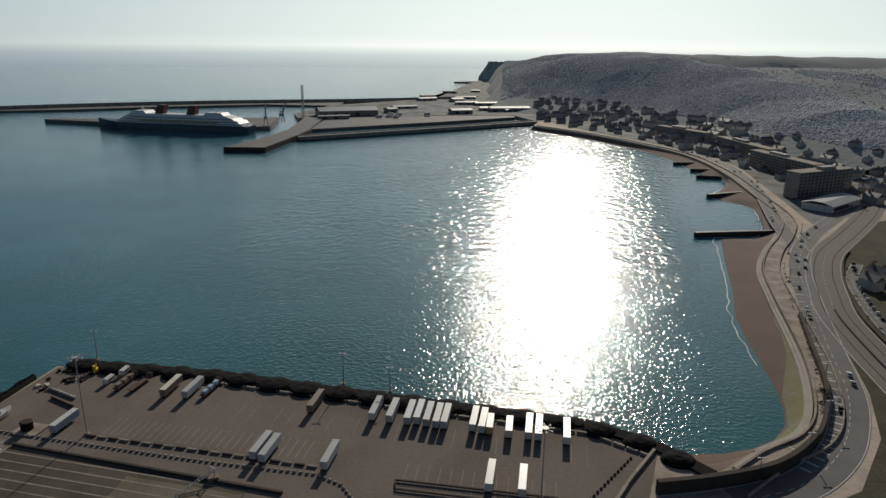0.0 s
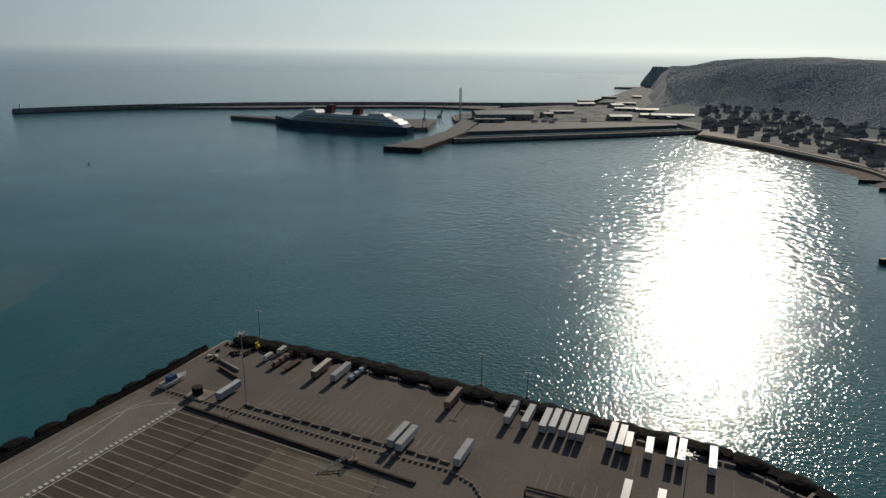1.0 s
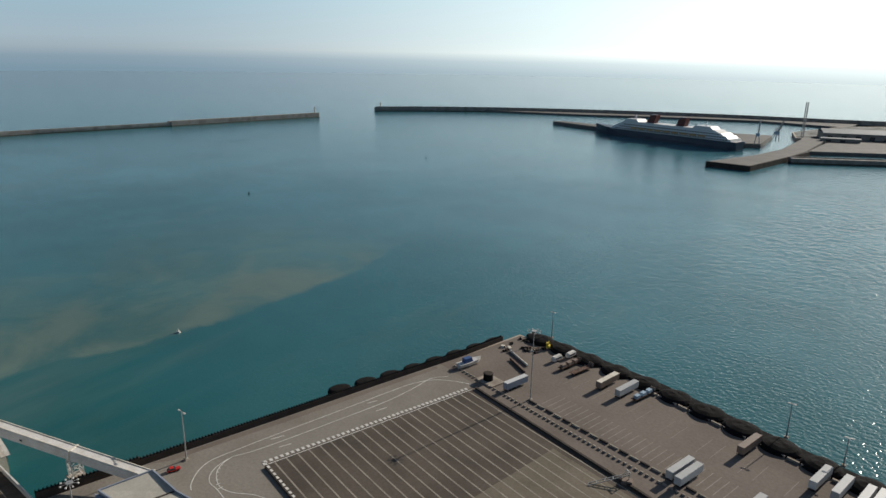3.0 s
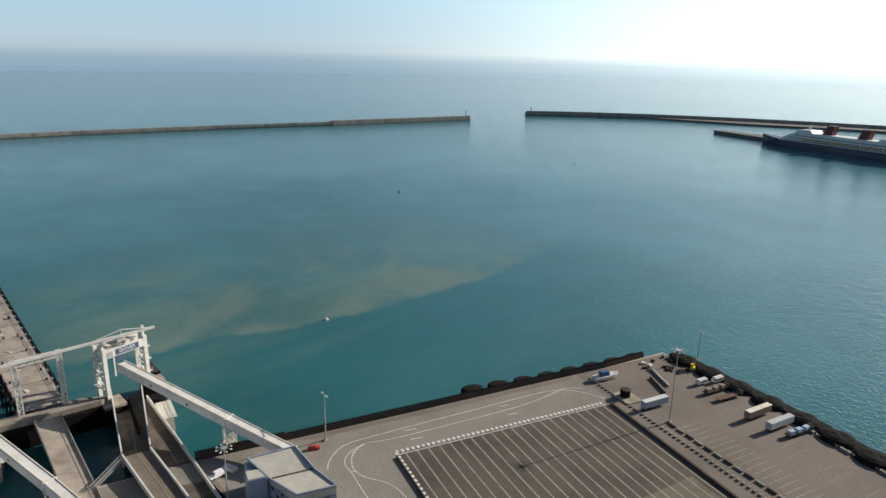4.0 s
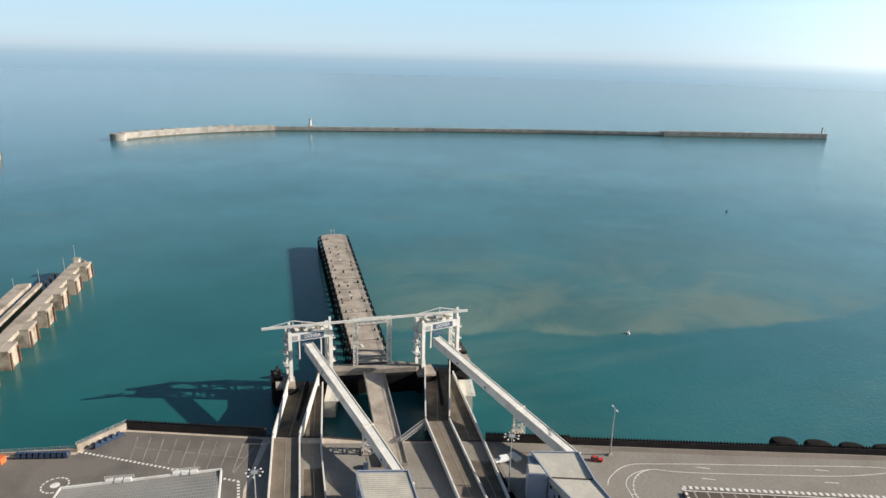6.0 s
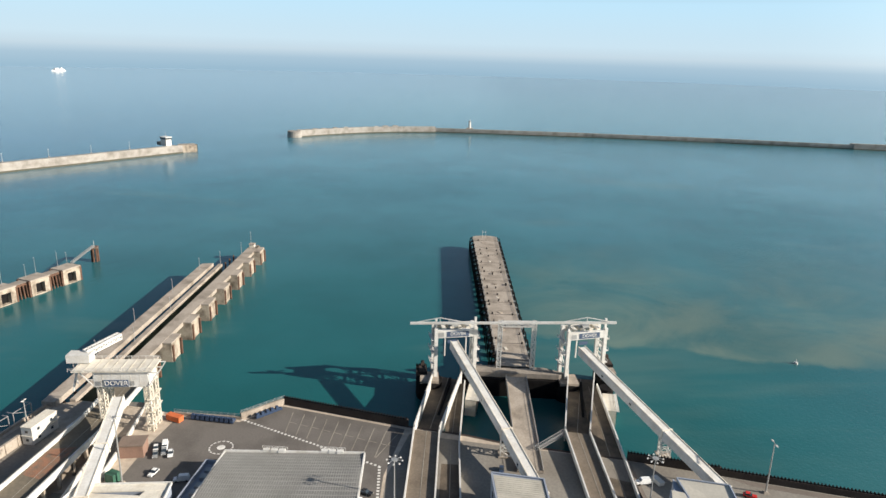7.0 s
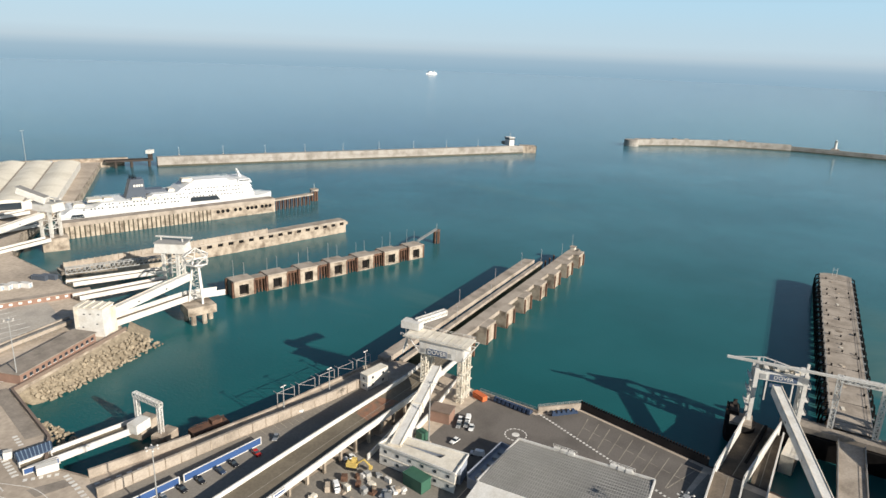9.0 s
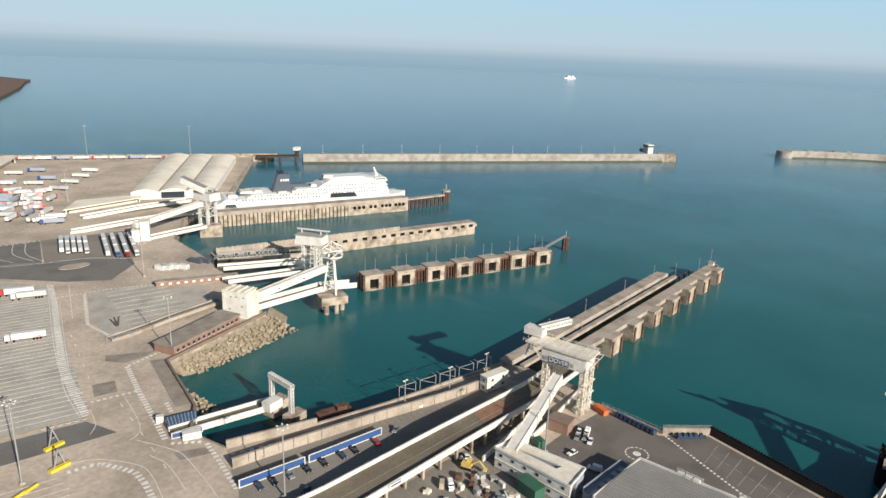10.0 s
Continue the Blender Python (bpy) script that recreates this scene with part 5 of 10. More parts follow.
# ---- berth seven: high lift house, angled gangway, long ramp ----
b7 = thing("berth_lift_house", "white gantry house with blue sign on lattice legs", "lift tower")
HC = Matrix.Translation((-211, -125, 0)) @ Matrix.Rotation(radians(97), 4, "Z")
bm = bmesh.new()
box(bm, (3.2, 0, 24), (19, 8.4, 6.2), m=HC)
bmesh.ops.bevel(bm, geom=list(bm.edges), offset=0.25, segments=1, affect="EDGES")
part("house", bm, M_WHITE, b7)
for x in (-3.0, 0.2, 3.4, 6.6, 9.8):
    bm = bmesh.new()
    box(bm, (x, -4.24, 24.3), (0.08, 0.06, 5.6), m=HC)
    part("panel_seam", bm, M_CREAM, b7)
for y in (-4.4, 0, 4.4):
    bm = bmesh.new()
    beam(bm, HC @ Vector((12.4, y, 24.2)), HC @ Vector((16.0, y, 29.8)), 0.3)
    beam(bm, HC @ Vector((12.4, y, 29.8)), HC @ Vector((16.0, y, 29.8)), 0.3)
    part("outrigger", bm, M_WHITE, b7)
for y in (-4.0, 4.0):
    bm = bmesh.new()
    beam(bm, HC @ Vector((-6.2, y, 24.4)), HC @ Vector((-10.6, y, 29.6)), 0.32)
    beam(bm, HC @ Vector((-6.2, y, 27)), HC @ Vector((-8.6, y, 27)), 0.25)
    part("outrigger", bm, M_WHITE, b7)
bm = bmesh.new()
box(bm, (0.6, 0, 30.2), (27.4, 10.0, 0.4), m=HC)
part("roof", bm, M_CREAM, b7)
for k in range(-4, 5):
    bm = bmesh.new()
    box(bm, (k * 3, 0, 30.7), (0.14, 10.2, 0.1), m=HC)
    part("roof_rib", bm, M_CREAM, b7)
bm = bmesh.new()
for y in (-5.2, 5.2):
    p, q = HC @ Vector((-14, y, 0)), HC @ Vector((14, y, 0))
    rail(bm, p.xy, q.xy, 30.7, 30.7, 1.1, 2.5)
part("roof_rail", bm, M_WHITE, b7)
bm = bmesh.new()
box(bm, (1.6, -4.36, 24.5), (8.4, 0.18, 2.5), m=HC)
brd = part("sign_board", bm, M_SLATEBLUE, b7, "blue sign board with white letters")
sign_text("DOVER", 2.5, HC @ Matrix.Translation((1.6, -4.5, 25.75)) @ pose(0, 0, 0, 90, 0, 0), brd, M_LINE, "white sign letters")
bm = bmesh.new()
box(bm, (7.1, -4.3, 24.9), (1.3, 0.1, 1.7), m=HC)
part("berth_number_plate", bm, M_STEEL, b7)
bm = bmesh.new()
box(bm, (-4.4, -4.3, 24.9), (1.7, 0.1, 1.6), m=HC)
part("emblem_plate", bm, M_STEEL, b7)
for x, y in ((11.6, -2.6), (11.6, 3.0), (-4.5, -2.2), (-4.5, 3.2)):
    bm = bmesh.new()
    c = HC @ Vector((x, y, 0))
    lattice(bm, (c.x, c.y, 6), (c.x, c.y, 24), 2.0, 2.0, 2.8, 0.28)
    part("leg", bm, M_CREAM, b7, "cream lattice leg")
for z in (9, 14, 19):
    bm = bmesh.new()
    c, d = HC @ Vector((12.5, -4.5, z)), HC @ Vector((12.5, 4.5, z))
    beam(bm, c, d, 2.2, 0.25)
    part("stair_landing", bm, M_CREAM, b7)
bm = bmesh.new()
box(bm, (-13, 3, 31), (8, 4.5, 3.0), m=HC)
part("winch_cabin", bm, M_WHITE, b7)
bm = bmesh.new()
lattice(bm, HC @ Vector((-11.5, 4, 33.5)), HC @ Vector((-4.5, 17, 34.5)), 1.8, 1.8, 2.2, 0.45)
part("boom", bm, M_WHITE, b7)
bm = bmesh.new()
beam(bm, HC @ Vector((-14, -3, 22)), HC @ Vector((-14, 4, 31)), 0.6)
beam(bm, HC @ Vector((-16, 3, 31)), HC @ Vector((-12, -3, 25)), 0.4)
part("stay", bm, M_WHITE, b7)

gangway("gangway", [(-204, -121, 19.0), (-182, -115.5, 14.5), (-161, -110.5, 10.4)], 4.2, 3.5, "steep white enclosed gangway from lift house to cabins")
R7L = [(-246, -146, 5), (-202.6, -135.4, 12), (-155.8, -137.3, 12), (-108.4, -142.4, 8.5), (-60, -149.6, 6.3)]
R7R = [(-246, -134, 5), (-199.7, -124.7, 12), (-155.8, -125.6, 12), (-110.4, -129.1, 8.5), (-60, -135.8, 6.3)]
r7 = ramp("berth_seven_ramp", R7L, R7R, "long dark ferry ramp with white side girders", 1.5, material=M_LANE2)
for line, closed in ((R7L, True), (R7R, False)):
    for a, b in zip(line[1:-1], line[2:]):
        if closed:
            bm = bmesh.new()
            vs = [bm.verts.new(q) for o in (-0.3, 0.3) for q in ((a[0], a[1] + o, 6), (b[0], b[1] + o, 6), (b[0], b[1] + o, max(6.1, b[2] - 0.8)), (a[0], a[1] + o, a[2] - 0.8))]
            for f in ((3, 2, 1, 0), (4, 5, 6, 7), (0, 1, 5, 4), (1, 2, 6, 5), (2, 3, 7, 6), (3, 0, 4, 7)):
                bm.faces.new([vs[i] for i in f])
            part("abutment_wall", bm, M_QUAYTOP, r7, "stained concrete wall under the ramp")
        else:
            for k in range(6):
                q = Vector(a).lerp(Vector(b), (k + 0.5) / 6)
                if q.z > 7.6:
                    bm = bmesh.new()
                    box(bm, (q.x, q.y - 0.4, 6), (0.9, 0.9, q.z - 6.8))
                    part("column", bm, M_QUAY, r7)
ramp("berth_seven_lower_ramp", [(-232, -133, 4), (-196, -124.5, 6.5), (-158, -119.5, 6.3)], [(-232, -125, 4), (-198, -117.5, 6.5), (-160, -113, 6.3)], "short lower ferry ramp under the gangway", 2.0, material=M_ROAD)
bm = bmesh.new()
ribbon_deck(bm, [(-186, -135.2, 12.04), (-172, -135.8, 12.04)], [(-188, -127.5, 12.04), (-170, -128.4, 12.04)], 0.03)
part("rust_patch", bm, M_RUSTPATCH, r7, "rust-stained patch of resurfacing")
bm = bmesh.new()
ob = thing("ramp_sign", "white board with unreadable dark lettering on the ramp side", "sign")
beam(bm, (-127, -127.0, 10.6), (-122, -127.5, 10.3), 0.2, 1.4)
part("board", bm, M_WHITE, ob)
bm = bmesh.new()
beam(bm, (-126.4, -126.9, 10.6), (-122.6, -127.3, 10.35), 0.1, 0.5)
part("lettering_bar", bm, M_BLUE, ob)


def cabin_block(name, poly, z0, z1, storeys, label, group=""):
    ob = thing(name, label, "cabin block", None, group)
    bm = bmesh.new()
    prism(bm, poly, z0, z1)
    part("wall", bm, M_WHITE, ob)
    bm = bmesh.new()
    c = Vector((sum(p[0] for p in poly) / 4, sum(p[1] for p in poly) / 4, 0))
    prism(bm, [tuple((Vector((p[0], p[1], 0)) - c) * 1.02 + c)[:2] for p in poly], z1, z1 + 0.35)
    part("roof", bm, M_CREAM, ob)
    for a, b in zip(poly, poly[1:] + poly[:1]):
        a, b = Vector((*a, 0)), Vector((*b, 0))
        d = (b - a).normalized()
        o = Vector((d.y, -d.x, 0)) * (0.05 if area(poly) > 0 else -0.05)
        n = max(1, int((b - a).length / 4.2))
        for k in range(n):
            p = a.lerp(b, (k + 0.5) / n) + o
            for s in range(storeys):
                zz = z0 + (z1 - z0) * (s + 0.55) / storeys
                bm = bmesh.new()
                beam(bm, (*(p - d * 0.55).xy, zz), (*(p + d * 0.55).xy, zz), 0.12, 1.0)
                part("window", bm, M_GLASS, ob)
        if storeys > 1:
            bm = bmesh.new()
            zz = z0 + (z1 - z0) / storeys
            beam(bm, (*(a + o).xy, zz), (*(b + o).xy, zz), 0.3, 0.35)
            part("floor_band", bm, M_CREAM, ob)
    return ob


cb = cabin_block("staff_cabins", [(-158.6, -115), (-163.0, -114.2), (-163.4, -88), (-158.6, -86)], 6.3, 13.2, 2, "white two-storey cabin block in a wedge under the gangway foot")
bm = bmesh.new()
prism(bm, [(-163.2, -112), (-166.2, -113.6), (-169.4, -88.6), (-166.6, -88.2)], 6.3, 13.2)
part("rear_wing", bm, M_CLAD, cb, "blue-grey rear wing")
bm = bmesh.new()
prism(bm, [(-163.3, -111.6), (-166.4, -113.9), (-169.7, -88.4), (-166.5, -88)], 13.2, 13.6)
part("rear_roof", bm, M_CREAM, cb)
bm = bmesh.new()
prism(bm, [(-163.3, -94), (-167.2, -93), (-169.6, -87.6), (-163.5, -86.6)], 6.3, 13.0)
part("end_bay", bm, M_CLAD, cb)
bm = bmesh.new()
prism(bm, [(-163.3, -94.2), (-167.4, -93.2), (-169.8, -87.4), (-163.5, -86.4)], 13.0, 13.5)
part("end_roof", bm, M_CREAM, cb)
bm = bmesh.new()
wall_along(bm, [(-158.4, -115.2), (-166.4, -114.1), (-169.9, -87.4), (-158.4, -85.8), (-158.4, -115.2)], 0.35, 13.3, 14.1)
part("roof_parapet", bm, M_WHITE, cb)
cabin_block("site_cabin", [(-196, -148.5), (-208, -147), (-208.5, -151.2), (-196.5, -152.6)], 6.2, 12.6, 2, "long white site cabin on the quay")
bus = thing("shuttle_bus", "white single-deck shuttle bus with grey side panels", "bus", pose(-209, -139.8, 6.1, 0, 0, 86))
bm = bmesh.new()
box(bm, (0, 0, 0.5), (2.5, 11.5, 2.5), 0, 0.97)
bmesh.ops.bevel(bm, geom=list(bm.edges), offset=0.18, segments=2, affect="EDGES")
part("body", bm, P_WHITE, bus)
for side in (-1, 1):
    bm = bmesh.new()
    box(bm, (side * 1.23, 0.2, 1.6), (0.06, 9.6, 0.9))
    part("window_band", bm, M_GLASS, bus)
    for y in (-3.6, 3.6):
        bm = bmesh.new()
        tube(bm, (side * 1.1 - 0.13, y, 0.48), (side * 1.1 + 0.13, y, 0.48), 0.48, 0.48, 12)
        part("wheel", bm, M_TYRE, bus)
bm = bmesh.new()
box(bm, (0, -1.5, 3.0), (1.4, 2.4, 0.22))
part("roof_unit", bm, M_CREAM, bus)
big = thing("freight_hall", "low hall with grey ribbed roof and white fascia", "warehouse")
R0 = [(-187.6, -77.2), (-190.6, -33.4), (-163.5, -31.2), (-160.8, -77.8)]
bm = bmesh.new()
prism(bm, R0, 6, 12.6)
part("wall", bm, M_CLAD, big, "pale blue-grey cladding")
ea, eb, ec = (Vector((-188.2, -77.8, 13.0)), Vector((-191.2, -32.6, 13.0))), (Vector((-175, -78.2, 13.9)), Vector((-178, -31.6, 13.9))), (Vector((-160.2, -78.6, 13.2)), Vector((-163.0, -30.4, 13.2)))
bm = bmesh.new()
ribbon_deck(bm, [ea[0], eb[0], ec[0]], [ea[1], eb[1], ec[1]], 0.45)
part("roof", bm, M_ROOFGREY, big)
for k in range(1, 62):
    f = k / 62
    bm = bmesh.new()
    up = Vector((0, 0, 0.06))
    beam(bm, ea[0].lerp(ea[1], f) + up, eb[0].lerp(eb[1], f) + up, 0.2, 0.14)
    beam(bm, eb[0].lerp(eb[1], f) + up, ec[0].lerp(ec[1], f) + up, 0.2, 0.14)
    part("roof_rib", bm, M_ROOFRIB, big)
for k in range(1, 15):
    f = k / 15
    bm = bmesh.new()
    up = Vector((0, 0, 0.09))
    p = [(ea[e].lerp(eb[e], f * 2) if f < 0.5 else eb[e].lerp(ec[e], f * 2 - 1)) + up for e in (0, 1)]
    beam(bm, p[0], p[1], 0.3, 0.1)
    part("roof_lap", bm, M_ROOFRIB, big)
bm = bmesh.new()
wall_along(bm, [(-188.4, -78), (-191.4, -32.4), (-163, -30.2)], 0.5, 12.3, 13.7)
wall_along(bm, [(-188.4, -78), (-160, -78.8)], 0.5, 11.8, 13.5)
part("fascia", bm, M_WHITE, big, "white eaves fascia")
bm = bmesh.new()
ribbon_deck(bm, [(-160.2, -78.6, 13.0), (-151.5, -79.2, 10.4)], [(-163.0, -30.4, 13.0), (-154.3, -29.6, 10.4)], 0.3)
part("front_canopy", bm, M_WHITE, big, "white sloping canopy along the front")
bm = bmesh.new()
prism(bm, [(-160.8, -77.4), (-163.4, -31.2), (-156, -30.6), (-153.4, -77.8)], 6, 10.2)
part("front_bay", bm, M_CLAD, big)
for y in (-62, -43):
    vx = -188.6 - (y + 78) / 45.6 * 3
    for o in (-2.6, 0, 2.6):
        bm = bmesh.new()
        box(bm, (vx, y + o, 13.2), (1.4, 2.3, 0.9), 4, 0.9)
        part("roof_vent", bm, M_WHITE, big)
    bm = bmesh.new()
    rail(bm, (vx - 0.9, y - 4.2), (vx - 0.9, y + 4.2), 13.6, 13.6, 1.0, 1.4)
    part("vent_rail", bm, M_WHITE, big)
for k in range(6):
    bm = bmesh.new()
    box(bm, (-184 + k * 4, -77.9, 8.5), (1.6, 0.3, 1.6), 0)
    part("window", bm, M_GLASS, big)
bm = bmesh.new()
prism(bm, [(-185.4, -78.2), (-186, -83.4), (-164, -84.4), (-163.2, -78.6)], 6, 9.8)
part("side_wing", bm, M_CLAD, big)
bm = bmesh.new()
wall_along(bm, [(-185.4, -78.6), (-186, -83.4), (-164, -84.4)], 0.4, 9.8, 11.4)
part("side_parapet", bm, M_CLAD, big, "pale blue screen wall round the plant deck")
for k in range(5):
    bm = bmesh.new()
    box(bm, (-182 + k * 4, -81.2, 9.8), (2.2, 1.8, 1.2 if k % 2 else 0.8))
    part("plant_unit", bm, M_STEEL, big)

# quay surfacing and walls round berth seven
bm = bmesh.new()
slab(bm, [(-219, -108), (-218, -84), (-231, -71), (-219, -22), (-190, -26), (-140, -24), (-140, -84), (-166, -84), (-172, -110), (-200, -110)], 6.04)
structure("pavement_parking", bm, M_TARMAC, "dark tarmac parking yard beside the hall", "paving")
bm = bmesh.new()
dashes(bm, [(-220, -84), (-195, -28)], 0.9, 6.09, 0.8, 0.8)
dashes(bm, [(-195, -28), (-176, -26)], 0.9, 6.09, 0.8, 0.8)
structure("trim_yard_kerb", bm, M_LINE, "white block kerb along the yard", "kerb")
bm = bmesh.new()
e0, e1 = Vector((-227, -66, 0)), Vector((-216, -24, 0))
k0, k1 = Vector((-214, -69, 0)), Vector((-200, -30, 0))
for k in range(10):
    f = k / 9
    a, b = e0.lerp(e1, f), k0.lerp(k1, min(1, f + 0.1))
    strip(bm, [(a.x, a.y), (b.x, b.y)], 0.28, 6.09)
    m = a.lerp(b, 0.5)
    strip(bm, [(m.x, m.y), (m.x + 0.9, m.y + 3.0)], 0.28, 6.09)
structure("trim_parking_lines", bm, M_DIVIDER, "white diagonal parking lines", "road marking")
bm = bmesh.new()
for r0 in (2.4, 4.0):
    ring = [(-201 + r0 * math.cos(a * 0.3927), -84.5 + r0 * math.sin(a * 0.3927)) for a in range(17)]
    dashes(bm, ring, 0.5, 6.1, 1.0 if r0 > 3 else 9, 0.7)
slab(bm, [(-201 + 1.5 * math.cos(a * 0.7854), -84.5 + 1.5 * math.sin(a * 0.7854)) for a in range(8)], 6.11)
structure("trim_turning_circle", bm, M_LINE, "white painted mini roundabout", "road marking")
bm = bmesh.new()
wall_along(bm, [(-221, -110), (-220, -84)], 0.8, 6, 7.2)
wall_along(bm, [(-220, -84), (-233, -71)], 0.9, 6, 8.6)
structure("wall_yard_parapet", bm, M_QUAYTOP, "pale concrete parapet round the yard corner", "parapet")
bm = bmesh.new()
rail(bm, (-221, -110), (-220, -84), 7.2)
rail(bm, (-220, -84), (-233, -71), 8.6)
structure("trim_yard_railing", bm, M_STEEL, "thin galvanised railing on the parapet", "railing")

# south side quay: two retaining walls with a sunken strip between
SQ = [(-222, -160.6), (-162, -169.8), (-132, -176.8), (-101, -186.5)]
S2 = [(-206, -152.4), (-183, -155.8), (-146, -165), (-113.8, -171.8), (-96.5, -175.0)]
bm = bmesh.new()
wall_along(bm, SQ[:3], 0.9, 6, 7.0)
wall_along(bm, SQ[2:], 0.9, 6, 9.0)
structure("wall_south_quay", bm, M_QUAYTOP, "pale concrete edge wall of the narrow quay", "quay wall")
bm = bmesh.new()
wall_along(bm, S2, 1.0, 6, 9.6)
structure("wall_south_retaining", bm, M_QUAYTOP, "jointed buff concrete retaining wall", "retaining wall")
bm = bmesh.new()
s2r = resample(S2, 22)
for p in s2r:
    box(bm, (p.x, p.y + 0.15, 6), (0.25, 1.15, 3.66), -15)
structure("trim_wall_joints", bm, M_QUAY, "dark vertical joints along the wall", "wall joint")
bm = bmesh.new()
slab(bm, [(-146, -164.2), (-144, -157), (-92, -164.5), (-95.5, -174.4), (-113.6, -171)], 6.05)
structure("pavement_sunken_strip", bm, M_ROADPALE, "brown worn strip behind the blue hoarding", "paving")
bm = bmesh.new()
slab(bm, [(-222, -158), (-205, -153.6), (-183, -156.8), (-146, -166), (-113.8, -172.8), (-97, -176), (-100.6, -185.6), (-132, -175.8), (-162, -168.8)], 6.05)
structure("pavement_narrow_quay", bm, M_QUAYTOP, "grey stained concrete of the narrow quay", "paving")
bm = bmesh.new()
dashes(bm, [(-141, -168.6), (-100, -182)], 0.9, 6.1, 1.6, 1.6)
structure("trim_quay_dashes", bm, M_LINE, "white block markings on the quay", "road marking")
bm = bmesh.new()
slab(bm, [(-204, -152), (-183, -155), (-146.2, -164), (-144.4, -156.4), (-92, -163.8), (-84, -150), (-108, -146), (-160, -142), (-206, -140)], 6.04)
structure("pavement_south_parking", bm, M_ROADPALE, "grey worn concrete between hoarding and ramp", "paving")
bm = bmesh.new()
slab(bm, [(-86, -134), (-112, -130.4), (-160, -128.4), (-172, -127), (-172, -110.4), (-166, -84.4), (-140, -84.4), (-112, -86)], 6.03)
structure("pavement_works_yard", bm, M_ROADPALE, "worn grey concrete of the works yard", "paving")
bm = bmesh.new()
for k in range(17):
    f = k / 16
    p = Vector((-193, -154.2, 0)).lerp(Vector((-151, -162.4, 0)), f)
    strip(bm, [p.xy, (p.x + 1.2, p.y + 4.8)], 0.2, 6.07)
structure("trim_south_bays", bm, M_DIVIDER, "faint parking bay lines by the retaining wall", "road marking")
fence = thing("blue_hoarding", "long royal blue hoarding with white edging beside parked cars", "hoarding")
HO = [(-144.8, -156.0), (-116, -160.0), (-114.5, -160.4), (-92.5, -164.2)]
for a, b in ((HO[0], HO[1]), (HO[2], HO[3])):
    ln = resample([a, b], 9)
    for p, q in zip(ln[:-1], ln[1:]):
        bm = bmesh.new()
        beam(bm, (p.x, p.y, 7.4), (q.x, q.y, 7.4), 0.25, 2.7)
        part("panel", bm, M_BLUE, fence)
    bm = bmesh.new()
    beam(bm, (*a, 8.85), (*b, 8.85), 0.35, 0.22)
    beam(bm, (*a, 6.2), (*b, 6.2), 0.4, 0.3)
    beam(bm, (*a, 6), (*a, 8.9), 0.35)
    beam(bm, (*b, 6), (*b, 8.9), 0.35)
    part("edging", bm, M_WHITE, fence)
for k, f in enumerate((0.1, 0.24, 0.38, 0.52, 0.66)):
    p = Vector((-222, -161.5, 0)).lerp(Vector((-150, -174, 0)), f)
    ob = thing("mooring_davit", "thin steel davit frame leaning over the water", "davit", pose(p.x, p.y, 6, 0, 0, -10), "quay davits")
    bm = bmesh.new()
    for x in (-1.5, 6.5):
        beam(bm, (x, 0, 0), (x, 0, 4.6), 0.25)
        beam(bm, (x, 0, 4.6), (x, -2.5, 4.6), 0.25)
    beam(bm, (-1.5, 0, 4.6), (6.5, 0, 4.6), 0.2)
    beam(bm, (6.5, 0, 4.6), (-1.5, 0, 1.0), 0.15)
    part("frame", bm, M_STEEL, ob)

# ---- finger pier of berth seven: two decks with a dark slot and concrete dolphins ----
pd = thing("finger_pier_seven", "weathered double-deck finger pier with concrete dolphins", "pier")
pd["kind"] = "structure"
bm = bmesh.new()
prism(bm, [(-222, -162.4), (-222, -156.9), (-400, -164.2), (-398, -171)], 5.6, 8.0)
part("deck", bm, M_QUAYTOP, pd)
bm = bmesh.new()
prism(bm, [(-226, -153.6), (-226, -151.4), (-402, -159.2), (-402, -161.6)], 5.6, 7.2)
part("walkway", bm, M_QUAYTOP, pd)
bm = bmesh.new()
prism(bm, [(-248, -148), (-248, -141.5), (-446, -149.5), (-446, -156.0), (-400, -154.2)], 4.6, 6.8)
part("deck", bm, M_QUAYTOP, pd)
bm = bmesh.new()
prism(bm, [(-224, -160), (-224, -143), (-440, -151), (-406, -166)], -4, -3.3)
wall_along(bm, [(-226, -154.8), (-404, -161)], 1.0, -4, 4.8)
part("footing", bm, M_WEED, pd)
for k in range(8):
    x = -262 - k * 25.2
    y = -139.2 - (x + 248) / -198 * 8.2
    bm = bmesh.new()
    box(bm, (x, y - 2.5, -4), (11, 9, 10.2), 2)
    dl = part("dolphin", bm, M_QUAY, pd, "stained concrete dolphin block")
    bm = bmesh.new()
    box(bm, (x, y - 2.5, 6.2), (11.4, 9.2, 0.5), 2)
    part("cap", bm, M_QUAYTOP, dl)
    bm = bmesh.new()
    for dx in (-4.4, 4.4):
        box(bm, (x + dx, y + 2.4, -4), (1.2, 0.9, 9.2), 2)
    part("fender_post", bm, M_RUST, dl)
for k in range(26):
    x = -228 - k * 8
    bm = bmesh.new()
    y = -148 - (x + 228) / -200 * 4
    tube(bm, (x, y, -4), (x, y, 5), 0.55, 0.55, 8)
    tube(bm, (x, y - 9.5, -4), (x, y - 9.5, 5), 0.55, 0.55, 8)
    part("pile_pair", bm, M_RUST, pd)
bm = bmesh.new()
box(bm, (-443, -153.2, 6.8), (3.2, 3.2, 2.4), 2)
part("end_hut", bm, M_CREAM, pd)
bm = bmesh.new()
box(bm, (-443, -153.2, 9.2), (4.2, 4.2, 0.3), 2)
part("hut_roof", bm, M_QUAYTOP, pd)
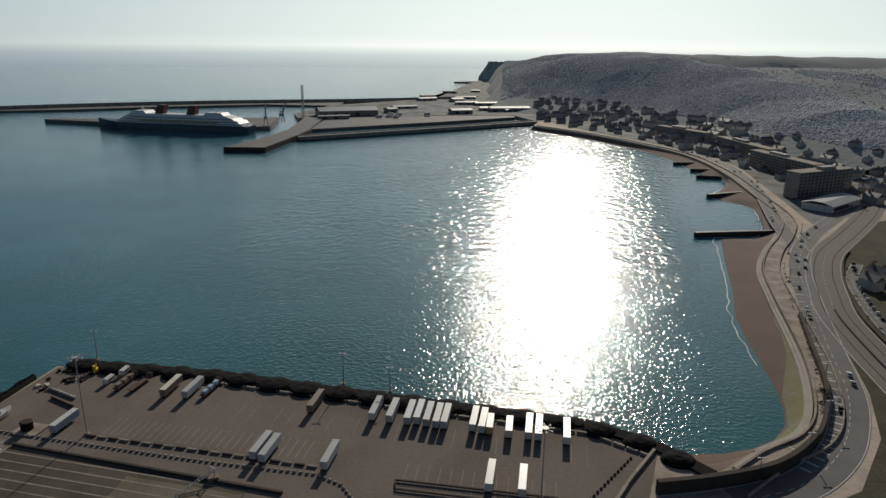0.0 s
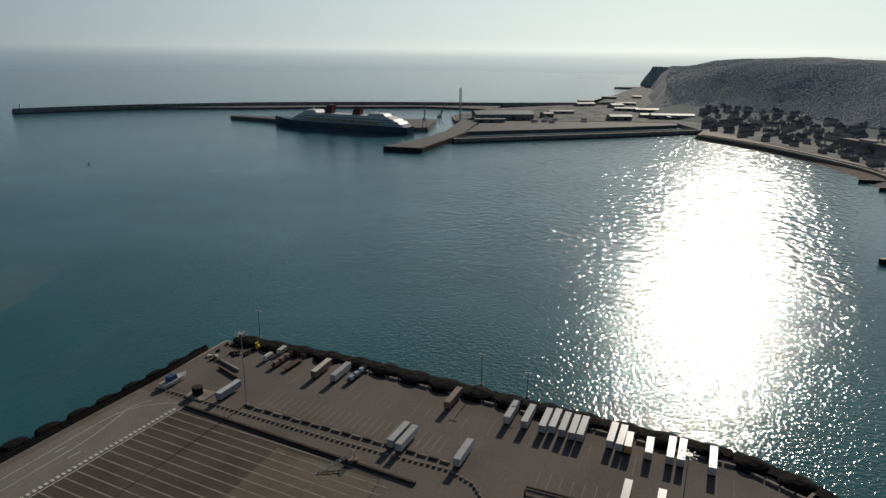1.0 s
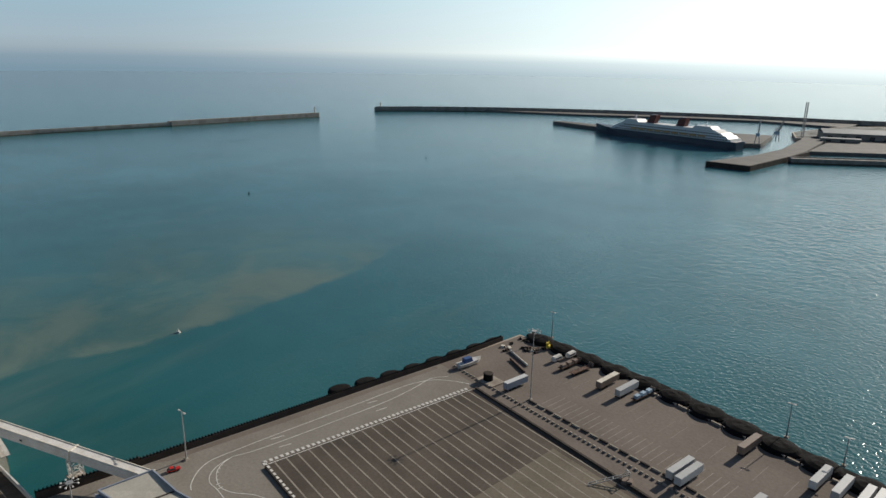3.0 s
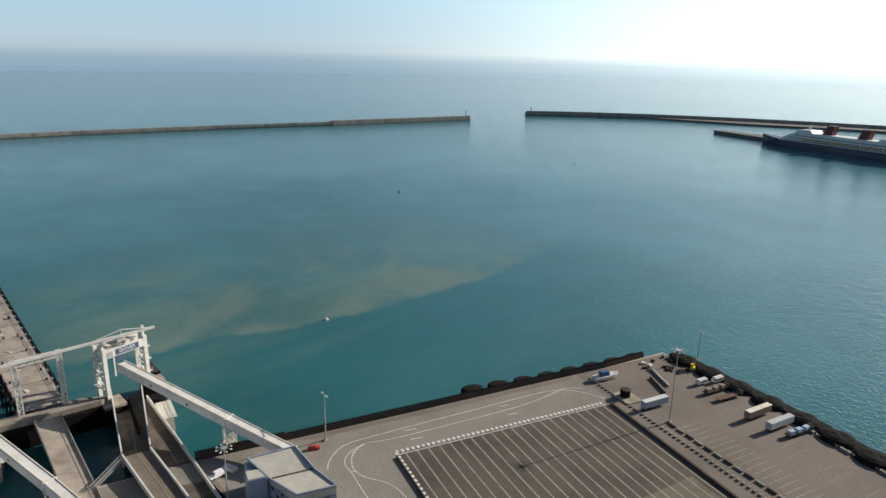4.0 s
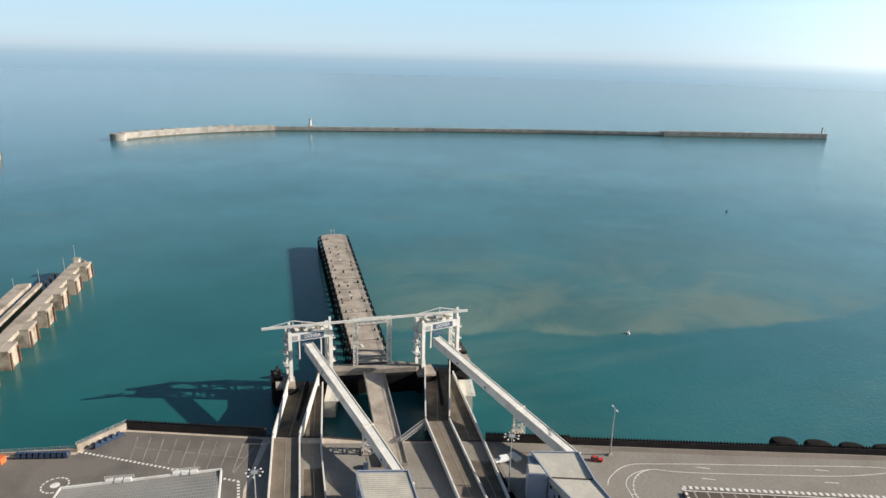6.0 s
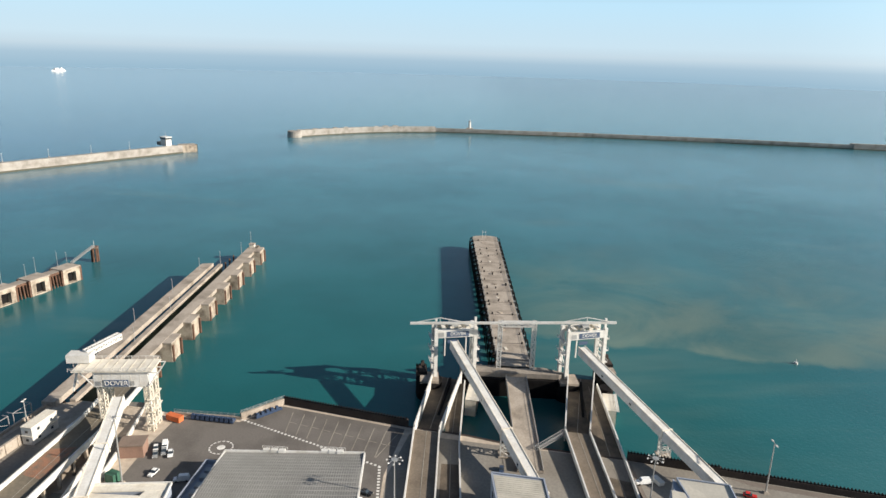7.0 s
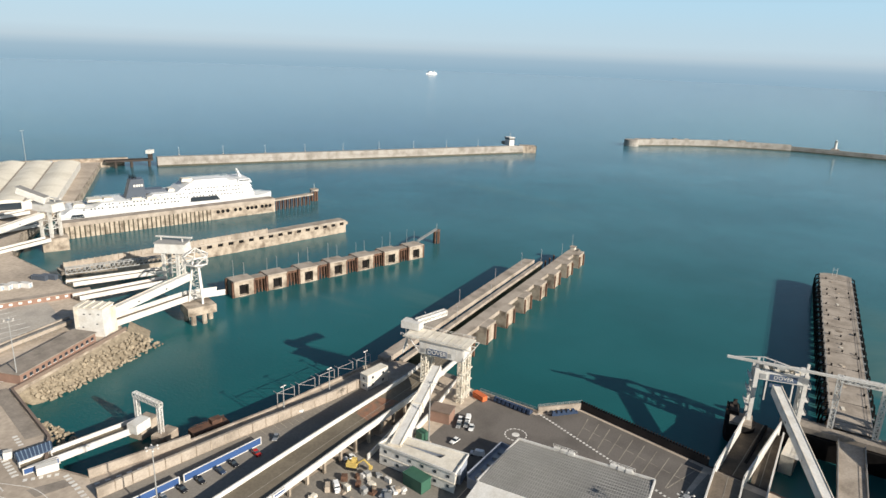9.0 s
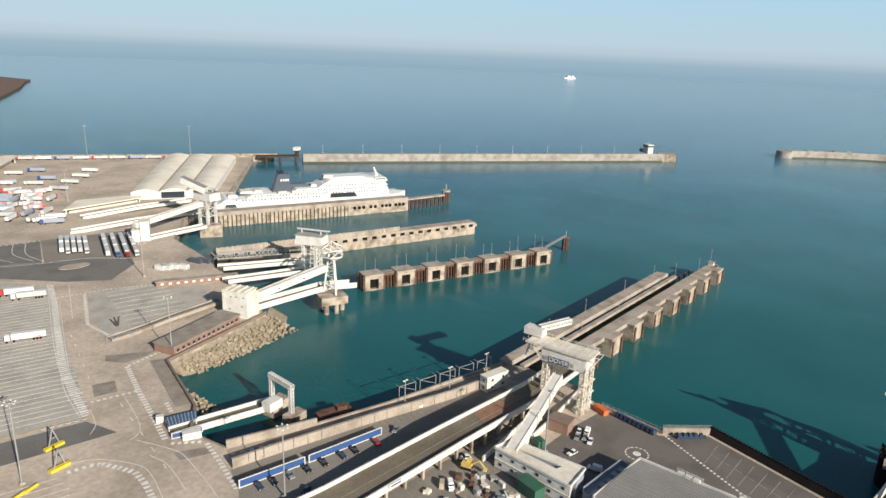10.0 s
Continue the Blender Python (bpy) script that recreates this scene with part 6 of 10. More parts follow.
bm = bmesh.new()
rail(bm, (-440, -150.2), (-446, -150.5), 6.8)
rail(bm, (-446, -150.5), (-446, -156), 6.8)
part("handrail", bm, M_STEEL, pd)
bm = bmesh.new()
tube(bm, (-445, -152, -4), (-445, -152, 6.8), 3.4, 3.4, 12)
part("end_dolphin", bm, M_QUAY, pd)
for x, y, h in ((-300, -165, 9), (-345, -166, 9), (-385, -167, 9), (-401, -160, 9), (-426, -155, 8), (-262, -163, 9), (-320, -156, 8), (-280, -155, 8), (-440, -153, 12)):
    ob = thing("lamp_post", "slim pale lamp post on the pier", "lamp post", pose(x, y, 6.8), "pier lamp posts")
    bm = bmesh.new()
    tube(bm, (0, 0, 0), (0, 0, h), 0.14, 0.09, 6)
    part("pole", bm, M_STEEL, ob)
    bm = bmesh.new()
    beam(bm, (0, 0, h), (0.9, 0, h + 0.1), 0.25, 0.15)
    part("lamp_head", bm, M_STEEL, ob)


# ---- the other finger piers ----
def portal_pier(name, a, b, w, z, n, label):
    """A pier of concrete portal blocks with a square recess, joined by low rusty bridge decks on slim piles."""
    ob = thing(name, label, "pier")
    ob["kind"] = "structure"
    A, B = Vector((*a, 0)), Vector((*b, 0))
    d = (B - A).normalized()
    s = Vector((-d.y, d.x, 0))
    if s.x < 0:
        s = -s
    rz = math.degrees(math.atan2(d.y, d.x))
    L = (B - A).length
    pitch = L / n
    bw = pitch * 0.56
    for k in range(n):
        c = B - d * (pitch * (n - 1 - k) + bw / 2)
        bm = bmesh.new()
        for o in (-bw * 0.37, bw * 0.37):
            q = c + d * o
            box(bm, (q.x, q.y, -4), (bw * 0.26, w + 1, z + 3.2), rz)
        box(bm, (c.x, c.y, z - 2.9), (bw - 0.02, w + 1.02, 2.1), rz)
        box(bm, (c.x, c.y, -4), (bw - 0.04, w + 0.96, 1.6), rz)
        blk = part("portal_block", bm, M_QUAY, ob, "stained concrete portal block")
        # black core gives the recess its shade by colour
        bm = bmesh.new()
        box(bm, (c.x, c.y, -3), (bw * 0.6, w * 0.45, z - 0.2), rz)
        part("recess_wall", bm, M_BLACK, blk, "back of the recess, black in place of shade")
        bm = bmesh.new()
        box(bm, (c.x, c.y, z - 0.8), (bw + 0.7, w + 1.7, 0.8), rz)
        part("cap", bm, M_QUAYTOP, blk)
        for o in (-bw * 0.5 - 0.9, bw * 0.5 + 0.5):
            for side in (1, -1):
                q = c + d * o + s * side * (w / 2 + 0.1)
                bm = bmesh.new()
                box(bm, (q.x, q.y, -4), (1.0, 1.3, z + 3.6), rz)
                part("fender_post", bm, M_RUST, blk, "rust-red steel fender post")
        if k < n - 1:
            g0, g1 = c + d * (bw / 2 + 0.5), c + d * (pitch - bw / 2 - 0.5)
            bm = bmesh.new()
            beam(bm, (*g0.xy, z - 1.1), (*g1.xy, z - 1.1), w * 0.72, 0.9)
            part("bridge_deck", bm, M_PATCH, ob)
            bm = bmesh.new()
            for side in (-1, 1):
                p, q = g0 + s * side * w * 0.38, g1 + s * side * w * 0.38
                beam(bm, (*p.xy, z - 1.5), (*q.xy, z - 1.5), 0.5, 1.3)
            part("edge_girder", bm, M_RUST, ob)
            bm = bmesh.new()
            for f in (0.12, 0.37, 0.63, 0.88):
                for side in (-1, 0, 1):
                    q = g0.lerp(g1, f) + s * side * w * 0.33
                    tube(bm, (*(q + s * side * 0.8).xy, -4), (*q.xy, z - 1.5), 0.46, 0.46, 8)
            part("pile_cluster", bm, M_RUST, ob, "dark rusty steel piles")
        for j, o in enumerate((-0.25, 0.3)):
            q = c + d * bw * o - s * w * 0.3
            lp = thing("lamp_post", "slim pale lamp post on the pier", "lamp post", pose(q.x, q.y, z), "pier lamp posts")
            bm = bmesh.new()
            hh = 8.0 if (k + j) % 3 else 10.5
            tube(bm, (0, 0, 0), (0, 0, hh), 0.13, 0.08, 6)
            part("pole", bm, M_STEEL, lp)
            bm = bmesh.new()
            beam(bm, (0, 0, hh), (0.7, 0, hh + 0.1), 0.22, 0.14)
            part("lamp_head", bm, M_STEEL, lp)
    return ob


portal_pier("finger_pier_six", (-246, -296.5), (-389.5, -249.8), 8.6, 7, 7, "concrete finger pier on portal blocks and rusty piles")
ob = thing("outlying_dolphin", "rusty pile dolphin joined by a thin footbridge", "dolphin")
for k in range(6):
    bm = bmesh.new()
    tube(bm, (-426.5 + 2.0 * math.cos(k), -257.5 + 2.0 * math.sin(k), -4), (-426.5 + 2.0 * math.cos(k), -257.5 + 2.0 * math.sin(k), 7.6), 0.62, 0.62, 8)
    part("pile", bm, M_RUST, ob)
bm = bmesh.new()
box(bm, (-426.5, -257.5, 6.6), (4.8, 4.8, 0.8), 20)
part("pile_cap", bm, M_BROWN, ob)
bm = bmesh.new()
lattice(bm, (-389.5, -251, 7.8), (-424.5, -257, 8.4), 1.2, 1.1, 2.0, 0.12)
beam(bm, (-389.5, -251, 7.3), (-424.5, -257, 7.9), 1.1, 0.12)
part("footbridge", bm, M_STEEL, ob)
bm = bmesh.new()
tube(bm, (-426.5, -257.5, 7), (-426.5, -257.5, 12), 0.15, 0.1, 6)
part("beacon", bm, M_WHITE, ob)

# solid pier with a row of square windows and a higher screen wall
pb = thing("windowed_pier", "buff concrete pier with a row of square openings", "pier")
pb["kind"] = "structure"
A, B = Vector((-212, -390, 0)), Vector((-409, -336, 0))
d = (B - A).normalized()
s = Vector((-d.y, d.x, 0))
rz = math.degrees(math.atan2(d.y, d.x))
bm = bmesh.new()
beam(bm, (*A.xy, -0.4), (*B.xy, -0.4), 9, 7.2)
part("base_wall", bm, M_QUAY, pb)
bm = bmesh.new()
beam(bm, (*A.xy, 6.2), (*B.xy, 6.2), 9, 1.6)
part("deck", bm, M_QUAYTOP, pb)
n = 26
L = (B - A).length
# black wall paints the shade seen through the square openings
bm = bmesh.new()
beam(bm, (*(A - s * 1.5).xy, 4.3), (*(B - s * 1.5).xy, 4.3), 5, 2.3)
part("inner_wall", bm, M_BLACK, pb, "wall behind the openings, black in place of shade")
for k in range(n + 1):
    c = A + d * (L * k / n)
    bm = bmesh.new()
    box(bm, (c.x, c.y, 3.15), (L / n * 0.52, 8.98, 2.3), rz)
    part("pillar", bm, M_QUAY, pb)
bm = bmesh.new()
P0, P1 = A - s * 3.6, A.lerp(B, 0.66) - s * 3.6
beam(bm, (*P0.xy, 8.6), (*P1.xy, 8.6), 0.5, 3.4)
part("screen_wall", bm, M_QUAYTOP, pb)
for k in range(40):
    c = P0.lerp(P1, k / 39)
    bm = bmesh.new()
    box(bm, (c.x, c.y, 6.9), (0.5, 0.9, 3.9), rz)
    part("screen_post", bm, M_QUAY, pb)

# ferry berth pier: tall slotted wall, then round holes
pa = thing("ferry_berth_pier", "tall slotted concrete pier beside the ferry", "pier")
pa["kind"] = "structure"
A, B = Vector((-262, -482, 0)), Vector((-424, -428, 0))
d = (B - A).normalized()
s = Vector((-d.y, d.x, 0))
rz = math.degrees(math.atan2(d.y, d.x))
L = (B - A).length
bm = bmesh.new()
beam(bm, (*A.xy, 7.6), (*B.xy, 7.6), 10, 3.2)
part("deck", bm, M_QUAYTOP, pa)
# core colour is dark to its full height, as shade in the slots
bm = bmesh.new()
beam(bm, (*A.xy, 1), (*B.xy, 1), 7.8, 10)
part("core_wall", bm, M_WEED, pa)
for k in range(34):
    c = A + d * (L * 0.68 * (k + 0.5) / 34)
    bm = bmesh.new()
    box(bm, (c.x, c.y, -4), (L * 0.68 / 34 * 0.7, 9.8, 10.2), rz)
    part("rib", bm, M_QUAY, pa)
bm = bmesh.new()
beam(bm, (*(A + d * L * 0.66).xy, 1.2), (*B.xy, 1.2), 9.7, 10)
part("end_wall", bm, M_QUAY, pa)
hs = [0.05, 0.13, 0.21, 0.34, 0.42, 0.55, 0.62, 0.69, 0.8, 0.87, 0.94]
for f in hs:
    c = A + d * L * (0.68 + 0.31 * f)
    for side in (1, -1):
        o = c + s * side * 4.8
        # black discs on the face stand for the shaded depth of holes
        bm = bmesh.new()
        tube(bm, (*o.xy, 3.4), (*(o + s * side * 0.35).xy, 3.4), 1.5, 1.5, 14)
        part("round_port", bm, M_BLACK, pa)
T0, T1 = B, Vector((-466, -420, 0))
bm = bmesh.new()
beam(bm, (*T0.xy, 6.6), (*T1.xy, 6.6), 6, 1.2)
part("trestle_deck", bm, M_QUAYTOP, pa)
for k in range(9):
    c = T0.lerp(T1, (k + 0.6) / 9.4)
    bm = bmesh.new()
    for o in (-2.4, 2.4):
        tube(bm, (*(c + s * o).xy, -4), (*(c + s * o).xy, 6.4), 0.6, 0.6, 8)
    part("pile_pair", bm, M_RUST, pa)
ob = thing("outlying_dolphin", "round pile dolphin off the ferry pier end", "dolphin")
bm = bmesh.new()
for k in range(7):
    tube(bm, (-478 + 2.8 * math.cos(k * 0.9), -427 + 2.8 * math.sin(k * 0.9), -4), (-478 + 2.8 * math.cos(k * 0.9), -427 + 2.8 * math.sin(k * 0.9), 7.4), 0.9, 0.9, 8)
part("pile_cluster", bm, M_RUST, ob)
bm = bmesh.new()
tube(bm, (-478, -427, 7), (-478, -427, 8.6), 4.2, 4.2, 12)
part("cap", bm, M_QUAYTOP, ob)
bm = bmesh.new()
tube(bm, (-478, -427, 8.6), (-478, -427, 14), 0.2, 0.12, 6)
part("beacon", bm, M_WHITE, ob)
bm = bmesh.new()
beam(bm, (-466, -420, 8), (-475, -425.5, 8), 1.2, 0.3)
part("footbridge", bm, M_STEEL, ob)
bm = bmesh.new()
box(bm, (-247, -459, -4), (16, 12, 10), -25)
structure("pavement_berth_plinth", bm, M_QUAY, "square concrete plinth at the ferry berth", "plinth")


# ---- ferry ----
def hull_sections(bm, stations, z):
    """Skins a hull from stations (x, half-breadth at keel, at deck, keel z, deck z)."""
    rows = []
    for x, hk, hd, zk, zd in stations:
        rows.append([bm.verts.new(p) for p in ((x, -hd, zd), (x, -(hk + hd) / 2 * 1.02, (zk + zd) / 2), (x, -hk, zk), (x, hk, zk), (x, (hk + hd) / 2 * 1.02, (zk + zd) / 2), (x, hd, zd))])
    for a, b in zip(rows[:-1], rows[1:]):
        for i in range(5):
            bm.faces.new((a[i], b[i], b[i + 1], a[i + 1]))
        bm.faces.new((a[5], b[5], b[0], a[0]))
    bm.faces.new(rows[0])
    bm.faces.new(rows[-1][::-1])
    bmesh.ops.recalc_face_normals(bm, faces=bm.faces)
    return bm


def deck_house(bm, x0, x1, hw, z0, z1, rake0=0.0, rake1=0.0):
    q = [(x0, -hw, z0), (x1, -hw, z0), (x1, hw, z0), (x0, hw, z0)]
    t = [(x0 + rake0, -hw, z1), (x1 - rake1, -hw, z1), (x1 - rake1, hw, z1), (x0 + rake0, hw, z1)]
    lo, hi = [bm.verts.new(p) for p in q], [bm.verts.new(p) for p in t]
    bm.faces.new(lo[::-1])
    bm.faces.new(hi)
    for i in range(4):
        j = (i + 1) % 4
        bm.faces.new((lo[i], lo[j], hi[j], hi[i]))
    return bm


fy = thing("ferry", "white car ferry with dark funnel moored at its berth", "ferry", pose(-371, -497, 0, 0, 0, 180 - 23.5))
bm = bmesh.new()
hull_sections(bm, [(-88, 11, 13.5, -5, 4.2), (-80, 12.5, 13.8, -5, 4.6), (0, 13.5, 14, -5, 5), (52, 12.5, 14, -5, 5), (70, 8, 12.6, -5, 5.2), (82, 3, 8, -5, 5.4), (91, 0.3, 1.4, -3, 5.6)], 0)
part("hull", bm, M_SHIPWHITE, fy)
DECKS = ((-84, 72, 13.4, 4.4, 8, 5, 3), (-62, 71, 13.4, 8, 11, 6, 3), (-22, 70, 13.2, 11, 14.5, 5, 3), (2, 69, 12.8, 14.5, 18, 5, 3), (8, 67, 12, 18, 21.5, 6, 3), (55, 68.5, 13.7, 18.4, 21.9, 1, 2))
for x0, x1, hw, z0, z1, r0, r1 in DECKS:
    bm = bmesh.new()
    deck_house(bm, x0, x1, hw, z0, z1, r0, r1)
    part("superstructure", bm, M_SHIPWHITE, fy)
for z, x0, x1 in ((6.9, -70, 8), (9.9, -54, 66), (13.1, -14, 64), (16.5, 10, 62)):
    k = int((x1 - x0) / 2.7)
    for side in (-1, 1):
        bm = bmesh.new()
        hw = 13.45 if z < 12 else 13.25 if z < 14 else 12.85
        for i in range(k):
            if (i * 7 + int(z)) % 9 in (3, 4):
                continue
            box(bm, (x0 + i * 2.7, side * hw, z - 0.55), (1.3, 0.2, 1.0))
        part("window_row", bm, M_GLASS, fy)
for side in (-1, 1):
    bm = bmesh.new()
    deck_house(bm, 13, 39, 0.12, 5.2, 9.2, 0.5, 3)
    bmesh.ops.translate(bm, verts=bm.verts, vec=(0, side * 13.5, 0))
    part("side_opening", bm, M_GLASS, fy, "long dark lifeboat opening")
    bm = bmesh.new()
    deck_house(bm, -80, -70, 0.12, 0.8, 3.6, 1, 1)
    bmesh.ops.translate(bm, verts=bm.verts, vec=(0, side * 13.95, 0))
    part("stern_port", bm, M_GLASS, fy)
for x in (-30, -18, -6):
    for side in (-1, 1):
        bm = bmesh.new()
        deck_house(bm, x - 4.5, x + 4.5, 1.6, 11.2, 13.2, 0.8, 0.8)
        bmesh.ops.translate(bm, verts=bm.verts, vec=(0, side * 13.0, 0))
        part("lifeboat", bm, M_CREAM, fy, "pale lifeboat")
bm = bmesh.new()
deck_house(bm, -37, -21, 5.5, 11, 27, 5, 1)
part("funnel", bm, M_HULLDARK, fy, "dark blue-grey funnel")
bm = bmesh.new()
deck_house(bm, -22, -2, 5, 14, 17.4, 0, 5)
part("engine_casing", bm, M_HULLDARK, fy, "dark casing behind the funnel")
fn = bmesh.new()
for side in (-1, 1):
    for k in range(4):
        box(fn, (-29.5 + k * 2.0, side * 5.55, 20.6), (1.4, 0.14, 2.0))
part("funnel_emblem", fn, M_LINE, fy, "white block emblem on the funnel")
bm = bmesh.new()
for x, y in ((-30, -2), (-28, 2), (-27, -1), (-31, 1.5)):
    tube(bm, (x, y, 26.5), (x - 0.6, y, 30), 0.5, 0.45, 8)
part("exhaust_pipes", bm, M_BLACK, fy)
bm = bmesh.new()
deck_house(bm, 16, 50, 8, 21.5, 23, 4, 6)
part("sun_deck_house", bm, M_SHIPWHITE, fy)
bm = bmesh.new()
tube(bm, (62, 0, 21.8), (59, 0, 29.5), 1.6, 0.7, 8)
beam(bm, (60.5, -5, 25.5), (60.5, 5, 25.5), 0.5)
beam(bm, (59.6, -4, 28), (59.6, 3, 28), 0.4)
part("radar_mast", bm, M_SHIPWHITE, fy)
bm = bmesh.new()
box(bm, (67.2, 0, 20.2), (0.9, 25.5, 1.1))
box(bm, (61.5, 0, 20.2), (9.5, 27.5, 1.0))
part("bridge_windows", bm, M_GLASS, fy)
bm = bmesh.new()
for z, x0, x1, hw in ((8, -82, -64, 13.2), (11, -58, -24, 13.2), (21.6, 14, 54, 11.8), (5.3, 74, 84, 7)):
    for side in (-1, 1):
        rail(bm, (x0, side * hw), (x1, side * hw), z, z, 1.1, 3)
part("deck_rail", bm, M_SHIPWHITE, fy)
for x, hw, l in ((-60, 6, 12), (-50, 4, 8), (-72, 5, 9), (14, 4, 10), (0, 5, 6)):
    bm = bmesh.new()
    deck_house(bm, x - l / 2, x + l / 2, hw, 8 if x < -64 else 11 if x < -10 else 14.5 if x < 5 else 21.5, 10 if x < -64 else 13 if x < -10 else 16.5 if x < 5 else 24.2, 1, 1)
    part("deck_unit", bm, M_CREAM, fy)

for z, x0, x1, hw in ((1.6, -84, 44, 14.05), (4.9, -80, 50, 14.0), (8.0, -74, 56, 13.9)):
    for side in (-1, 1):
        bm = bmesh.new()
        beam(bm, (x0, side * hw, z), (x1, side * (hw - 0.7), z), 0.3, 0.3)
        part("rubbing_strake", bm, M_STEEL, fy)
# ---- berth six: tripod tower, lift house, ramps and gangways ----
def lift_house(name, at, z_house, h, label):
    ob = thing(name, label, "lift tower", at, "berth lift towers")
    for x, y in ((-4, -4), (4, -4), (-4, 4), (4, 4)):
        bm = bmesh.new()
        lattice(bm, (x, y, 0), (x, y, z_house), 1.3, 1.3, 2.6, 0.25)
        part("leg", bm, M_WHITE, ob)
    bm = bmesh.new()
    for z in (z_house * 0.33, z_house * 0.66):
        for x0, y0, x1, y1 in ((-4, -4, 4, -4), (4, -4, 4, 4), (4, 4, -4, 4), (-4, 4, -4, -4)):
            beam(bm, (x0, y0, z), (x1, y1, z), 0.5)
            beam(bm, (x0, y0, z), (x1, y1, z + z_house * 0.33), 0.3)
    part("bracing", bm, M_WHITE, ob)
    bm = bmesh.new()
    deck_house(bm, -9, 9, 5.2, z_house, z_house + h, 1.0, 1.0)
    part("house", bm, M_WHITE, ob)
    bm = bmesh.new()
    box(bm, (0, 0, z_house + h), (18, 10.6, 0.4))
    part("roof", bm, M_ROOFRIB, ob)
    bm = bmesh.new()
    beam(bm, (-10, 2.0, z_house + h + 2.6), (12, -1.0, z_house + h + 3.2), 1.3, 0.7)
    beam(bm, (-7, 1.5, z_house + h), (-7, 1.5, z_house + h + 2.6), 0.6)
    beam(bm, (6, 0, z_house + h), (6, 0, z_house + h + 3), 0.6)
    part("winch_beam", bm, M_WHITE, ob)
    return ob


bm = bmesh.new()
box(bm, (-220, -279, 2.2), (15, 12, 4.4), -20)
for x, y in ((-225, -276), (-219, -273.5), (-214, -276), (-226, -282), (-216, -284)):
    tube(bm, (x, y, -4), (x, y, 2.4), 1.3, 1.3, 10)
structure("pavement_tower_plinth", bm, M_QUAY, "square concrete tower plinth on piles", "plinth")
tr = thing("tripod_tower", "white braced lift mast on a concrete plinth", "lift tower", pose(-222, -281, 6.4, 0, 0, -15))
LEGS = ((-4, -3), (4, -3), (0, 5))
for x, y in LEGS:
    bm = bmesh.new()
    beam(bm, (x, y, 0), (x * 0.35, y * 0.35, 23), 0.9)
    part("leg", bm, M_WHITE, tr)
bm = bmesh.new()
for z in (5, 10, 15, 20):
    f0, f1 = 1 - 0.65 * z / 23, 1 - 0.65 * (z - 5) / 23
    for i in range(3):
        a, b = LEGS[i], LEGS[(i + 1) % 3]
        beam(bm, (a[0] * f0, a[1] * f0, z), (b[0] * f0, b[1] * f0, z), 0.35)
        beam(bm, (a[0] * f1, a[1] * f1, z - 5), (b[0] * f0, b[1] * f0, z), 0.3)
part("bracing", bm, M_WHITE, tr)
bm = bmesh.new()
for a in range(6):
    t0, t1 = a * math.pi / 3, (a + 1) * math.pi / 3
    for z in (22, 26):
        beam(bm, (6.5 * math.cos(t0), 6.5 * math.sin(t0), z), (6.5 * math.cos(t1), 6.5 * math.sin(t1), z), 0.6)
    beam(bm, (6.5 * math.cos(t0), 6.5 * math.sin(t0), 22), (6.5 * math.cos(t1), 6.5 * math.sin(t1), 26), 0.45)
    beam(bm, (1.5 * math.cos(t0), 1.5 * math.sin(t0), 19), (6.5 * math.cos(t0), 6.5 * math.sin(t0), 22), 0.45)
    beam(bm, (0, 0, 30), (6.5 * math.cos(t0), 6.5 * math.sin(t0), 26), 0.45)
part("crown_frame", bm, M_WHITE, tr)
bm = bmesh.new()
tube(bm, (0, 0, 20.5), (0, 0, 21), 4.5, 4.5, 10)
part("platform", bm, M_STEEL, tr)
lift_house("lift_house", pose(-239, -322, 6, 0, 0, 120), 17, 5.5, "white lift house on lattice legs over the berth")
gangway("gangway", [(-176, -289.5, 10.8), (-221, -285.5, 18.5)], 4.0, 3.6, "white enclosed gangway rising to the tripod tower")
ramp("berth_six_ramp", [(-177, -293.5, 7.2), (-222, -292.5, 7.6), (-240, -288, 6)], [(-178, -286, 7.2), (-223, -285.5, 7.6), (-240, -281, 6)], "white-sided ferry ramp to berth six", 2.2)
ramp("berth_six_upper_ramp", [(-186, -336, 8), (-231, -321, 8.6)], [(-186, -329.5, 8), (-230, -314, 8.6)], "white-sided upper ferry ramp", 1.4)
ramp("berth_six_upper_ramp", [(-196, -359, 8), (-240, -337, 8.6)], [(-196, -352, 8), (-239, -330.5, 8.6)], "white-sided upper ferry ramp", 1.4)
ob = thing("truss_footbridge", "grey truss footbridge above the ramps", "footbridge")
bm = bmesh.new()
lattice(bm, (-203, -371, 10.5), (-250, -349, 10.5), 3.4, 3.2, 2.6, 0.25)
part("truss", bm, M_STEEL, ob)
bm = bmesh.new()
beam(bm, (-203, -371, 9.0), (-250, -349, 9.0), 3.2, 0.3)
part("deck", bm, M_LANE2, ob)
six = thing("gangway_terminal_six", "tall windowless white block by the rock revetment", "terminal building", pose(-169.2, -286.2, 6, 0, 0, 116))
bm = bmesh.new()
box(bm, (-1, 0, 0), (12, 9, 13.5))
part("wall", bm, M_WHITE, six)
bm = bmesh.new()
box(bm, (5.6, 3.0, 0), (1.2, 3.0, 12.6))
part("stair_shaft", bm, M_CREAM, six)
bm = bmesh.new()
box(bm, (-8.0, 0, 0), (1.8, 9.4, 14.2))
part("end_shaft", bm, M_CREAM, six)
bm = bmesh.new()
box(bm, (-0.6, 0, 13.5), (12, 9.6, 0.4))
for x in (-4, 0, 3.6):
    box(bm, (x, 0, 13.9), (0.6, 9, 0.5))
part("roof", bm, M_CREAM, six)
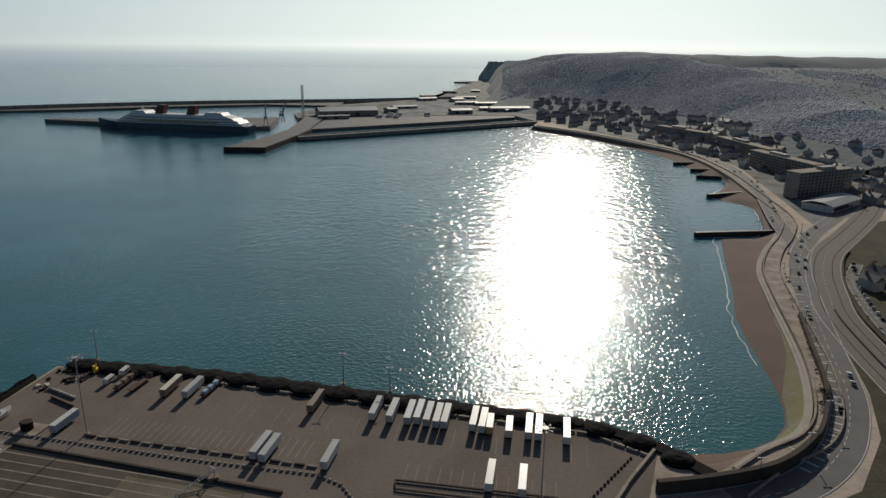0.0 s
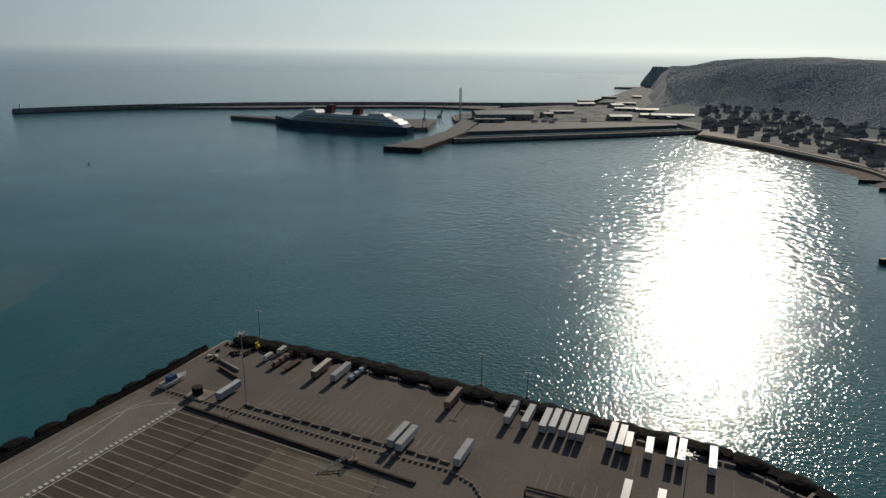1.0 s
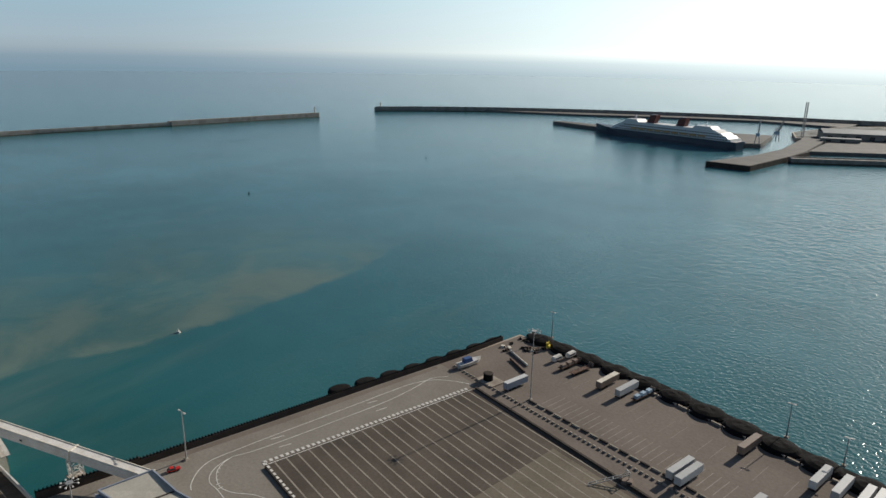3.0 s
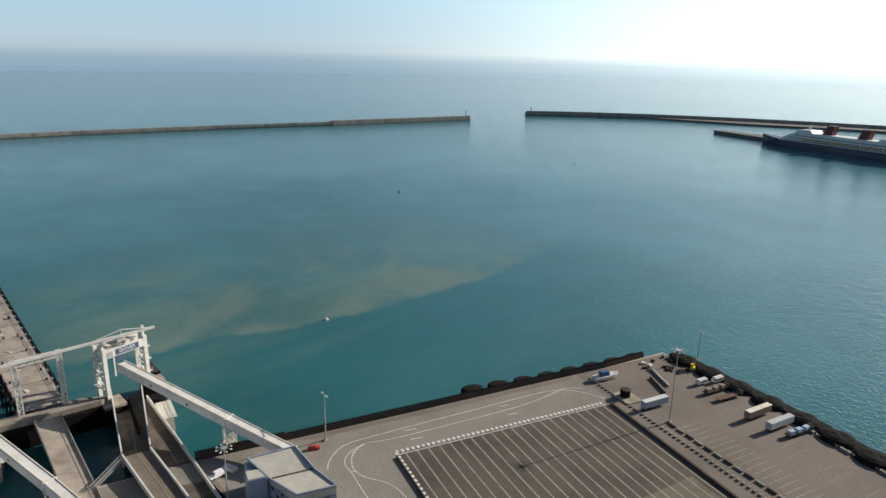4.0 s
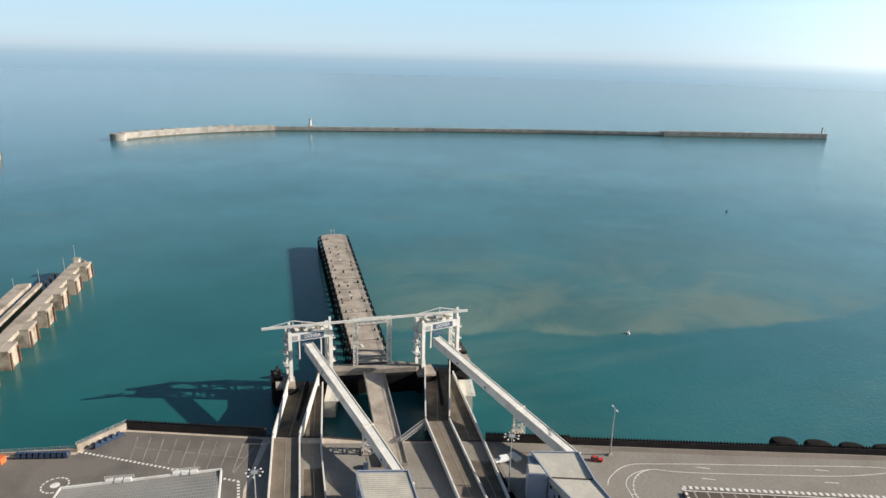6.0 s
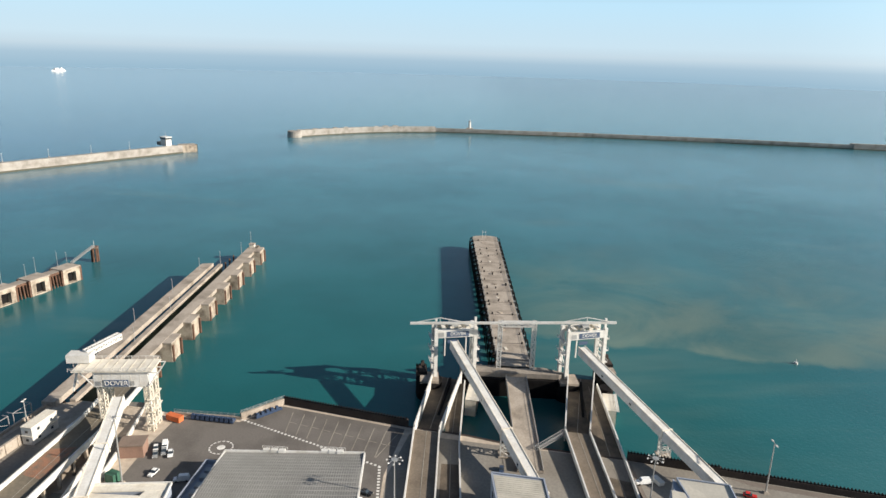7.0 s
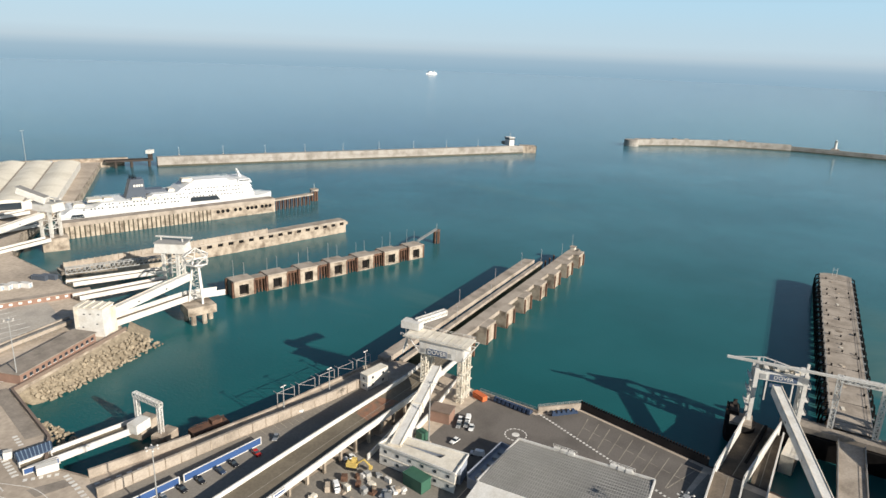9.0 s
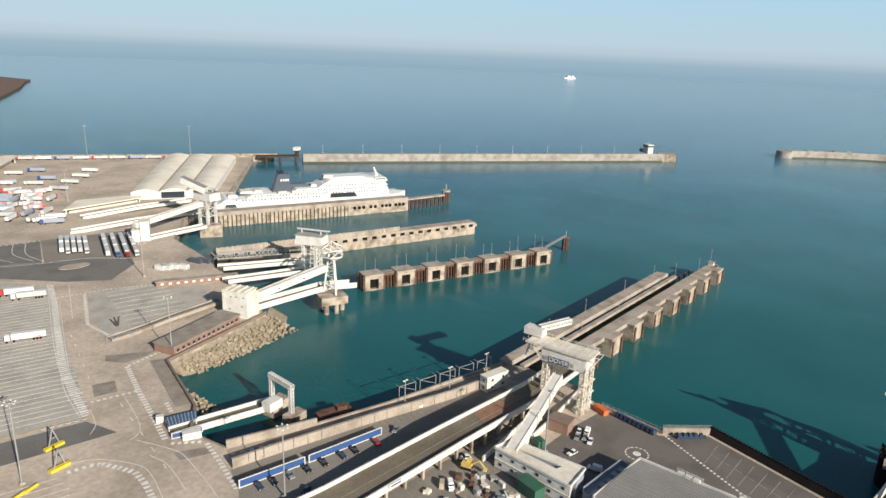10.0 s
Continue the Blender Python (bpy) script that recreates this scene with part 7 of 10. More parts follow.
for x, z in ((-4, 10.5), (-1, 10.8), (3, 10.8), (2, 6), (-5, 4)):
    bm = bmesh.new()
    box(bm, (x, -4.52, z), (0.9, 0.15, 0.5))
    part("vent", bm, M_GLASS, six)
bk = thing("brick_customs_block", "long low red brick block with dark flat roof", "brick building", pose(-140, -277, 6, 0, 0, 199))
bm = bmesh.new()
box(bm, (0, 0, 0), (43, 11.5, 4.2))
part("wall", bm, M_BRICK, bk)
bm = bmesh.new()
box(bm, (0, 0, 4.2), (44, 12.4, 0.4))
part("roof", bm, M_PATCH, bk)
for k in range(13):
    bm = bmesh.new()
    box(bm, (-19.2 + k * 3.2, -5.8, 1.5), (1.5, 0.2, 1.4))
    w = part("window", bm, M_GLASS, bk)
    bm = bmesh.new()
    box(bm, (-19.2 + k * 3.2, -5.86, 1.3), (1.9, 0.2, 0.2))
    part("sill", bm, M_WHITE, w)

ramp("access_incline", [(-108, -303, 6.3), (-122.6, -302.6, 7.4), (-138, -304.6, 8.2), (-168, -309, 8.4)], [(-108.4, -297.6, 6.3), (-122.8, -297.6, 7.4), (-137, -299.6, 8.2), (-167, -304, 8.4)], "brown access incline with pale parapets above the brick block", 0.7, lane=False, material=M_ROAD, wallmat=M_QUAYTOP, railing=True)

# ---- berth five ----
l5 = lift_house("lift_house", pose(-247, -462, 6, 0, 0, 105), 18.5, 6, "tall white lift house on lattice legs at the ferry stern")
bm = bmesh.new()
beam(bm, (3.0, -3.0, 26.0), (-15.0, -8.5, 33.0), 6.4, 4.6)
bmesh.ops.bevel(bm, geom=list(bm.edges), offset=0.3, segments=1, affect="EDGES")
lh5 = part("loading_house", bm, M_WHITE, l5, "long white loading house aloft")
bm = bmesh.new()
beam(bm, (3.0, -3.0, 28.5), (-15.0, -8.5, 35.5), 5.9, 0.25)
part("roof", bm, M_ROOFGREY, lh5, "grey sheet roof")
gangway("gangway", [(-186, -449, 15), (-243, -464, 19.5)], 4.2, 3.6, "white enclosed gangway to the ferry berth")
ramp("berth_five_ramp", [(-160, -493, 6.4), (-205, -488, 8.6), (-255, -487, 8.5)], [(-163, -500.5, 6.4), (-206, -496, 8.6), (-255, -495, 8.5)], "long white-sided ramp to the ferry", 1.4)
ramp("berth_five_upper_ramp", [(-182, -530, 6.4), (-225, -528, 8.6), (-268, -528, 8.6)], [(-183, -538, 6.4), (-226, -536, 8.6), (-268, -536, 8.6)], "long white-sided upper ramp to the ferry", 1.4)
ramp("berth_five_lower_ramp", [(-192, -452, 6.4), (-240, -458, 6.4)], [(-190, -445, 6.4), (-240, -451, 6.4)], "white-sided lower ramp at the ferry berth", 1.4)
five = thing("gangway_terminal_five", "tall stepped white gangway terminal beside the berth", "terminal building", pose(-190.5, -449, 6, 0, 0, 62))
for nm, cx, cy, l, w, h in (("tower", 0, 2.5, 9, 6.0, 13.5), ("stair_shaft", -4.5, -2.6, 4, 5, 11.5), ("lower_block", 2.0, -3.2, 8, 5, 8.0)):
    bm = bmesh.new()
    box(bm, (cx, cy, 0), (l, w, h))
    bmesh.ops.bevel(bm, geom=list(bm.edges), offset=0.15, segments=1, affect="EDGES")
    blk = part(nm, bm, M_WHITE, five)
    bm = bmesh.new()
    box(bm, (cx, cy, h), (l + 0.5, w + 0.5, 0.35))
    part("roof", bm, M_CREAM, blk)
    for k in range(2):
        bm = bmesh.new()
        box(bm, (cx - l * 0.2 + k * l * 0.4, cy - w / 2 - 0.04, h * 0.62), (0.9, 0.12, 1.1))
        part("window", bm, M_GLASS, blk)
sh = thing("transit_shed", "triple-barrel transit shed with weathered tan roofs", "warehouse")
F0, F1, K0, K1 = Vector((-236, -571, 0)), Vector((-296, -541, 0)), Vector((-352, -741, 0)), Vector((-408, -690, 0))
bm = bmesh.new()
prism(bm, [tuple(v.xy) for v in (F0, F1, K1, K0)], 6, 12.4)
part("wall", bm, M_WHITE, sh, "white shed walls")
for k in range(3):
    bm = bmesh.new()
    rowsv = []
    for j in range(9):
        f = (k + j / 8) / 3
        z = 12.5 + 2.4 * math.sin(math.pi * j / 8)
        a, b = F0.lerp(F1, f), K0.lerp(K1, f)
        rowsv.append((bm.verts.new((a.x, a.y, z)), bm.verts.new((b.x, b.y, z))))
    for (a0, b0), (a1, b1) in zip(rowsv[:-1], rowsv[1:]):
        bm.faces.new((a0, a1, b1, b0))
    bm.faces.new([r[0] for r in rowsv])
    bm.faces.new([r[1] for r in rowsv][::-1])
    part("barrel_roof", bm, M_ROOFTAN, sh)
bm = bmesh.new()
for k in (1, 2):
    a, b = F0.lerp(F1, k / 3), K0.lerp(K1, k / 3)
    beam(bm, (*a.xy, 12.7), (*b.xy, 12.7), 1.6, 0.4)
part("valley_gutter", bm, M_QUAYTOP, sh)
bm = bmesh.new()
a, b = F0.lerp(F1, 0.36), F0.lerp(F1, 0.64)
beam(bm, (*a.xy, 9.4), (*b.xy, 9.4), 0.6, 5.4)
part("shed_door", bm, M_GLASS, sh, "dark open shed door")
for poly, z, nm in (([(-176, -552), (-240, -560), (-246, -572), (-196, -580)], 9, "long low canopy with pale green roof"), ([(-172, -728), (-222, -815), (-150, -850), (-120, -760)], 12, "large freight shed with pale roof")):
    ob = thing("freight_canopy", nm, "canopy")
    bm = bmesh.new()
    prism(bm, poly, z, z + 0.8)
    part("roof", bm, M_ROOFTAN, ob)
    bm = bmesh.new()
    c = Vector((sum(p[0] for p in poly) / 4, sum(p[1] for p in poly) / 4, 0))
    for p in poly:
        q = Vector((*p, 0)).lerp(c, 0.06)
        box(bm, (q.x, q.y, 6), (0.8, 0.8, z - 6))
    prism(bm, [tuple((Vector((*p, 0)).lerp(c, 0.12)).xy) for p in poly], 6, z - 1.5)
    part("frame", bm, M_CREAM, ob)

# ---- plaza markings ----
bm = bmesh.new()
slab(bm, [(-60, -452), (-107.6, -446), (-124.6, -437.5), (-147.4, -431), (-167.8, -413.2), (-164.4, -401.2), (-145.7, -384.5), (-141.9, -380.7), (-121.9, -394), (-99, -421), (-60, -438)], 6.04)
structure("pavement_dark_junction", bm, M_ROAD, "smooth dark tarmac junction", "paving")
bm = bmesh.new()
slab(bm, [(-60, -500), (-117, -491.8), (-139.2, -488.4), (-124.6, -438.4), (-107.7, -446.4), (-60, -452.4)], 6.04)
structure("pavement_dark_lanes", bm, M_ROAD, "grey marked tarmac lanes beside the junction", "paving")
bm = bmesh.new()
slab(bm, [(-139.7, -488.6), (-196, -478), (-176, -420), (-168.4, -413.6), (-149, -430.6), (-125.3, -437.2)], 6.05)
structure("pavement_trailer_stand", bm, M_ROADPALE, "pale olive concrete trailer stand", "paving")
bm = bmesh.new()
for ln in ([(-112, -490), (-106, -470), (-112, -448)], [(-124, -490), (-117, -466), (-122, -444)], [(-131, -489), (-123, -462), (-126, -440)], [(-103, -445), (-125, -436), (-148, -429.6), (-166, -413.6)]):
    strip(bm, [p.xy for p in smooth_line(ln, 5)], 0.4, 6.09)
dashes(bm, [(-100, -493), (-139, -487.6)], 0.9, 6.09, 1.8, 1.4)
structure("trim_junction_lines", bm, M_LINE, "white guide lines across the dark lanes", "road marking")
bm = bmesh.new()
slab(bm, [(-60, -425), (-97, -419), (-113, -389), (-75.5, -238), (-30, -247)], 6.03)
structure("pavement_lorry_lanes", bm, M_LANEGREY, "grey ribbed waiting lanes for lorries", "paving")
bm = bmesh.new()
slab(bm, [(-74, -236), (-30, -245), (-28, -230), (-44, -227), (-79, -221.5)], 6.05)
structure("pavement_dark_strip", bm, M_ROAD, "dark tarmac crossing strip", "paving")
bm = bmesh.new()
slab(bm, [(-124, -368), (-180, -355), (-167, -313), (-107, -301), (-111, -329)], 6.04)
structure("pavement_waiting_area", bm, M_LANEGREY, "grey worn waiting area", "paving")
bm = bmesh.new()
for q in ([(-100.5, -285.4), (-118.3, -275.1), (-109.7, -272.8), (-103, -273), (-98.3, -279.9)], [(-112, -268), (-117, -266), (-107.5, -222), (-101.5, -224)], [(-86.9, -196.3), (-96.1, -191.9), (-96.2, -187.1), (-86.6, -190.6)], [(-60, -176), (-76, -172), (-72, -160), (-58, -164)], [(-86, -262), (-94, -260), (-91, -250), (-83, -252)]):
    slab(bm, q, 6.05)
structure("pavement_repairs", bm, M_PATCH, "darker repaired patches in the concrete", "paving")
bm = bmesh.new()
for k in range(38):
    f = k / 37
    a = Vector((-78, -243, 0)).lerp(Vector((-109, -385, 0)), f)
    strip(bm, [(a.x, a.y), (a.x + 34, a.y - 8)], 0.3, 6.08)
for k in range(9):
    a = Vector((-118, -312, 0)).lerp(Vector((-127, -362, 0)), k / 8)
    strip(bm, [(a.x - 4, a.y), (a.x - 34, a.y + 6)], 0.3, 6.08)
for k in range(16):
    a = Vector((-55, -208, 0)).lerp(Vector((-60, -150, 0)), k / 15)
    strip(bm, [(a.x, a.y), (a.x + 30, a.y - 6)], 0.3, 6.08)
structure("trim_lane_lines", bm, M_LINE, "thin worn lane lines", "road marking")
bm = bmesh.new()
MAIN = [(-114, -393), (-112.3, -386.4), (-105.5, -360.6), (-94.8, -325.2), (-86.1, -295.3), (-81.2, -276.1), (-78.4, -259.5), (-75.5, -240)]
dashes(bm, [tuple(p.xy) for p in smooth_line(MAIN, 1)], 2.9, 6.1, 0.95, 0.95)
dashes(bm, [(-75, -238), (-60, -241)], 1.3, 6.1, 1.4, 1.2)
for ln, w in (([(-109.9, -371.1), (-133.4, -367.3), (-176, -350)], 1.0), ([(-122.4, -367.4), (-108.1, -325), (-110.3, -303.4)], 1.6), ([(-103.3, -269.1), (-119.1, -273)], 1.4), ([(-102.6, -268.5), (-96.4, -242.2), (-91.8, -219.7), (-88.4, -204.2)], 2.0), ([(-80.3, -248.7), (-97.4, -245.2)], 1.2), ([(-88.9, -201.8), (-97.3, -195.5)], 1.4), ([(-97.7, -193.6), (-95.6, -182.4), (-91.7, -164.5)], 1.7), ([(-58, -209), (-64.6, -207.8), (-67.5, -206.1), (-70.6, -200.5), (-73.3, -194.3), (-73, -187.1), (-71.6, -178.8), (-66, -150)], 2.0), ([(-100.6, -229.1), (-98.6, -220.5)], 1.6)):
    dashes(bm, ln, w, 6.1, 1.15, 1.05)
structure("trim_block_kerbs", bm, M_LINE, "white block kerbs and stop lines", "kerb")
bm = bmesh.new()
for ln in ([(-113.4, -395.5), (-103.6, -362.4), (-92.9, -326.9), (-84.6, -296.6), (-79.9, -277.4), (-76.2, -261.7), (-73.5, -240)], [(-109.1, -364.5), (-92, -307.9), (-83.2, -276.5), (-80.2, -257.8)], [(-91.1, -244.3), (-89.1, -231.5), (-86.3, -219.8), (-83.2, -215.1), (-79.8, -213.5)], [(-81.7, -211.7), (-86.2, -201.7), (-88.6, -194.6), (-88.1, -184.7), (-85.5, -164.9), (-80, -140)], [(-80.8, -200), (-82.4, -192.5), (-81.9, -185.1), (-80.3, -174.6)], [(-58, -214), (-65.9, -211), (-70.9, -205.7), (-75.8, -197.1), (-76.4, -190.5), (-73.7, -176.6), (-66, -148)], [(-78.1, -243.1), (-75.7, -231.8), (-71.7, -226.4)]):
    strip(bm, [p.xy for p in smooth_line(ln, 6)], 0.22, 6.09)
strip(bm, [(-121.9, -387.9), (-105.5, -336.9)], 0.3, 6.09)
for ln in ([(-98, -318), (-86, -262)], [(-88, -240), (-80, -180)]):
    dashes(bm, ln, 0.35, 6.09, 3.0, 9)
structure("trim_road_guides", bm, M_LINE, "thin white guide lines curving through the plaza", "road marking")
bm = bmesh.new()
strip(bm, [(-40, -246), (-77, -238)], 0.5, 6.1)
strip(bm, [(-36, -222), (-44, -222)], 0.5, 6.1)
structure("trim_yellow_line", bm, M_YLINE, "worn yellow stop line", "road marking")
ob = thing("oval_island", "pale oval traffic island on dark tarmac", "traffic island")
bm = bmesh.new()
prism(bm, [(-136 + 9 * math.cos(a * 0.3927), -419 + 5 * math.sin(a * 0.3927)) for a in range(16)], 6, 6.3)
part("island", bm, M_QUAYTOP, ob)

# ---- rock revetment ----
def rock_mesh(seed):
    r = random.Random(seed)
    b = bmesh.new()
    bmesh.ops.create_icosphere(b, subdivisions=1, radius=1.0)
    for v in b.verts:
        v.co *= r.uniform(0.72, 1.1)
        v.co.z *= 0.75
    me = bpy.data.meshes.new("rock")
    b.to_mesh(me)
    b.free()
    me.materials.append(M_ROCK)
    return me


ROCKS = [rock_mesh(k) for k in range(8)]
rv = thing("rock_revetment", "sloping bank of large buff armour rocks", "rock bank")
rv["kind"] = "structure"
bm = bmesh.new()
ribbon_deck(bm, [(-117, -262, 5.6), (-178, -279, 5.6), (-186, -288, 5.6)], [(-128.5, -258, -4.5), (-183, -269, -4.5), (-198, -287, -4.5)], 3)
part("bank", bm, M_ROCK, rv)
rnd = random.Random(21)
for k in range(290):
    f, g = rnd.random(), rnd.uniform(0.18, 1)
    a = Vector((-118, -261.5, 5.8)).lerp(Vector((-180, -279, 5.8)), f)
    b = Vector((-128.5, -257, -3.4)).lerp(Vector((-190, -268.5, -3.4)), f)
    c = a.lerp(b, g)
    o = new("rock", ROCKS[k % 8])
    o.parent = rv
    o.matrix_basis = Matrix.LocRotScale(c, Euler((rnd.uniform(0, 6), rnd.uniform(0, 6), rnd.uniform(0, 6))), Vector((rnd.uniform(0.7, 1.35), rnd.uniform(0.7, 1.3), rnd.uniform(0.7, 1.1))))
rv2 = thing("rock_bank_corner", "small heap of buff armour rocks at the quay corner", "rock bank")
for k in range(80):
    f, g = rnd.random(), rnd.random()
    c = Vector((-111.5, -238, 4.8)).lerp(Vector((-105, -210, 4.8)), f).lerp(Vector((-121, -228, -3.4)).lerp(Vector((-118, -214, -3.4)), f), g * 0.95)
    o = new("rock", ROCKS[k % 8])
    o.parent = rv2
    o.matrix_basis = Matrix.LocRotScale(c, Euler((rnd.uniform(0, 6), rnd.uniform(0, 6), rnd.uniform(0, 6))), Vector((rnd.uniform(0.7, 1.35), rnd.uniform(0.7, 1.3), rnd.uniform(0.7, 1.1))))

# ---- small linkspan in the inner basin ----
ramp("small_linkspan", [(-92, -205, 6.4), (-131, -198.5, 5.6)], [(-92, -210.5, 6.4), (-131, -204.5, 5.6)], "narrow linkspan bridge with white sides", 1.5, material=M_LANE2)
ob = thing("linkspan_gantry", "small white lattice gantry over the linkspan end", "gantry")
for y in (-207, -194):
    bm = bmesh.new()
    lattice(bm, (-133, y, 3), (-133, y, 14), 1.3, 1.3, 2.0, 0.2)
    part("leg", bm, M_WHITE, ob)
bm = bmesh.new()
lattice(bm, (-133, -208, 14.6), (-133, -193, 14.6), 1.6, 1.6, 2.0, 0.2)
part("crossbeam", bm, M_WHITE, ob)
bm = bmesh.new()
box(bm, (-135, -207, -4), (9, 6, 7.4), 10)
box(bm, (-134, -193.5, -4), (8, 5, 7.4), 10)
part("footing", bm, M_QUAY, ob)
bm = bmesh.new()
box(bm, (-127.5, -198.5, 5.8), (6.5, 4.4, 3.6), 10)
part("control_cabin", bm, M_WHITE, ob)
ob = thing("rusty_pontoon", "rusty red steel pontoon beside the quay", "pontoon")
bm = bmesh.new()
box(bm, (-146, -184, -1), (14, 5, 4.2), -14)
box(bm, (-149, -184, 3.2), (4, 3, 1.6), -14)
part("hull", bm, M_RUST, ob)
bm = bmesh.new()
rail(bm, (-140, -187), (-153, -184), 3.2)
part("rail", bm, M_RUST, ob)
ob = thing("blue_canopy", "ribbed blue canopy over the linkspan gate", "canopy")
bm = bmesh.new()
prism(bm, [(-93.3, -214.5), (-103.9, -211.9), (-101.4, -206.6), (-91.4, -208.5)], 8.5, 8.8)
part("roof", bm, M_SLATEBLUE, ob)
for k in range(9):
    bm = bmesh.new()
    f = (k + 0.5) / 9
    a, b = Vector((-93.3, -214.5, 8.85)).lerp(Vector((-103.9, -211.9, 8.85)), f), Vector((-91.4, -208.5, 8.85)).lerp(Vector((-101.4, -206.6, 8.85)), f)
    beam(bm, a, b, 0.25, 0.14)
    part("roof_rib", bm, M_BLUEGREY, ob)
for x, y in ((-93.2, -214), (-103.2, -211.5), (-101, -207), (-91.8, -209)):
    bm = bmesh.new()
    box(bm, (x, y, 6), (0.3, 0.3, 2.5))
    part("post", bm, M_WHITE, ob)
wc = thing("white_container", "white container standing against the blue panel fence", "container", pose(-95.8, -200.2, 6.05, 0, 0, 159))
bm = bmesh.new()
box(bm, (0, 0, 0), (6.2, 2.4, 2.6))
part("box", bm, M_WHITE, wc)
bm = bmesh.new()
box(bm, (-3.12, 0, 0.15), (0.1, 2.1, 2.3))
part("door", bm, M_CREAM, wc)
wb = thing("white_booth", "small white booth at the linkspan gate", "booth", pose(-92.8, -217.8, 6.05, 0, 0, 150))
bm = bmesh.new()
box(bm, (0, 0, 0), (2.6, 2, 2.5))
part("wall", bm, M_WHITE, wb)
bf = thing("blue_panel_fence", "low blue panel fence with white frame by the linkspan", "fence")
bm = bmesh.new()
beam(bm, (-90.6, -204.4, 7.1), (-100.2, -201.4, 7.1), 0.2, 2.0)
part("panel", bm, M_BLUE, bf)
bm = bmesh.new()
beam(bm, (-90.5, -204.3, 8.2), (-100.3, -201.3, 8.2), 0.4, 0.25)
beam(bm, (-90.5, -204.3, 6.15), (-100.3, -201.3, 6.15), 0.4, 0.25)
beam(bm, (-90.5, -204.3, 6), (-90.5, -204.3, 8.3), 0.3)
beam(bm, (-100.3, -201.3, 6), (-100.3, -201.3, 8.3), 0.3)
part("frame", bm, M_WHITE, bf)


# ---- lorry park: edge cells, lanes, barriers ----
def along(pts, step, start=0.0):
    P = [Vector((p[0], p[1], 0)) for p in pts]
    out, carry = [], start
    for a, b in zip(P[:-1], P[1:]):
        L = (b - a).length
        d = (b - a) / L
        while carry <= L:
            out.append((a + d * carry, d))
            carry += step
        carry -= L
    return out


cells = thing("sheet_pile_cells", "row of black tarred sheet-pile cells edging the quay", "quay edge")
cells["kind"] = "structure"
rnd = random.Random(4)
for i, (c, d) in enumerate(along([(-158, 264.5), (-93, 254.5), (-26, 237.5), (54, 218.5), (75, 205.5), (88, 190)], 14.6, 4)):
    bm = bmesh.new()
    R = (8.1 if c.x < 40 else 6.6) + rnd.uniform(-0.4, 0.4)
    prof = ((R * 0.985, -4.0), (R, 3.0), (R * 0.985, 5.2), (R * 0.92, 6.6), (R * 0.76, 7.6), (R * 0.5, 8.2), (R * 0.2, 8.4))
    rz = math.atan2(d.y, d.x)
    rings = []
    for r, z in prof:
        rings.append([bm.verts.new((c.x + r * (1.0 if z < 8 else 0.98) * math.cos(a) * 0.95, c.y + r * math.sin(a) * 0.8, z + 0.12 * math.sin(3 * a + i))) for a in [2 * math.pi * k / 28 for k in range(28)]])
    for a, b in zip(rings[:-1], rings[1:]):
        for k in range(28):
            q = (k + 1) % 28
            bm.faces.new((a[k], a[q], b[q], b[k]))
    bm.faces.new(rings[-1])
    part("cell", bm, M_BLACK, cells)
for i, (c, d) in enumerate(along([(-190, 165), (-181, 195), (-173.5, 230), (-167.5, 258)], 12.2, 2)):
    bm = bmesh.new()
    o = c + Vector((-d.y, d.x, 0)) * 3.0
    rings = []
    for r, z in ((4.0, -4), (4.1, 4.7), (3.9, 5.4), (3.2, 5.8), (1.5, 6.0)):
        rings.append([bm.verts.new((o.x + d.x * r * 1.25 * math.cos(a) - d.y * r * 0.86 * math.sin(a), o.y + d.y * r * 1.25 * math.cos(a) + d.x * r * 0.86 * math.sin(a), z)) for a in [2 * math.pi * k / 20 for k in range(20)]])
    for a, b in zip(rings[:-1], rings[1:]):
        for k in range(20):
            q = (k + 1) % 20
            bm.faces.new((a[k], a[q], b[q], b[k]))
    bm.faces.new(rings[-1])
    part("cell", bm, M_BLACK, cells)
bm = bmesh.new()
wall_along(bm, [(-162, 267.0), (-93, 256.5), (-26, 239.5), (54, 220.5), (76, 206.5), (90, 189)], 5.5, -4, 6.9)
part("infill_wall", bm, M_BLACK, cells)
bm = bmesh.new()
dashes(bm, [(-93, 249.5), (-26, 232.8), (54, 213.5), (72, 200)], 0.8, 6.9, 4.2, 0.7, 0.9)
structure("trim_quay_blocks", bm, M_QUAYTOP, "low concrete kerb blocks along the quay edge", "kerb")

# waiting lanes
U, V = Vector((0.974, -0.225, 0)), Vector((0.223, 0.975, 0))
T0 = Vector((-170, 114.5, 0))
bm = bmesh.new()
LQ = [T0, T0 + V * 90, T0 + V * 90 + U * 92, T0 + U * 110]
slab(bm, [tuple(p.xy) for p in LQ], 6.06)
structure("pavement_waiting_lanes", bm, M_LANE, "dark brown waiting lanes of the lorry park", "paving")
bm = bmesh.new()
LP = [T0 + V * 86 + U * 51, T0 + V * 86 + U * 92, T0 + U * 110, T0 + U * 60]
slab(bm, [tuple(p.xy) for p in LP], 6.075)
structure("pavement_waiting_lanes_worn", bm, M_LANE2, "lighter olive worn part of the lanes", "paving")
bm = bmesh.new()
for k in range(21):
    a = T0 + V * (3 + k * 4.25) + U * 1.0
    strip(bm, [tuple(a.xy), tuple((a + U * 96).xy)], 0.55, 6.1)
tagged(structure("trim_lane_dividers", bm, M_DIVIDER, "worn pale lane divider lines", "road marking"))
bm = bmesh.new()
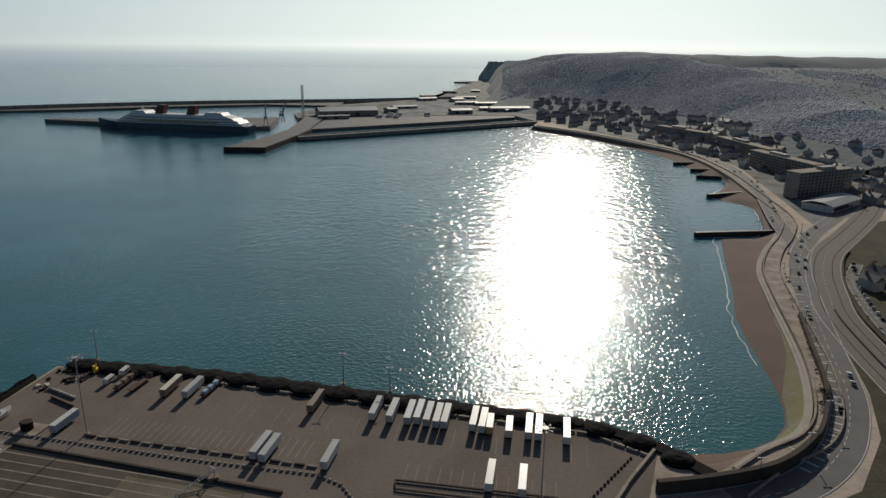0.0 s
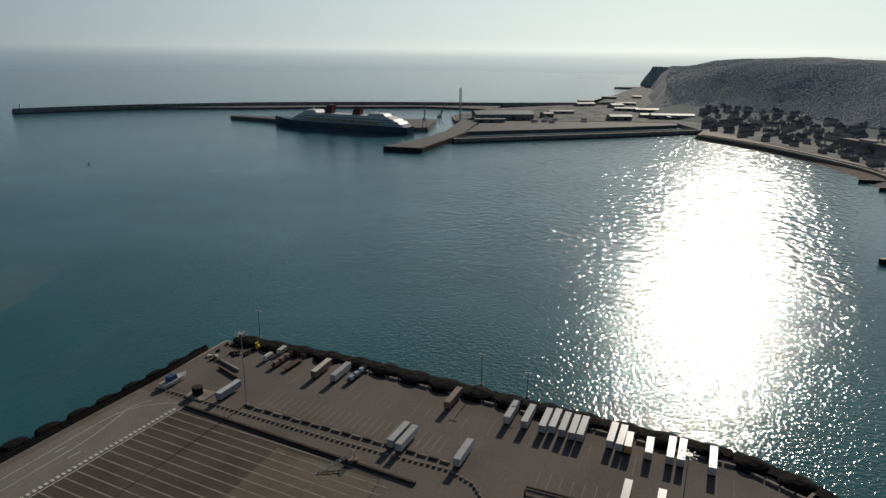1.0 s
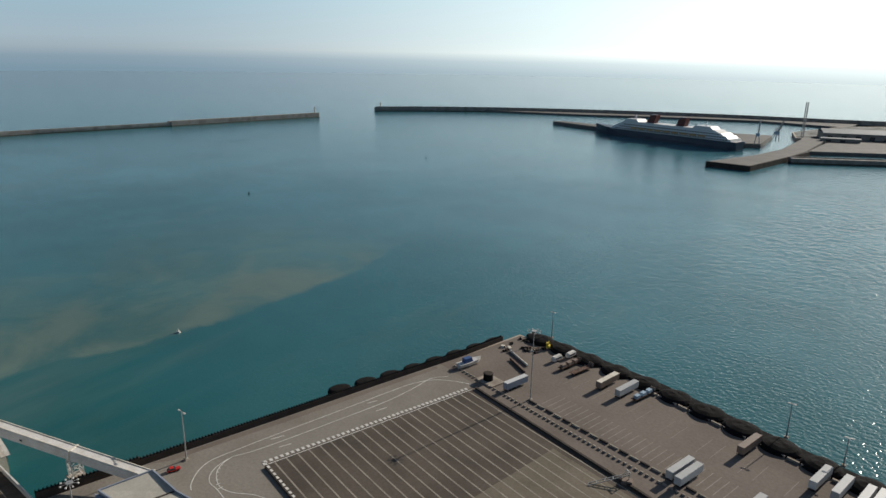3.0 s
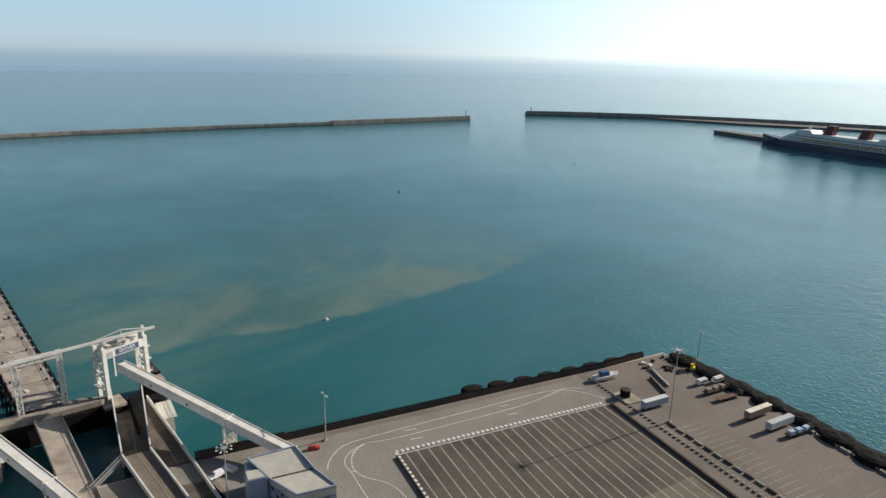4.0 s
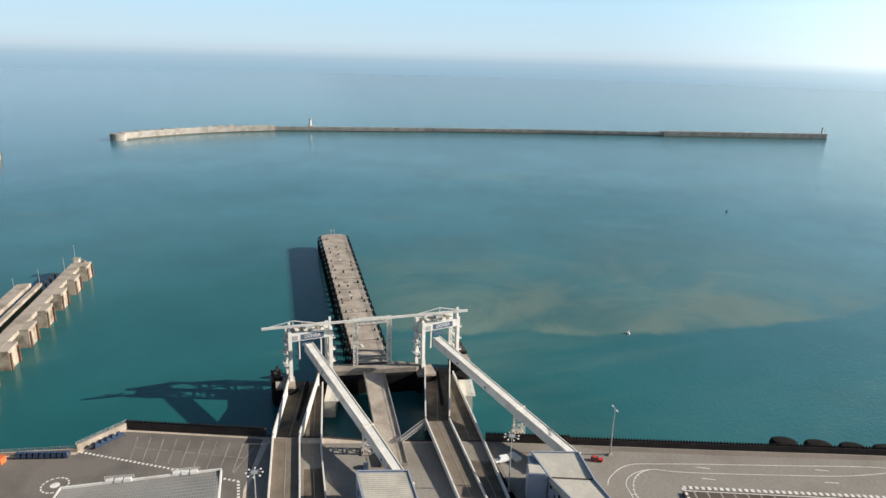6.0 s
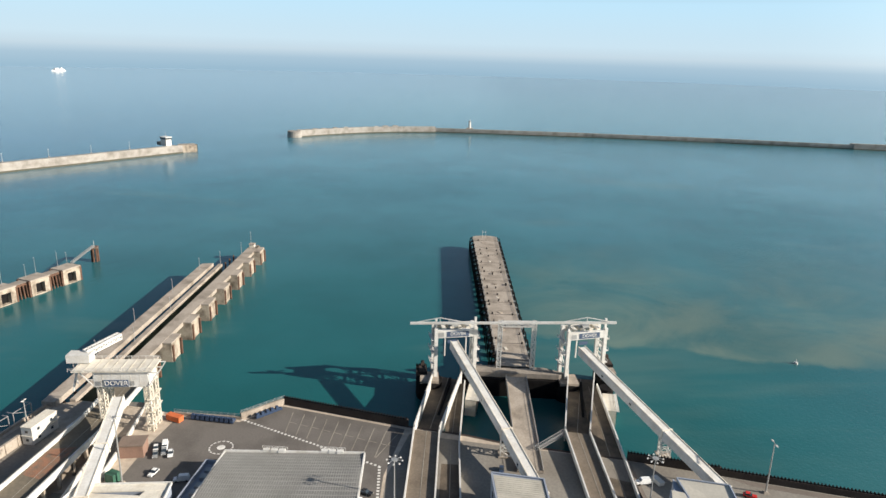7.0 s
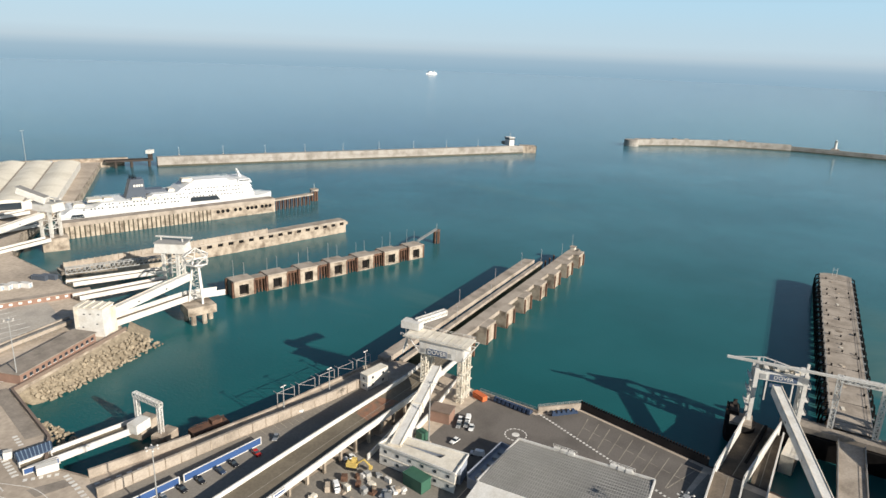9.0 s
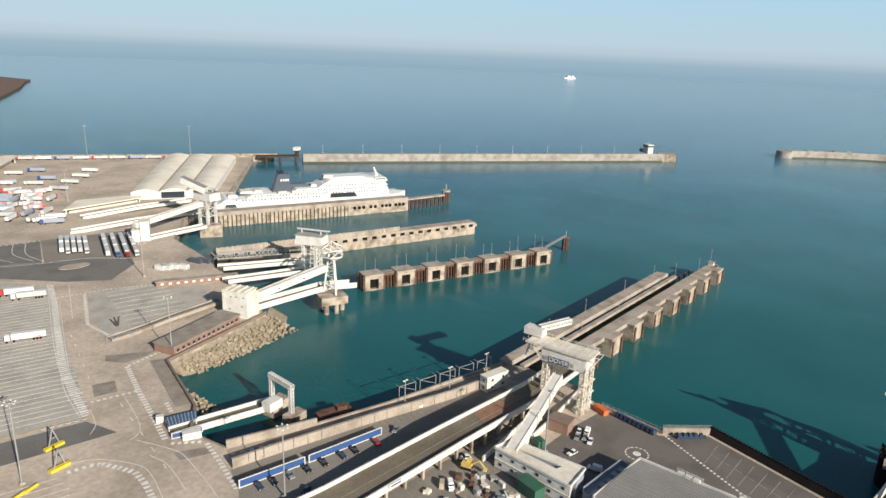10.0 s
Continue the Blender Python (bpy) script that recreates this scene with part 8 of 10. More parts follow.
dashes(bm, [tuple((T0 - U * 1.2).xy), tuple((T0 + V * 90 - U * 1.2).xy)], 1.5, 6.12, 1.1, 0.9)
strip(bm, [tuple((T0 + U * 0.6).xy), tuple((T0 + V * 90 + U * 0.6).xy)], 0.35, 6.12)
dashes(bm, [tuple((T0 - U * 1.0).xy), tuple((T0 + U * 34).xy)], 1.3, 6.12, 1.5, 0.9)
structure("trim_lane_blocks", bm, M_LINE, "white block edging round the waiting lanes", "kerb")
bm = bmesh.new()
for a, b in ((T0 + V * 92 + U * 1, T0 + V * 89.5 + U * 104),):
    wall_along(bm, [a, b], 0.9, 6, 6.9)
wall_along(bm, [T0 + V * -0.8 + U * 2, T0 + U * 34 + V * -0.8], 0.5, 6, 6.8)
structure("trim_lane_barrier", bm, M_DARKWALL, "dark low barrier along the waiting lanes", "barrier")
barrier = thing("block_barrier", "line of white concrete blocks dividing the lorry park", "barrier")
BL = [(-168, 214.5), (-126, 205.2), (-83.4, 196.0), (-65, 192.6), (-40, 188.3), (-31, 183), (-24, 172)]
for c, d in along(BL, 2.2):
    bm = bmesh.new()
    box(bm, (c.x, c.y, 6), (1.4, 0.55, 0.65), math.degrees(math.atan2(d.y, d.x)), 0.85)
    part("block", bm, M_QUAYTOP, barrier)
b2 = thing("timber_barrier", "low dark barrier with pale yellow sections", "barrier")
for i, (c, d) in enumerate(along([(-124, 209.6), (-64.5, 197.4), (-41, 192.2)], 4.4)):
    bm = bmesh.new()
    box(bm, (c.x, c.y, 6), (3.6, 0.6, 0.7), math.degrees(math.atan2(d.y, d.x)))
    part("section", bm, M_DIVIDER if i % 2 else M_DARKWALL, b2)
b3 = thing("crash_barrier", "brown steel crash barrier frame round an empty stand", "barrier")
FR = [(-14, 185.2), (37, 176.6), (38, 171.5), (-13.6, 180.6)]
for a, b in zip(FR, FR[1:] + FR[:1]):
    bm = bmesh.new()
    rail(bm, a, b, 6, 6, 1.0, 3)
    part("rail", bm, M_RUST, b3)
    bm = bmesh.new()
    beam(bm, (*a, 6.5), (*b, 6.5), 0.3, 0.5)
    part("guard_beam", bm, M_DARKWALL, b3)
bm = bmesh.new()
for k in range(27):
    a = Vector((-121, 211.5, 0)).lerp(Vector((-46, 197, 0)), k / 26)
    strip(bm, [tuple(a.xy), (a.x + 1.9, a.y + 11)], 0.28, 6.07)
for k in range(36):
    a = Vector((-128, 233, 0)).lerp(Vector((50, 194, 0)), k / 35)
    if k % 3:
        strip(bm, [tuple(a.xy), (a.x + 1.9, a.y + 12)], 0.16, 6.07)
for k in range(14):
    a = Vector((-12, 183, 0)).lerp(Vector((36, 173, 0)), k / 13)
    strip(bm, [tuple(a.xy), (a.x + 1.8, a.y + 12)], 0.2, 6.07)
structure("trim_stand_lines", bm, M_STANDLINE, "faint worn stand lines on the lorry park", "road marking")
bm = bmesh.new()
GUIDES = (
    [(-175.9, 90.7), (-179.3, 92.8), (-183.6, 98), (-185.6, 104), (-184.4, 114), (-182.6, 126), (-177, 158.5), (-173.3, 181), (-170.7, 191.7), (-166.3, 198.9), (-159.5, 203.3), (-151.4, 206)],
    [(-182, 110), (-181.5, 104.8), (-179.2, 99.8), (-175.2, 96.8), (-169.2, 96.1), (-157, 93.8), (-142, 92)],
    [(-182, 110), (-181, 105.1), (-177.6, 100.8), (-171, 97.7), (-165.1, 98.6), (-159, 102.3), (-152.8, 103.7), (-146, 103)],
    [(-182, 110), (-178.4, 121), (-171.7, 156), (-168.8, 174), (-168.3, 189), (-168.5, 198.4), (-164.2, 205)],
)
for ln in GUIDES:
    strip(bm, [p.xy for p in smooth_line(ln, 6)], 0.24, 6.1)
for a, b in (((-174.8, 123.7), (-173.3, 128)), ((-173.6, 165.9), (-172.3, 170)), ((-166.8, 164), (-165.6, 168.5)), ((-181, 124.9), (-179.5, 129.5))):
    strip(bm, [a, b], 0.3, 6.1)
for k in range(7):
    f = k / 6
    a, b = Vector((-181.4, 105.5, 0)).lerp(Vector((-170, 96.4, 0)), f), Vector((-180.2, 104.5, 0)).lerp(Vector((-170, 98.2, 0)), f)
    bow = Vector((-1.6, -1.6, 0)) * math.sin(math.pi * f) * 0.6
    strip(bm, [(a + bow).xy, (b + bow).xy], 0.25, 6.1)
structure("trim_quay_road_lines", bm, M_LINE, "white road lines curving along the quay", "road marking")
bm = bmesh.new()
wall_along(bm, [(75, 203), (62, 186), (50, 168)], 1.0, 6, 7.2)
structure("trim_ramp_wall", bm, M_QUAYTOP, "pale concrete wall at the quay end", "kerb wall")
bm = bmesh.new()
slab(bm, [(76, 202), (90, 185), (92, 178), (80, 165), (62, 168)], 6.1)
structure("pavement_quay_end", bm, M_QUAYTOP, "pale concrete slab at the end of the quay", "paving")
bm = bmesh.new()
dashes(bm, [(66, 199), (40, 168)], 0.6, 6.5, 1.0, 1.4, 0.5)
structure("trim_marker_blocks", bm, M_BLACK, "dotted line of dark blocks across the concrete", "kerb")


# ---- trailers and other vehicles ----
def trailer_parts(ob, body_mat, length=13.6, roof_mat=None, box_h=2.75):
    bm = bmesh.new()
    box(bm, (0, length / 2, 1.2), (2.5, length, box_h))
    bmesh.ops.bevel(bm, geom=list(bm.edges), offset=0.08, segments=1, affect="EDGES")
    part("cargo_box", bm, body_mat, ob)
    bm = bmesh.new()
    box(bm, (0, length / 2, 1.2 + box_h), (2.42, length - 0.1, 0.05))
    part("roof", bm, roof_mat or M_ROOFWHITE, ob)
    bm = bmesh.new()
    for x in (-0.45, 0.45):
        box(bm, (x, length / 2, 0.85), (0.15, length - 0.4, 0.35))
    part("chassis", bm, M_BLACK, ob)
    for k in range(3):
        for x in (-1.05, 1.05):
            bm = bmesh.new()
            tube(bm, (x - 0.2, 2.2 + k * 1.35, 0.5), (x + 0.2, 2.2 + k * 1.35, 0.5), 0.5, 0.5, 12)
            part("wheel", bm, M_TYRE, ob)
    for x in (-0.9, 0.9):
        bm = bmesh.new()
        box(bm, (x, length - 2.6, 0), (0.16, 0.16, 1.2))
        part("landing_leg", bm, M_STEEL, ob)
    bm = bmesh.new()
    box(bm, (0, -0.03, 1.25), (2.4, 0.06, box_h - 0.1))
    part("rear_door", bm, body_mat, ob)
    bm = bmesh.new()
    box(bm, (0, 0.1, 0.55), (2.4, 0.15, 0.3))
    part("bumper", bm, M_DARKWALL, ob)
    return ob


def trailer(at, az, body_mat, label, length=13.6, roof_mat=None):
    ob = thing("semi_trailer", label, "trailer", pose(at[0], at[1], 6.08, 0, 0, -az), "parked semi-trailers")
    return trailer_parts(ob, body_mat, length, roof_mat)


proto = trailer((-25.2, 220.1), 9.5, M_TRAILER, "white box semi-trailer parked without a tractor")
for x, y, az in ((-18.6, 218.6, 9), (-11.9, 217.2, 8), (-8.4, 217.6, 8), (-4.8, 216.1, 8), (-1.3, 215.0, 8), (1.6, 214.7, 9), (12.0, 213.0, 9.5), (15.2, 211.9, 10), (31.7, 208.1, 9.5), (35.1, 207.5, 10), (44.8, 205.1, 10), (15.6, 178.7, 9.5), (25.7, 176.1, 9.5), (-62.5, 194.9, 11), (-59.1, 193.3, 11), (-37.8, 189.5, 10), (-100.1, 235.3, 9)):
    copy_thing(proto, pose(x, y, 6.08, 0, 0, -az))
trailer((18.0, 211.2), 8, M_TAN, "short trailer with bright tan tarpaulin sides", 10)
trailer((24.8, 209.1), 8, M_CREAM, "short cream box trailer", 10.4)
trailer((-49.1, 225.4), 10.5, M_BROWN, "dark brown container trailer", 13.4, M_BROWN)
trailer((-109.2, 236.5), 8, M_BROWN, "weathered brown curtain trailer with faded roof", 13.6, M_CREAM)
trailer((-137.8, 210.0), 10.6, M_CLAD, "grey-blue container trailer beside the black tank", 12.4)


def flatbed(at, az, label, load=None):
    ob = thing("flatbed_trailer", label, "trailer", pose(at[0], at[1], 6.08, 0, 0, -az), "parked flatbeds")
    bm = bmesh.new()
    box(bm, (0, 6.8, 1.1), (2.5, 13.4, 0.3))
    part("platform", bm, M_RUST, ob)
    bm = bmesh.new()
    box(bm, (0, 13.3, 1.4), (2.5, 0.2, 1.3))
    part("headboard", bm, M_BROWN, ob)
    for k in range(3):
        for x in (-1.0, 1.0):
            bm = bmesh.new()
            tube(bm, (x - 0.2, 2.2 + k * 1.4, 0.5), (x + 0.2, 2.2 + k * 1.4, 0.5), 0.5, 0.5, 12)
            part("wheel", bm, M_TYRE, ob)
    for x in (-1.15, 1.15):
        for k in range(6):
            bm = bmesh.new()
            box(bm, (x, 1 + k * 2.3, 1.4), (0.12, 0.12, 0.9))
            part("stake", bm, M_STEEL, ob)
    if load:
        bm = bmesh.new()
        for k in range(3):
            box(bm, (0, 2.5 + k * 4, 1.4), (1.9, 2.8, 1.2), 3 * k, 0.9)
        part("load", bm, load, ob)
    return ob


flatbed((-130.4, 241.6), 10, "empty brown flatbed trailer with side stakes", M_BROWN)
flatbed((-124.1, 240.8), 12, "empty brown flatbed trailer with side stakes")
flatbed((-93.8, 236.8), 12, "flatbed trailer with pale blue machinery", M_BLUEGREY)


def car_parts(ob, paint, van=False):
    L, W = (5.2, 1.95) if van else (4.3, 1.8)
    bm = bmesh.new()
    box(bm, (0, 0, 0.35), (W, L, 0.55 if not van else 0.75), 0, 0.97)
    bmesh.ops.bevel(bm, geom=list(bm.edges), offset=0.12, segments=2, affect="EDGES")
    part("body", bm, paint, ob)
    z0, hh = (0.85, 0.6) if not van else (1.05, 1.05)
    y0, y1 = (-1.7, 0.75) if not van else (-2.5, 1.5)
    bm = bmesh.new()
    lo = [bm.verts.new(p) for p in ((-W / 2 + 0.05, y0, z0), (W / 2 - 0.05, y0, z0), (W / 2 - 0.05, y1, z0), (-W / 2 + 0.05, y1, z0))]
    hi = [bm.verts.new(p) for p in ((-W / 2 + 0.2, y0 + 0.35, z0 + hh), (W / 2 - 0.2, y0 + 0.35, z0 + hh), (W / 2 - 0.2, y1 - 0.75, z0 + hh), (-W / 2 + 0.2, y1 - 0.75, z0 + hh))]
    for i in range(4):
        j = (i + 1) % 4
        bm.faces.new((lo[i], lo[j], hi[j], hi[i]))
    bm.faces.new(hi)
    part("cabin_glass", bm, M_GLASS if not van else paint, ob)
    bm = bmesh.new()
    box(bm, (0, (y0 + y1) / 2 - 0.2, z0 + hh - 0.03), (W - 0.42, (y1 - y0) - 1.15, 0.1))
    part("roof", bm, paint, ob)
    if van:
        bm = bmesh.new()
        beam(bm, (-W / 2 + 0.18, y1 - 0.28, z0 + 0.5), (W / 2 - 0.18, y1 - 0.28, z0 + 0.5), 0.15, 0.7)
        part("windscreen", bm, M_GLASS, ob)
    for x in (-W / 2 + 0.1, W / 2 - 0.1):
        for y in (-L * 0.31, L * 0.31):
            bm = bmesh.new()
            tube(bm, (x - 0.11, y, 0.33), (x + 0.11, y, 0.33), 0.33, 0.33, 10)
            part("wheel", bm, M_TYRE, ob)
    for x in (-0.62, 0.62):
        bm = bmesh.new()
        box(bm, (x, L / 2 - 0.06, 0.62), (0.3, 0.08, 0.14))
        part("headlight", bm, M_LINE, ob)
    return ob


def car(at, az, paint, label, van=False, z=6.1, group="parked cars"):
    ob = thing("van" if van else "car", label, "van" if van else "car", pose(at[0], at[1], z, 0, 0, -az), group)
    return car_parts(ob, paint, van)


def caravan(at, az, label):
    ob = thing("caravan", label, "caravan", pose(at[0], at[1], 6.08, 0, 0, -az), "caravans")
    bm = bmesh.new()
    box(bm, (0, 3, 0.6), (2.3, 6, 2.1), 0, 0.92)
    bmesh.ops.bevel(bm, geom=list(bm.edges), offset=0.3, segments=2, affect="EDGES")
    part("shell", bm, M_WHITE, ob)
    bm = bmesh.new()
    box(bm, (0, 3, 1.5), (2.32, 4.2, 0.6))
    part("window_band", bm, M_GLASS, ob)
    for x in (-1, 1):
        bm = bmesh.new()
        tube(bm, (x - 0.12, 2.8, 0.4), (x + 0.12, 2.8, 0.4), 0.4, 0.4, 10)
        part("wheel", bm, M_TYRE, ob)
    bm = bmesh.new()
    beam(bm, (0, 6, 0.6), (0, 7.4, 0.55), 0.2)
    part("tow_bar", bm, M_STEEL, ob)
    return ob


caravan((-137.1, 246.7), 8, "white caravan parked on the quay")
caravan((-134.1, 254.5), 6, "white motor-home shell parked on the quay")
bt = thing("work_boat", "white and blue boat lying on the quay", "boat", pose(-164, 219.5, 6.2, 0, 0, 75))
bm = bmesh.new()
hull_sections(bm, [(-6, 1.0, 1.8, 0.2, 1.9), (0, 1.2, 2.0, 0, 2.0), (4, 0.7, 1.6, 0.2, 2.3), (6.5, 0.05, 0.3, 0.9, 2.7)], 0)
part("hull", bm, M_WHITE, bt)
bm = bmesh.new()
deck_house(bm, -3, 1.5, 1.2, 1.9, 3.9, 0.2, 0.7)
part("wheelhouse", bm, M_BLUE, bt)
bm = bmesh.new()
box(bm, (0, 0, 0), (9, 2.6, 0.25))
part("cradle", bm, M_BROWN, bt)
tk = thing("storage_tank", "squat black round tank on a pale pad", "tank", pose(-149, 213.5, 6.08))
bm = bmesh.new()
tube(bm, (0, 0, 0.4), (0, 0, 3.4), 2.1, 2.1, 24)
part("shell", bm, M_BLACK, tk)
bm = bmesh.new()
tube(bm, (0, 0, 3.4), (0, 0, 3.6), 2.2, 1.8, 24)
part("lid", bm, M_DARKWALL, tk)
bm = bmesh.new()
box(bm, (1, 0, 0), (10, 8, 0.4), -12)
part("pad", bm, M_QUAYTOP, tk)
for k, (x, y, a, L) in enumerate(((-151, 240, 152, 17), (-147, 233, 150, 14))):
    ob = thing("steel_pile", "long pale steel pile lying on the quay", "pile", pose(x, y, 6.1, 0, 0, a), "stored piles")
    bm = bmesh.new()
    tube(bm, (-L / 2, 0, 0.5), (L / 2, 0, 0.5), 0.5, 0.5, 10)
    part("pipe", bm, M_CREAM if k == 0 else M_RUST, ob)
rnd = random.Random(8)
for k in range(16):
    x, y = rnd.uniform(-164, -146), rnd.uniform(238, 260)
    ob = thing("scrap_heap", "small heap of dark quayside scrap", "scrap", pose(x, y, 6.05, 0, 0, rnd.uniform(0, 180)), "quayside scrap")
    for j in range(4):
        bm = bmesh.new()
        box(bm, (rnd.uniform(-1, 1), rnd.uniform(-1, 1), 0), (rnd.uniform(0.6, 2.2), rnd.uniform(0.5, 1.6), rnd.uniform(0.3, 1.0)), rnd.uniform(0, 90), rnd.uniform(0.5, 0.9))
        part("piece", bm, rnd.choice((M_RUST, M_DARKWALL, M_CREAM, M_BLACK)), ob)
ob = thing("small_digger", "small yellow digger parked at the quay corner", "digger", pose(-146.5, 258.5, 6.08, 0, 0, 30))
bm = bmesh.new()
box(bm, (0, 0, 0.9), (2.0, 2.6, 1.0))
box(bm, (-0.4, -0.2, 1.9), (1.1, 1.4, 1.3))
part("body", bm, M_YELLOW, ob)
bm = bmesh.new()
for x in (-0.9, 0.9):
    box(bm, (x, 0, 0), (0.45, 3.0, 0.8), 0, 0.85)
part("tracks", bm, M_TYRE, ob)
bm = bmesh.new()
beam(bm, (0.3, 1.2, 1.6), (0.3, 3.0, 3.2), 0.35)
beam(bm, (0.3, 3.0, 3.2), (0.3, 4.4, 1.6), 0.3)
box(bm, (0.3, 4.5, 0.9), (0.8, 0.7, 0.7))
part("arm", bm, M_YELLOW, ob)
ob = thing("white_skip", "white open skip at the quay corner", "skip", pose(-152, 266, 6.1, 0, 0, 20))
bm = bmesh.new()
box(bm, (0, 0, 0), (4.2, 2.0, 1.5), 0, 1.15)
part("body", bm, M_WHITE, ob)

lamp_mast((-126.3, 211.2, 6), 30.4, "very tall mast with a ring of floodlights", 8, 2.2)
for x, y, h in ((-151.8, 270.8, 13.6), (-39.7, 249.8, 14), (-20, 243.5, 11)):
    lamp_mast((x, y, 6), h, "slim lamp mast on the outer quay edge", 2, 1.0)
lamp_mast((32, 177.4, 6), 25, "very tall mast with a ring of floodlights", 8, 2.2)
ob = thing("sign_gantry", "thin leaning lattice sign frame beside a small kiosk", "gantry", pose(-73, 184, 6, 0, 0, 20))
bm = bmesh.new()
for y in (0, 1.4):
    beam(bm, (-11, -5 + y, 0.2), (1.5, 1.2 + y, 3.2), 0.22)
for k in range(6):
    f = k / 5
    beam(bm, (-11 + 12.5 * f, -5 + 6.2 * f, 0.2 + 3 * f), (-11 + 12.5 * f, -3.6 + 6.2 * f, 0.2 + 3 * f), 0.15)
part("leaning_frame", bm, M_STEEL, ob)
bm = bmesh.new()
beam(bm, (1.4, 1.2, 0), (1.4, 1.2, 4.2), 0.25)
beam(bm, (0.2, 2.6, 0), (0.2, 2.6, 4.2), 0.25)
beam(bm, (1.4, 1.2, 4.1), (0.2, 2.6, 4.1), 0.25)
part("post_frame", bm, M_STEEL, ob)
bm = bmesh.new()
box(bm, (0.9, 0.9, 0), (3.6, 2.6, 1.5), 0, 0.9)
part("kiosk", bm, M_BROWN, ob)
car((-193.5, 59.5), 170, P_WHITE, "white flatbed van beside the berth wall", True)
car((-189.5, 92.5), 20, P_RED, "red car against the quay wall")
ob = thing("white_skip", "white open-topped skip beside the van", "skip", pose(-194.5, 64.5, 6.08, 0, 0, 25))
bm = bmesh.new()
box(bm, (0, 0, 0), (4.0, 2.0, 1.4), 0, 1.12)
part("body", bm, M_WHITE, ob)


# ---- lighthouses and pier-head buildings ----
def lighthouse(at, h, r, label, base=True):
    ob = thing("lighthouse", label, "lighthouse", pose(*at), "harbour lights")
    if base:
        bm = bmesh.new()
        box(bm, (0, 0, 0), (r * 5, r * 5, 2.5), 0, 0.92)
        part("base", bm, M_QUAYTOP, ob)
    z = 2.5 if base else 0
    bm = bmesh.new()
    tube(bm, (0, 0, z), (0, 0, h - 2.6), r, r * 0.72, 16)
    part("tower", bm, M_WHITE, ob)
    bm = bmesh.new()
    tube(bm, (0, 0, h - 2.6), (0, 0, h - 2.2), r * 1.3, r * 1.3, 16)
    part("gallery", bm, M_STEEL, ob)
    bm = bmesh.new()
    tube(bm, (0, 0, h - 2.2), (0, 0, h - 0.6), r * 0.6, r * 0.6, 12)
    part("lantern", bm, M_GLASS, ob)
    bm = bmesh.new()
    tube(bm, (0, 0, h - 0.6), (0, 0, h + 0.8), r * 0.75, 0.05, 12)
    part("cap", bm, M_WHITE, ob)
    return ob


lighthouse((-1264, -13, 7), 16, 2.6, "short white lighthouse on the breakwater")
lighthouse((-1183, 984, 9), 13.5, 1.8, "slim white light tower on the breakwater end", False)
lighthouse((-1207, 1215, 8), 12.5, 1.8, "slim white light tower on the pier end", False)
pc = thing("port_control_house", "white control house with dark glazed top floor", "control building", pose(-903, -425, 9, 0, 0, 57))
bm = bmesh.new()
box(bm, (0, 0, 0), (13, 8, 9))
part("wall", bm, M_WHITE, pc)
bm = bmesh.new()
box(bm, (0, 0, 9), (13.6, 8.6, 2.2), 0, 1.04)
part("lookout_glass", bm, M_GLASS, pc)
bm = bmesh.new()
box(bm, (0, 0, 11.2), (14.6, 9.6, 1.2))
part("roof", bm, M_WHITE, pc)
bm = bmesh.new()
tube(bm, (0, 0, 13), (0, 0, 20), 0.25, 0.12, 6)
beam(bm, (-1.5, 0, 16), (1.5, 0, 16), 0.2)
part("aerial", bm, M_STEEL, pc)
bm = bmesh.new()
box(bm, (-12, 0, 0), (10, 7, 4.5))
part("annex", bm, M_QUAYTOP, pc)
lk = thing("approach_bridge_house", "dark bridge with white cabin where the arm meets the docks", "bridge house")
bm = bmesh.new()
beam(bm, (-488, -680, 7.5), (-445, -705, 7.5), 12, 1.8)
part("span", bm, M_DARKWALL, lk)
bm = bmesh.new()
for f in (0.1, 0.5, 0.85):
    c = Vector((-486, -676, 0)).lerp(Vector((-446, -700, 0)), f)
    tube(bm, (c.x, c.y, -4), (c.x, c.y, 6.5), 1.6, 1.6, 10)
part("piers", bm, M_DARKWALL, lk)
bm = bmesh.new()
box(bm, (-485, -680, 8.7), (4, 4, 6), 30)
part("column", bm, M_DARKWALL, lk)
bm = bmesh.new()
box(bm, (-485, -680, 14.7), (9, 6, 4), 30)
part("cabin", bm, M_WHITE, lk)
rnd = random.Random(31)
for k in range(9):
    p = Vector((-500, -690, 9.2)).lerp(Vector((-880, -440, 9.2)), (k + 0.5) / 9)
    lamp_mast((p.x, p.y, 9.2), 9, "slim lamp post along the pier arm", 2, 0.7, "arm lamp posts")

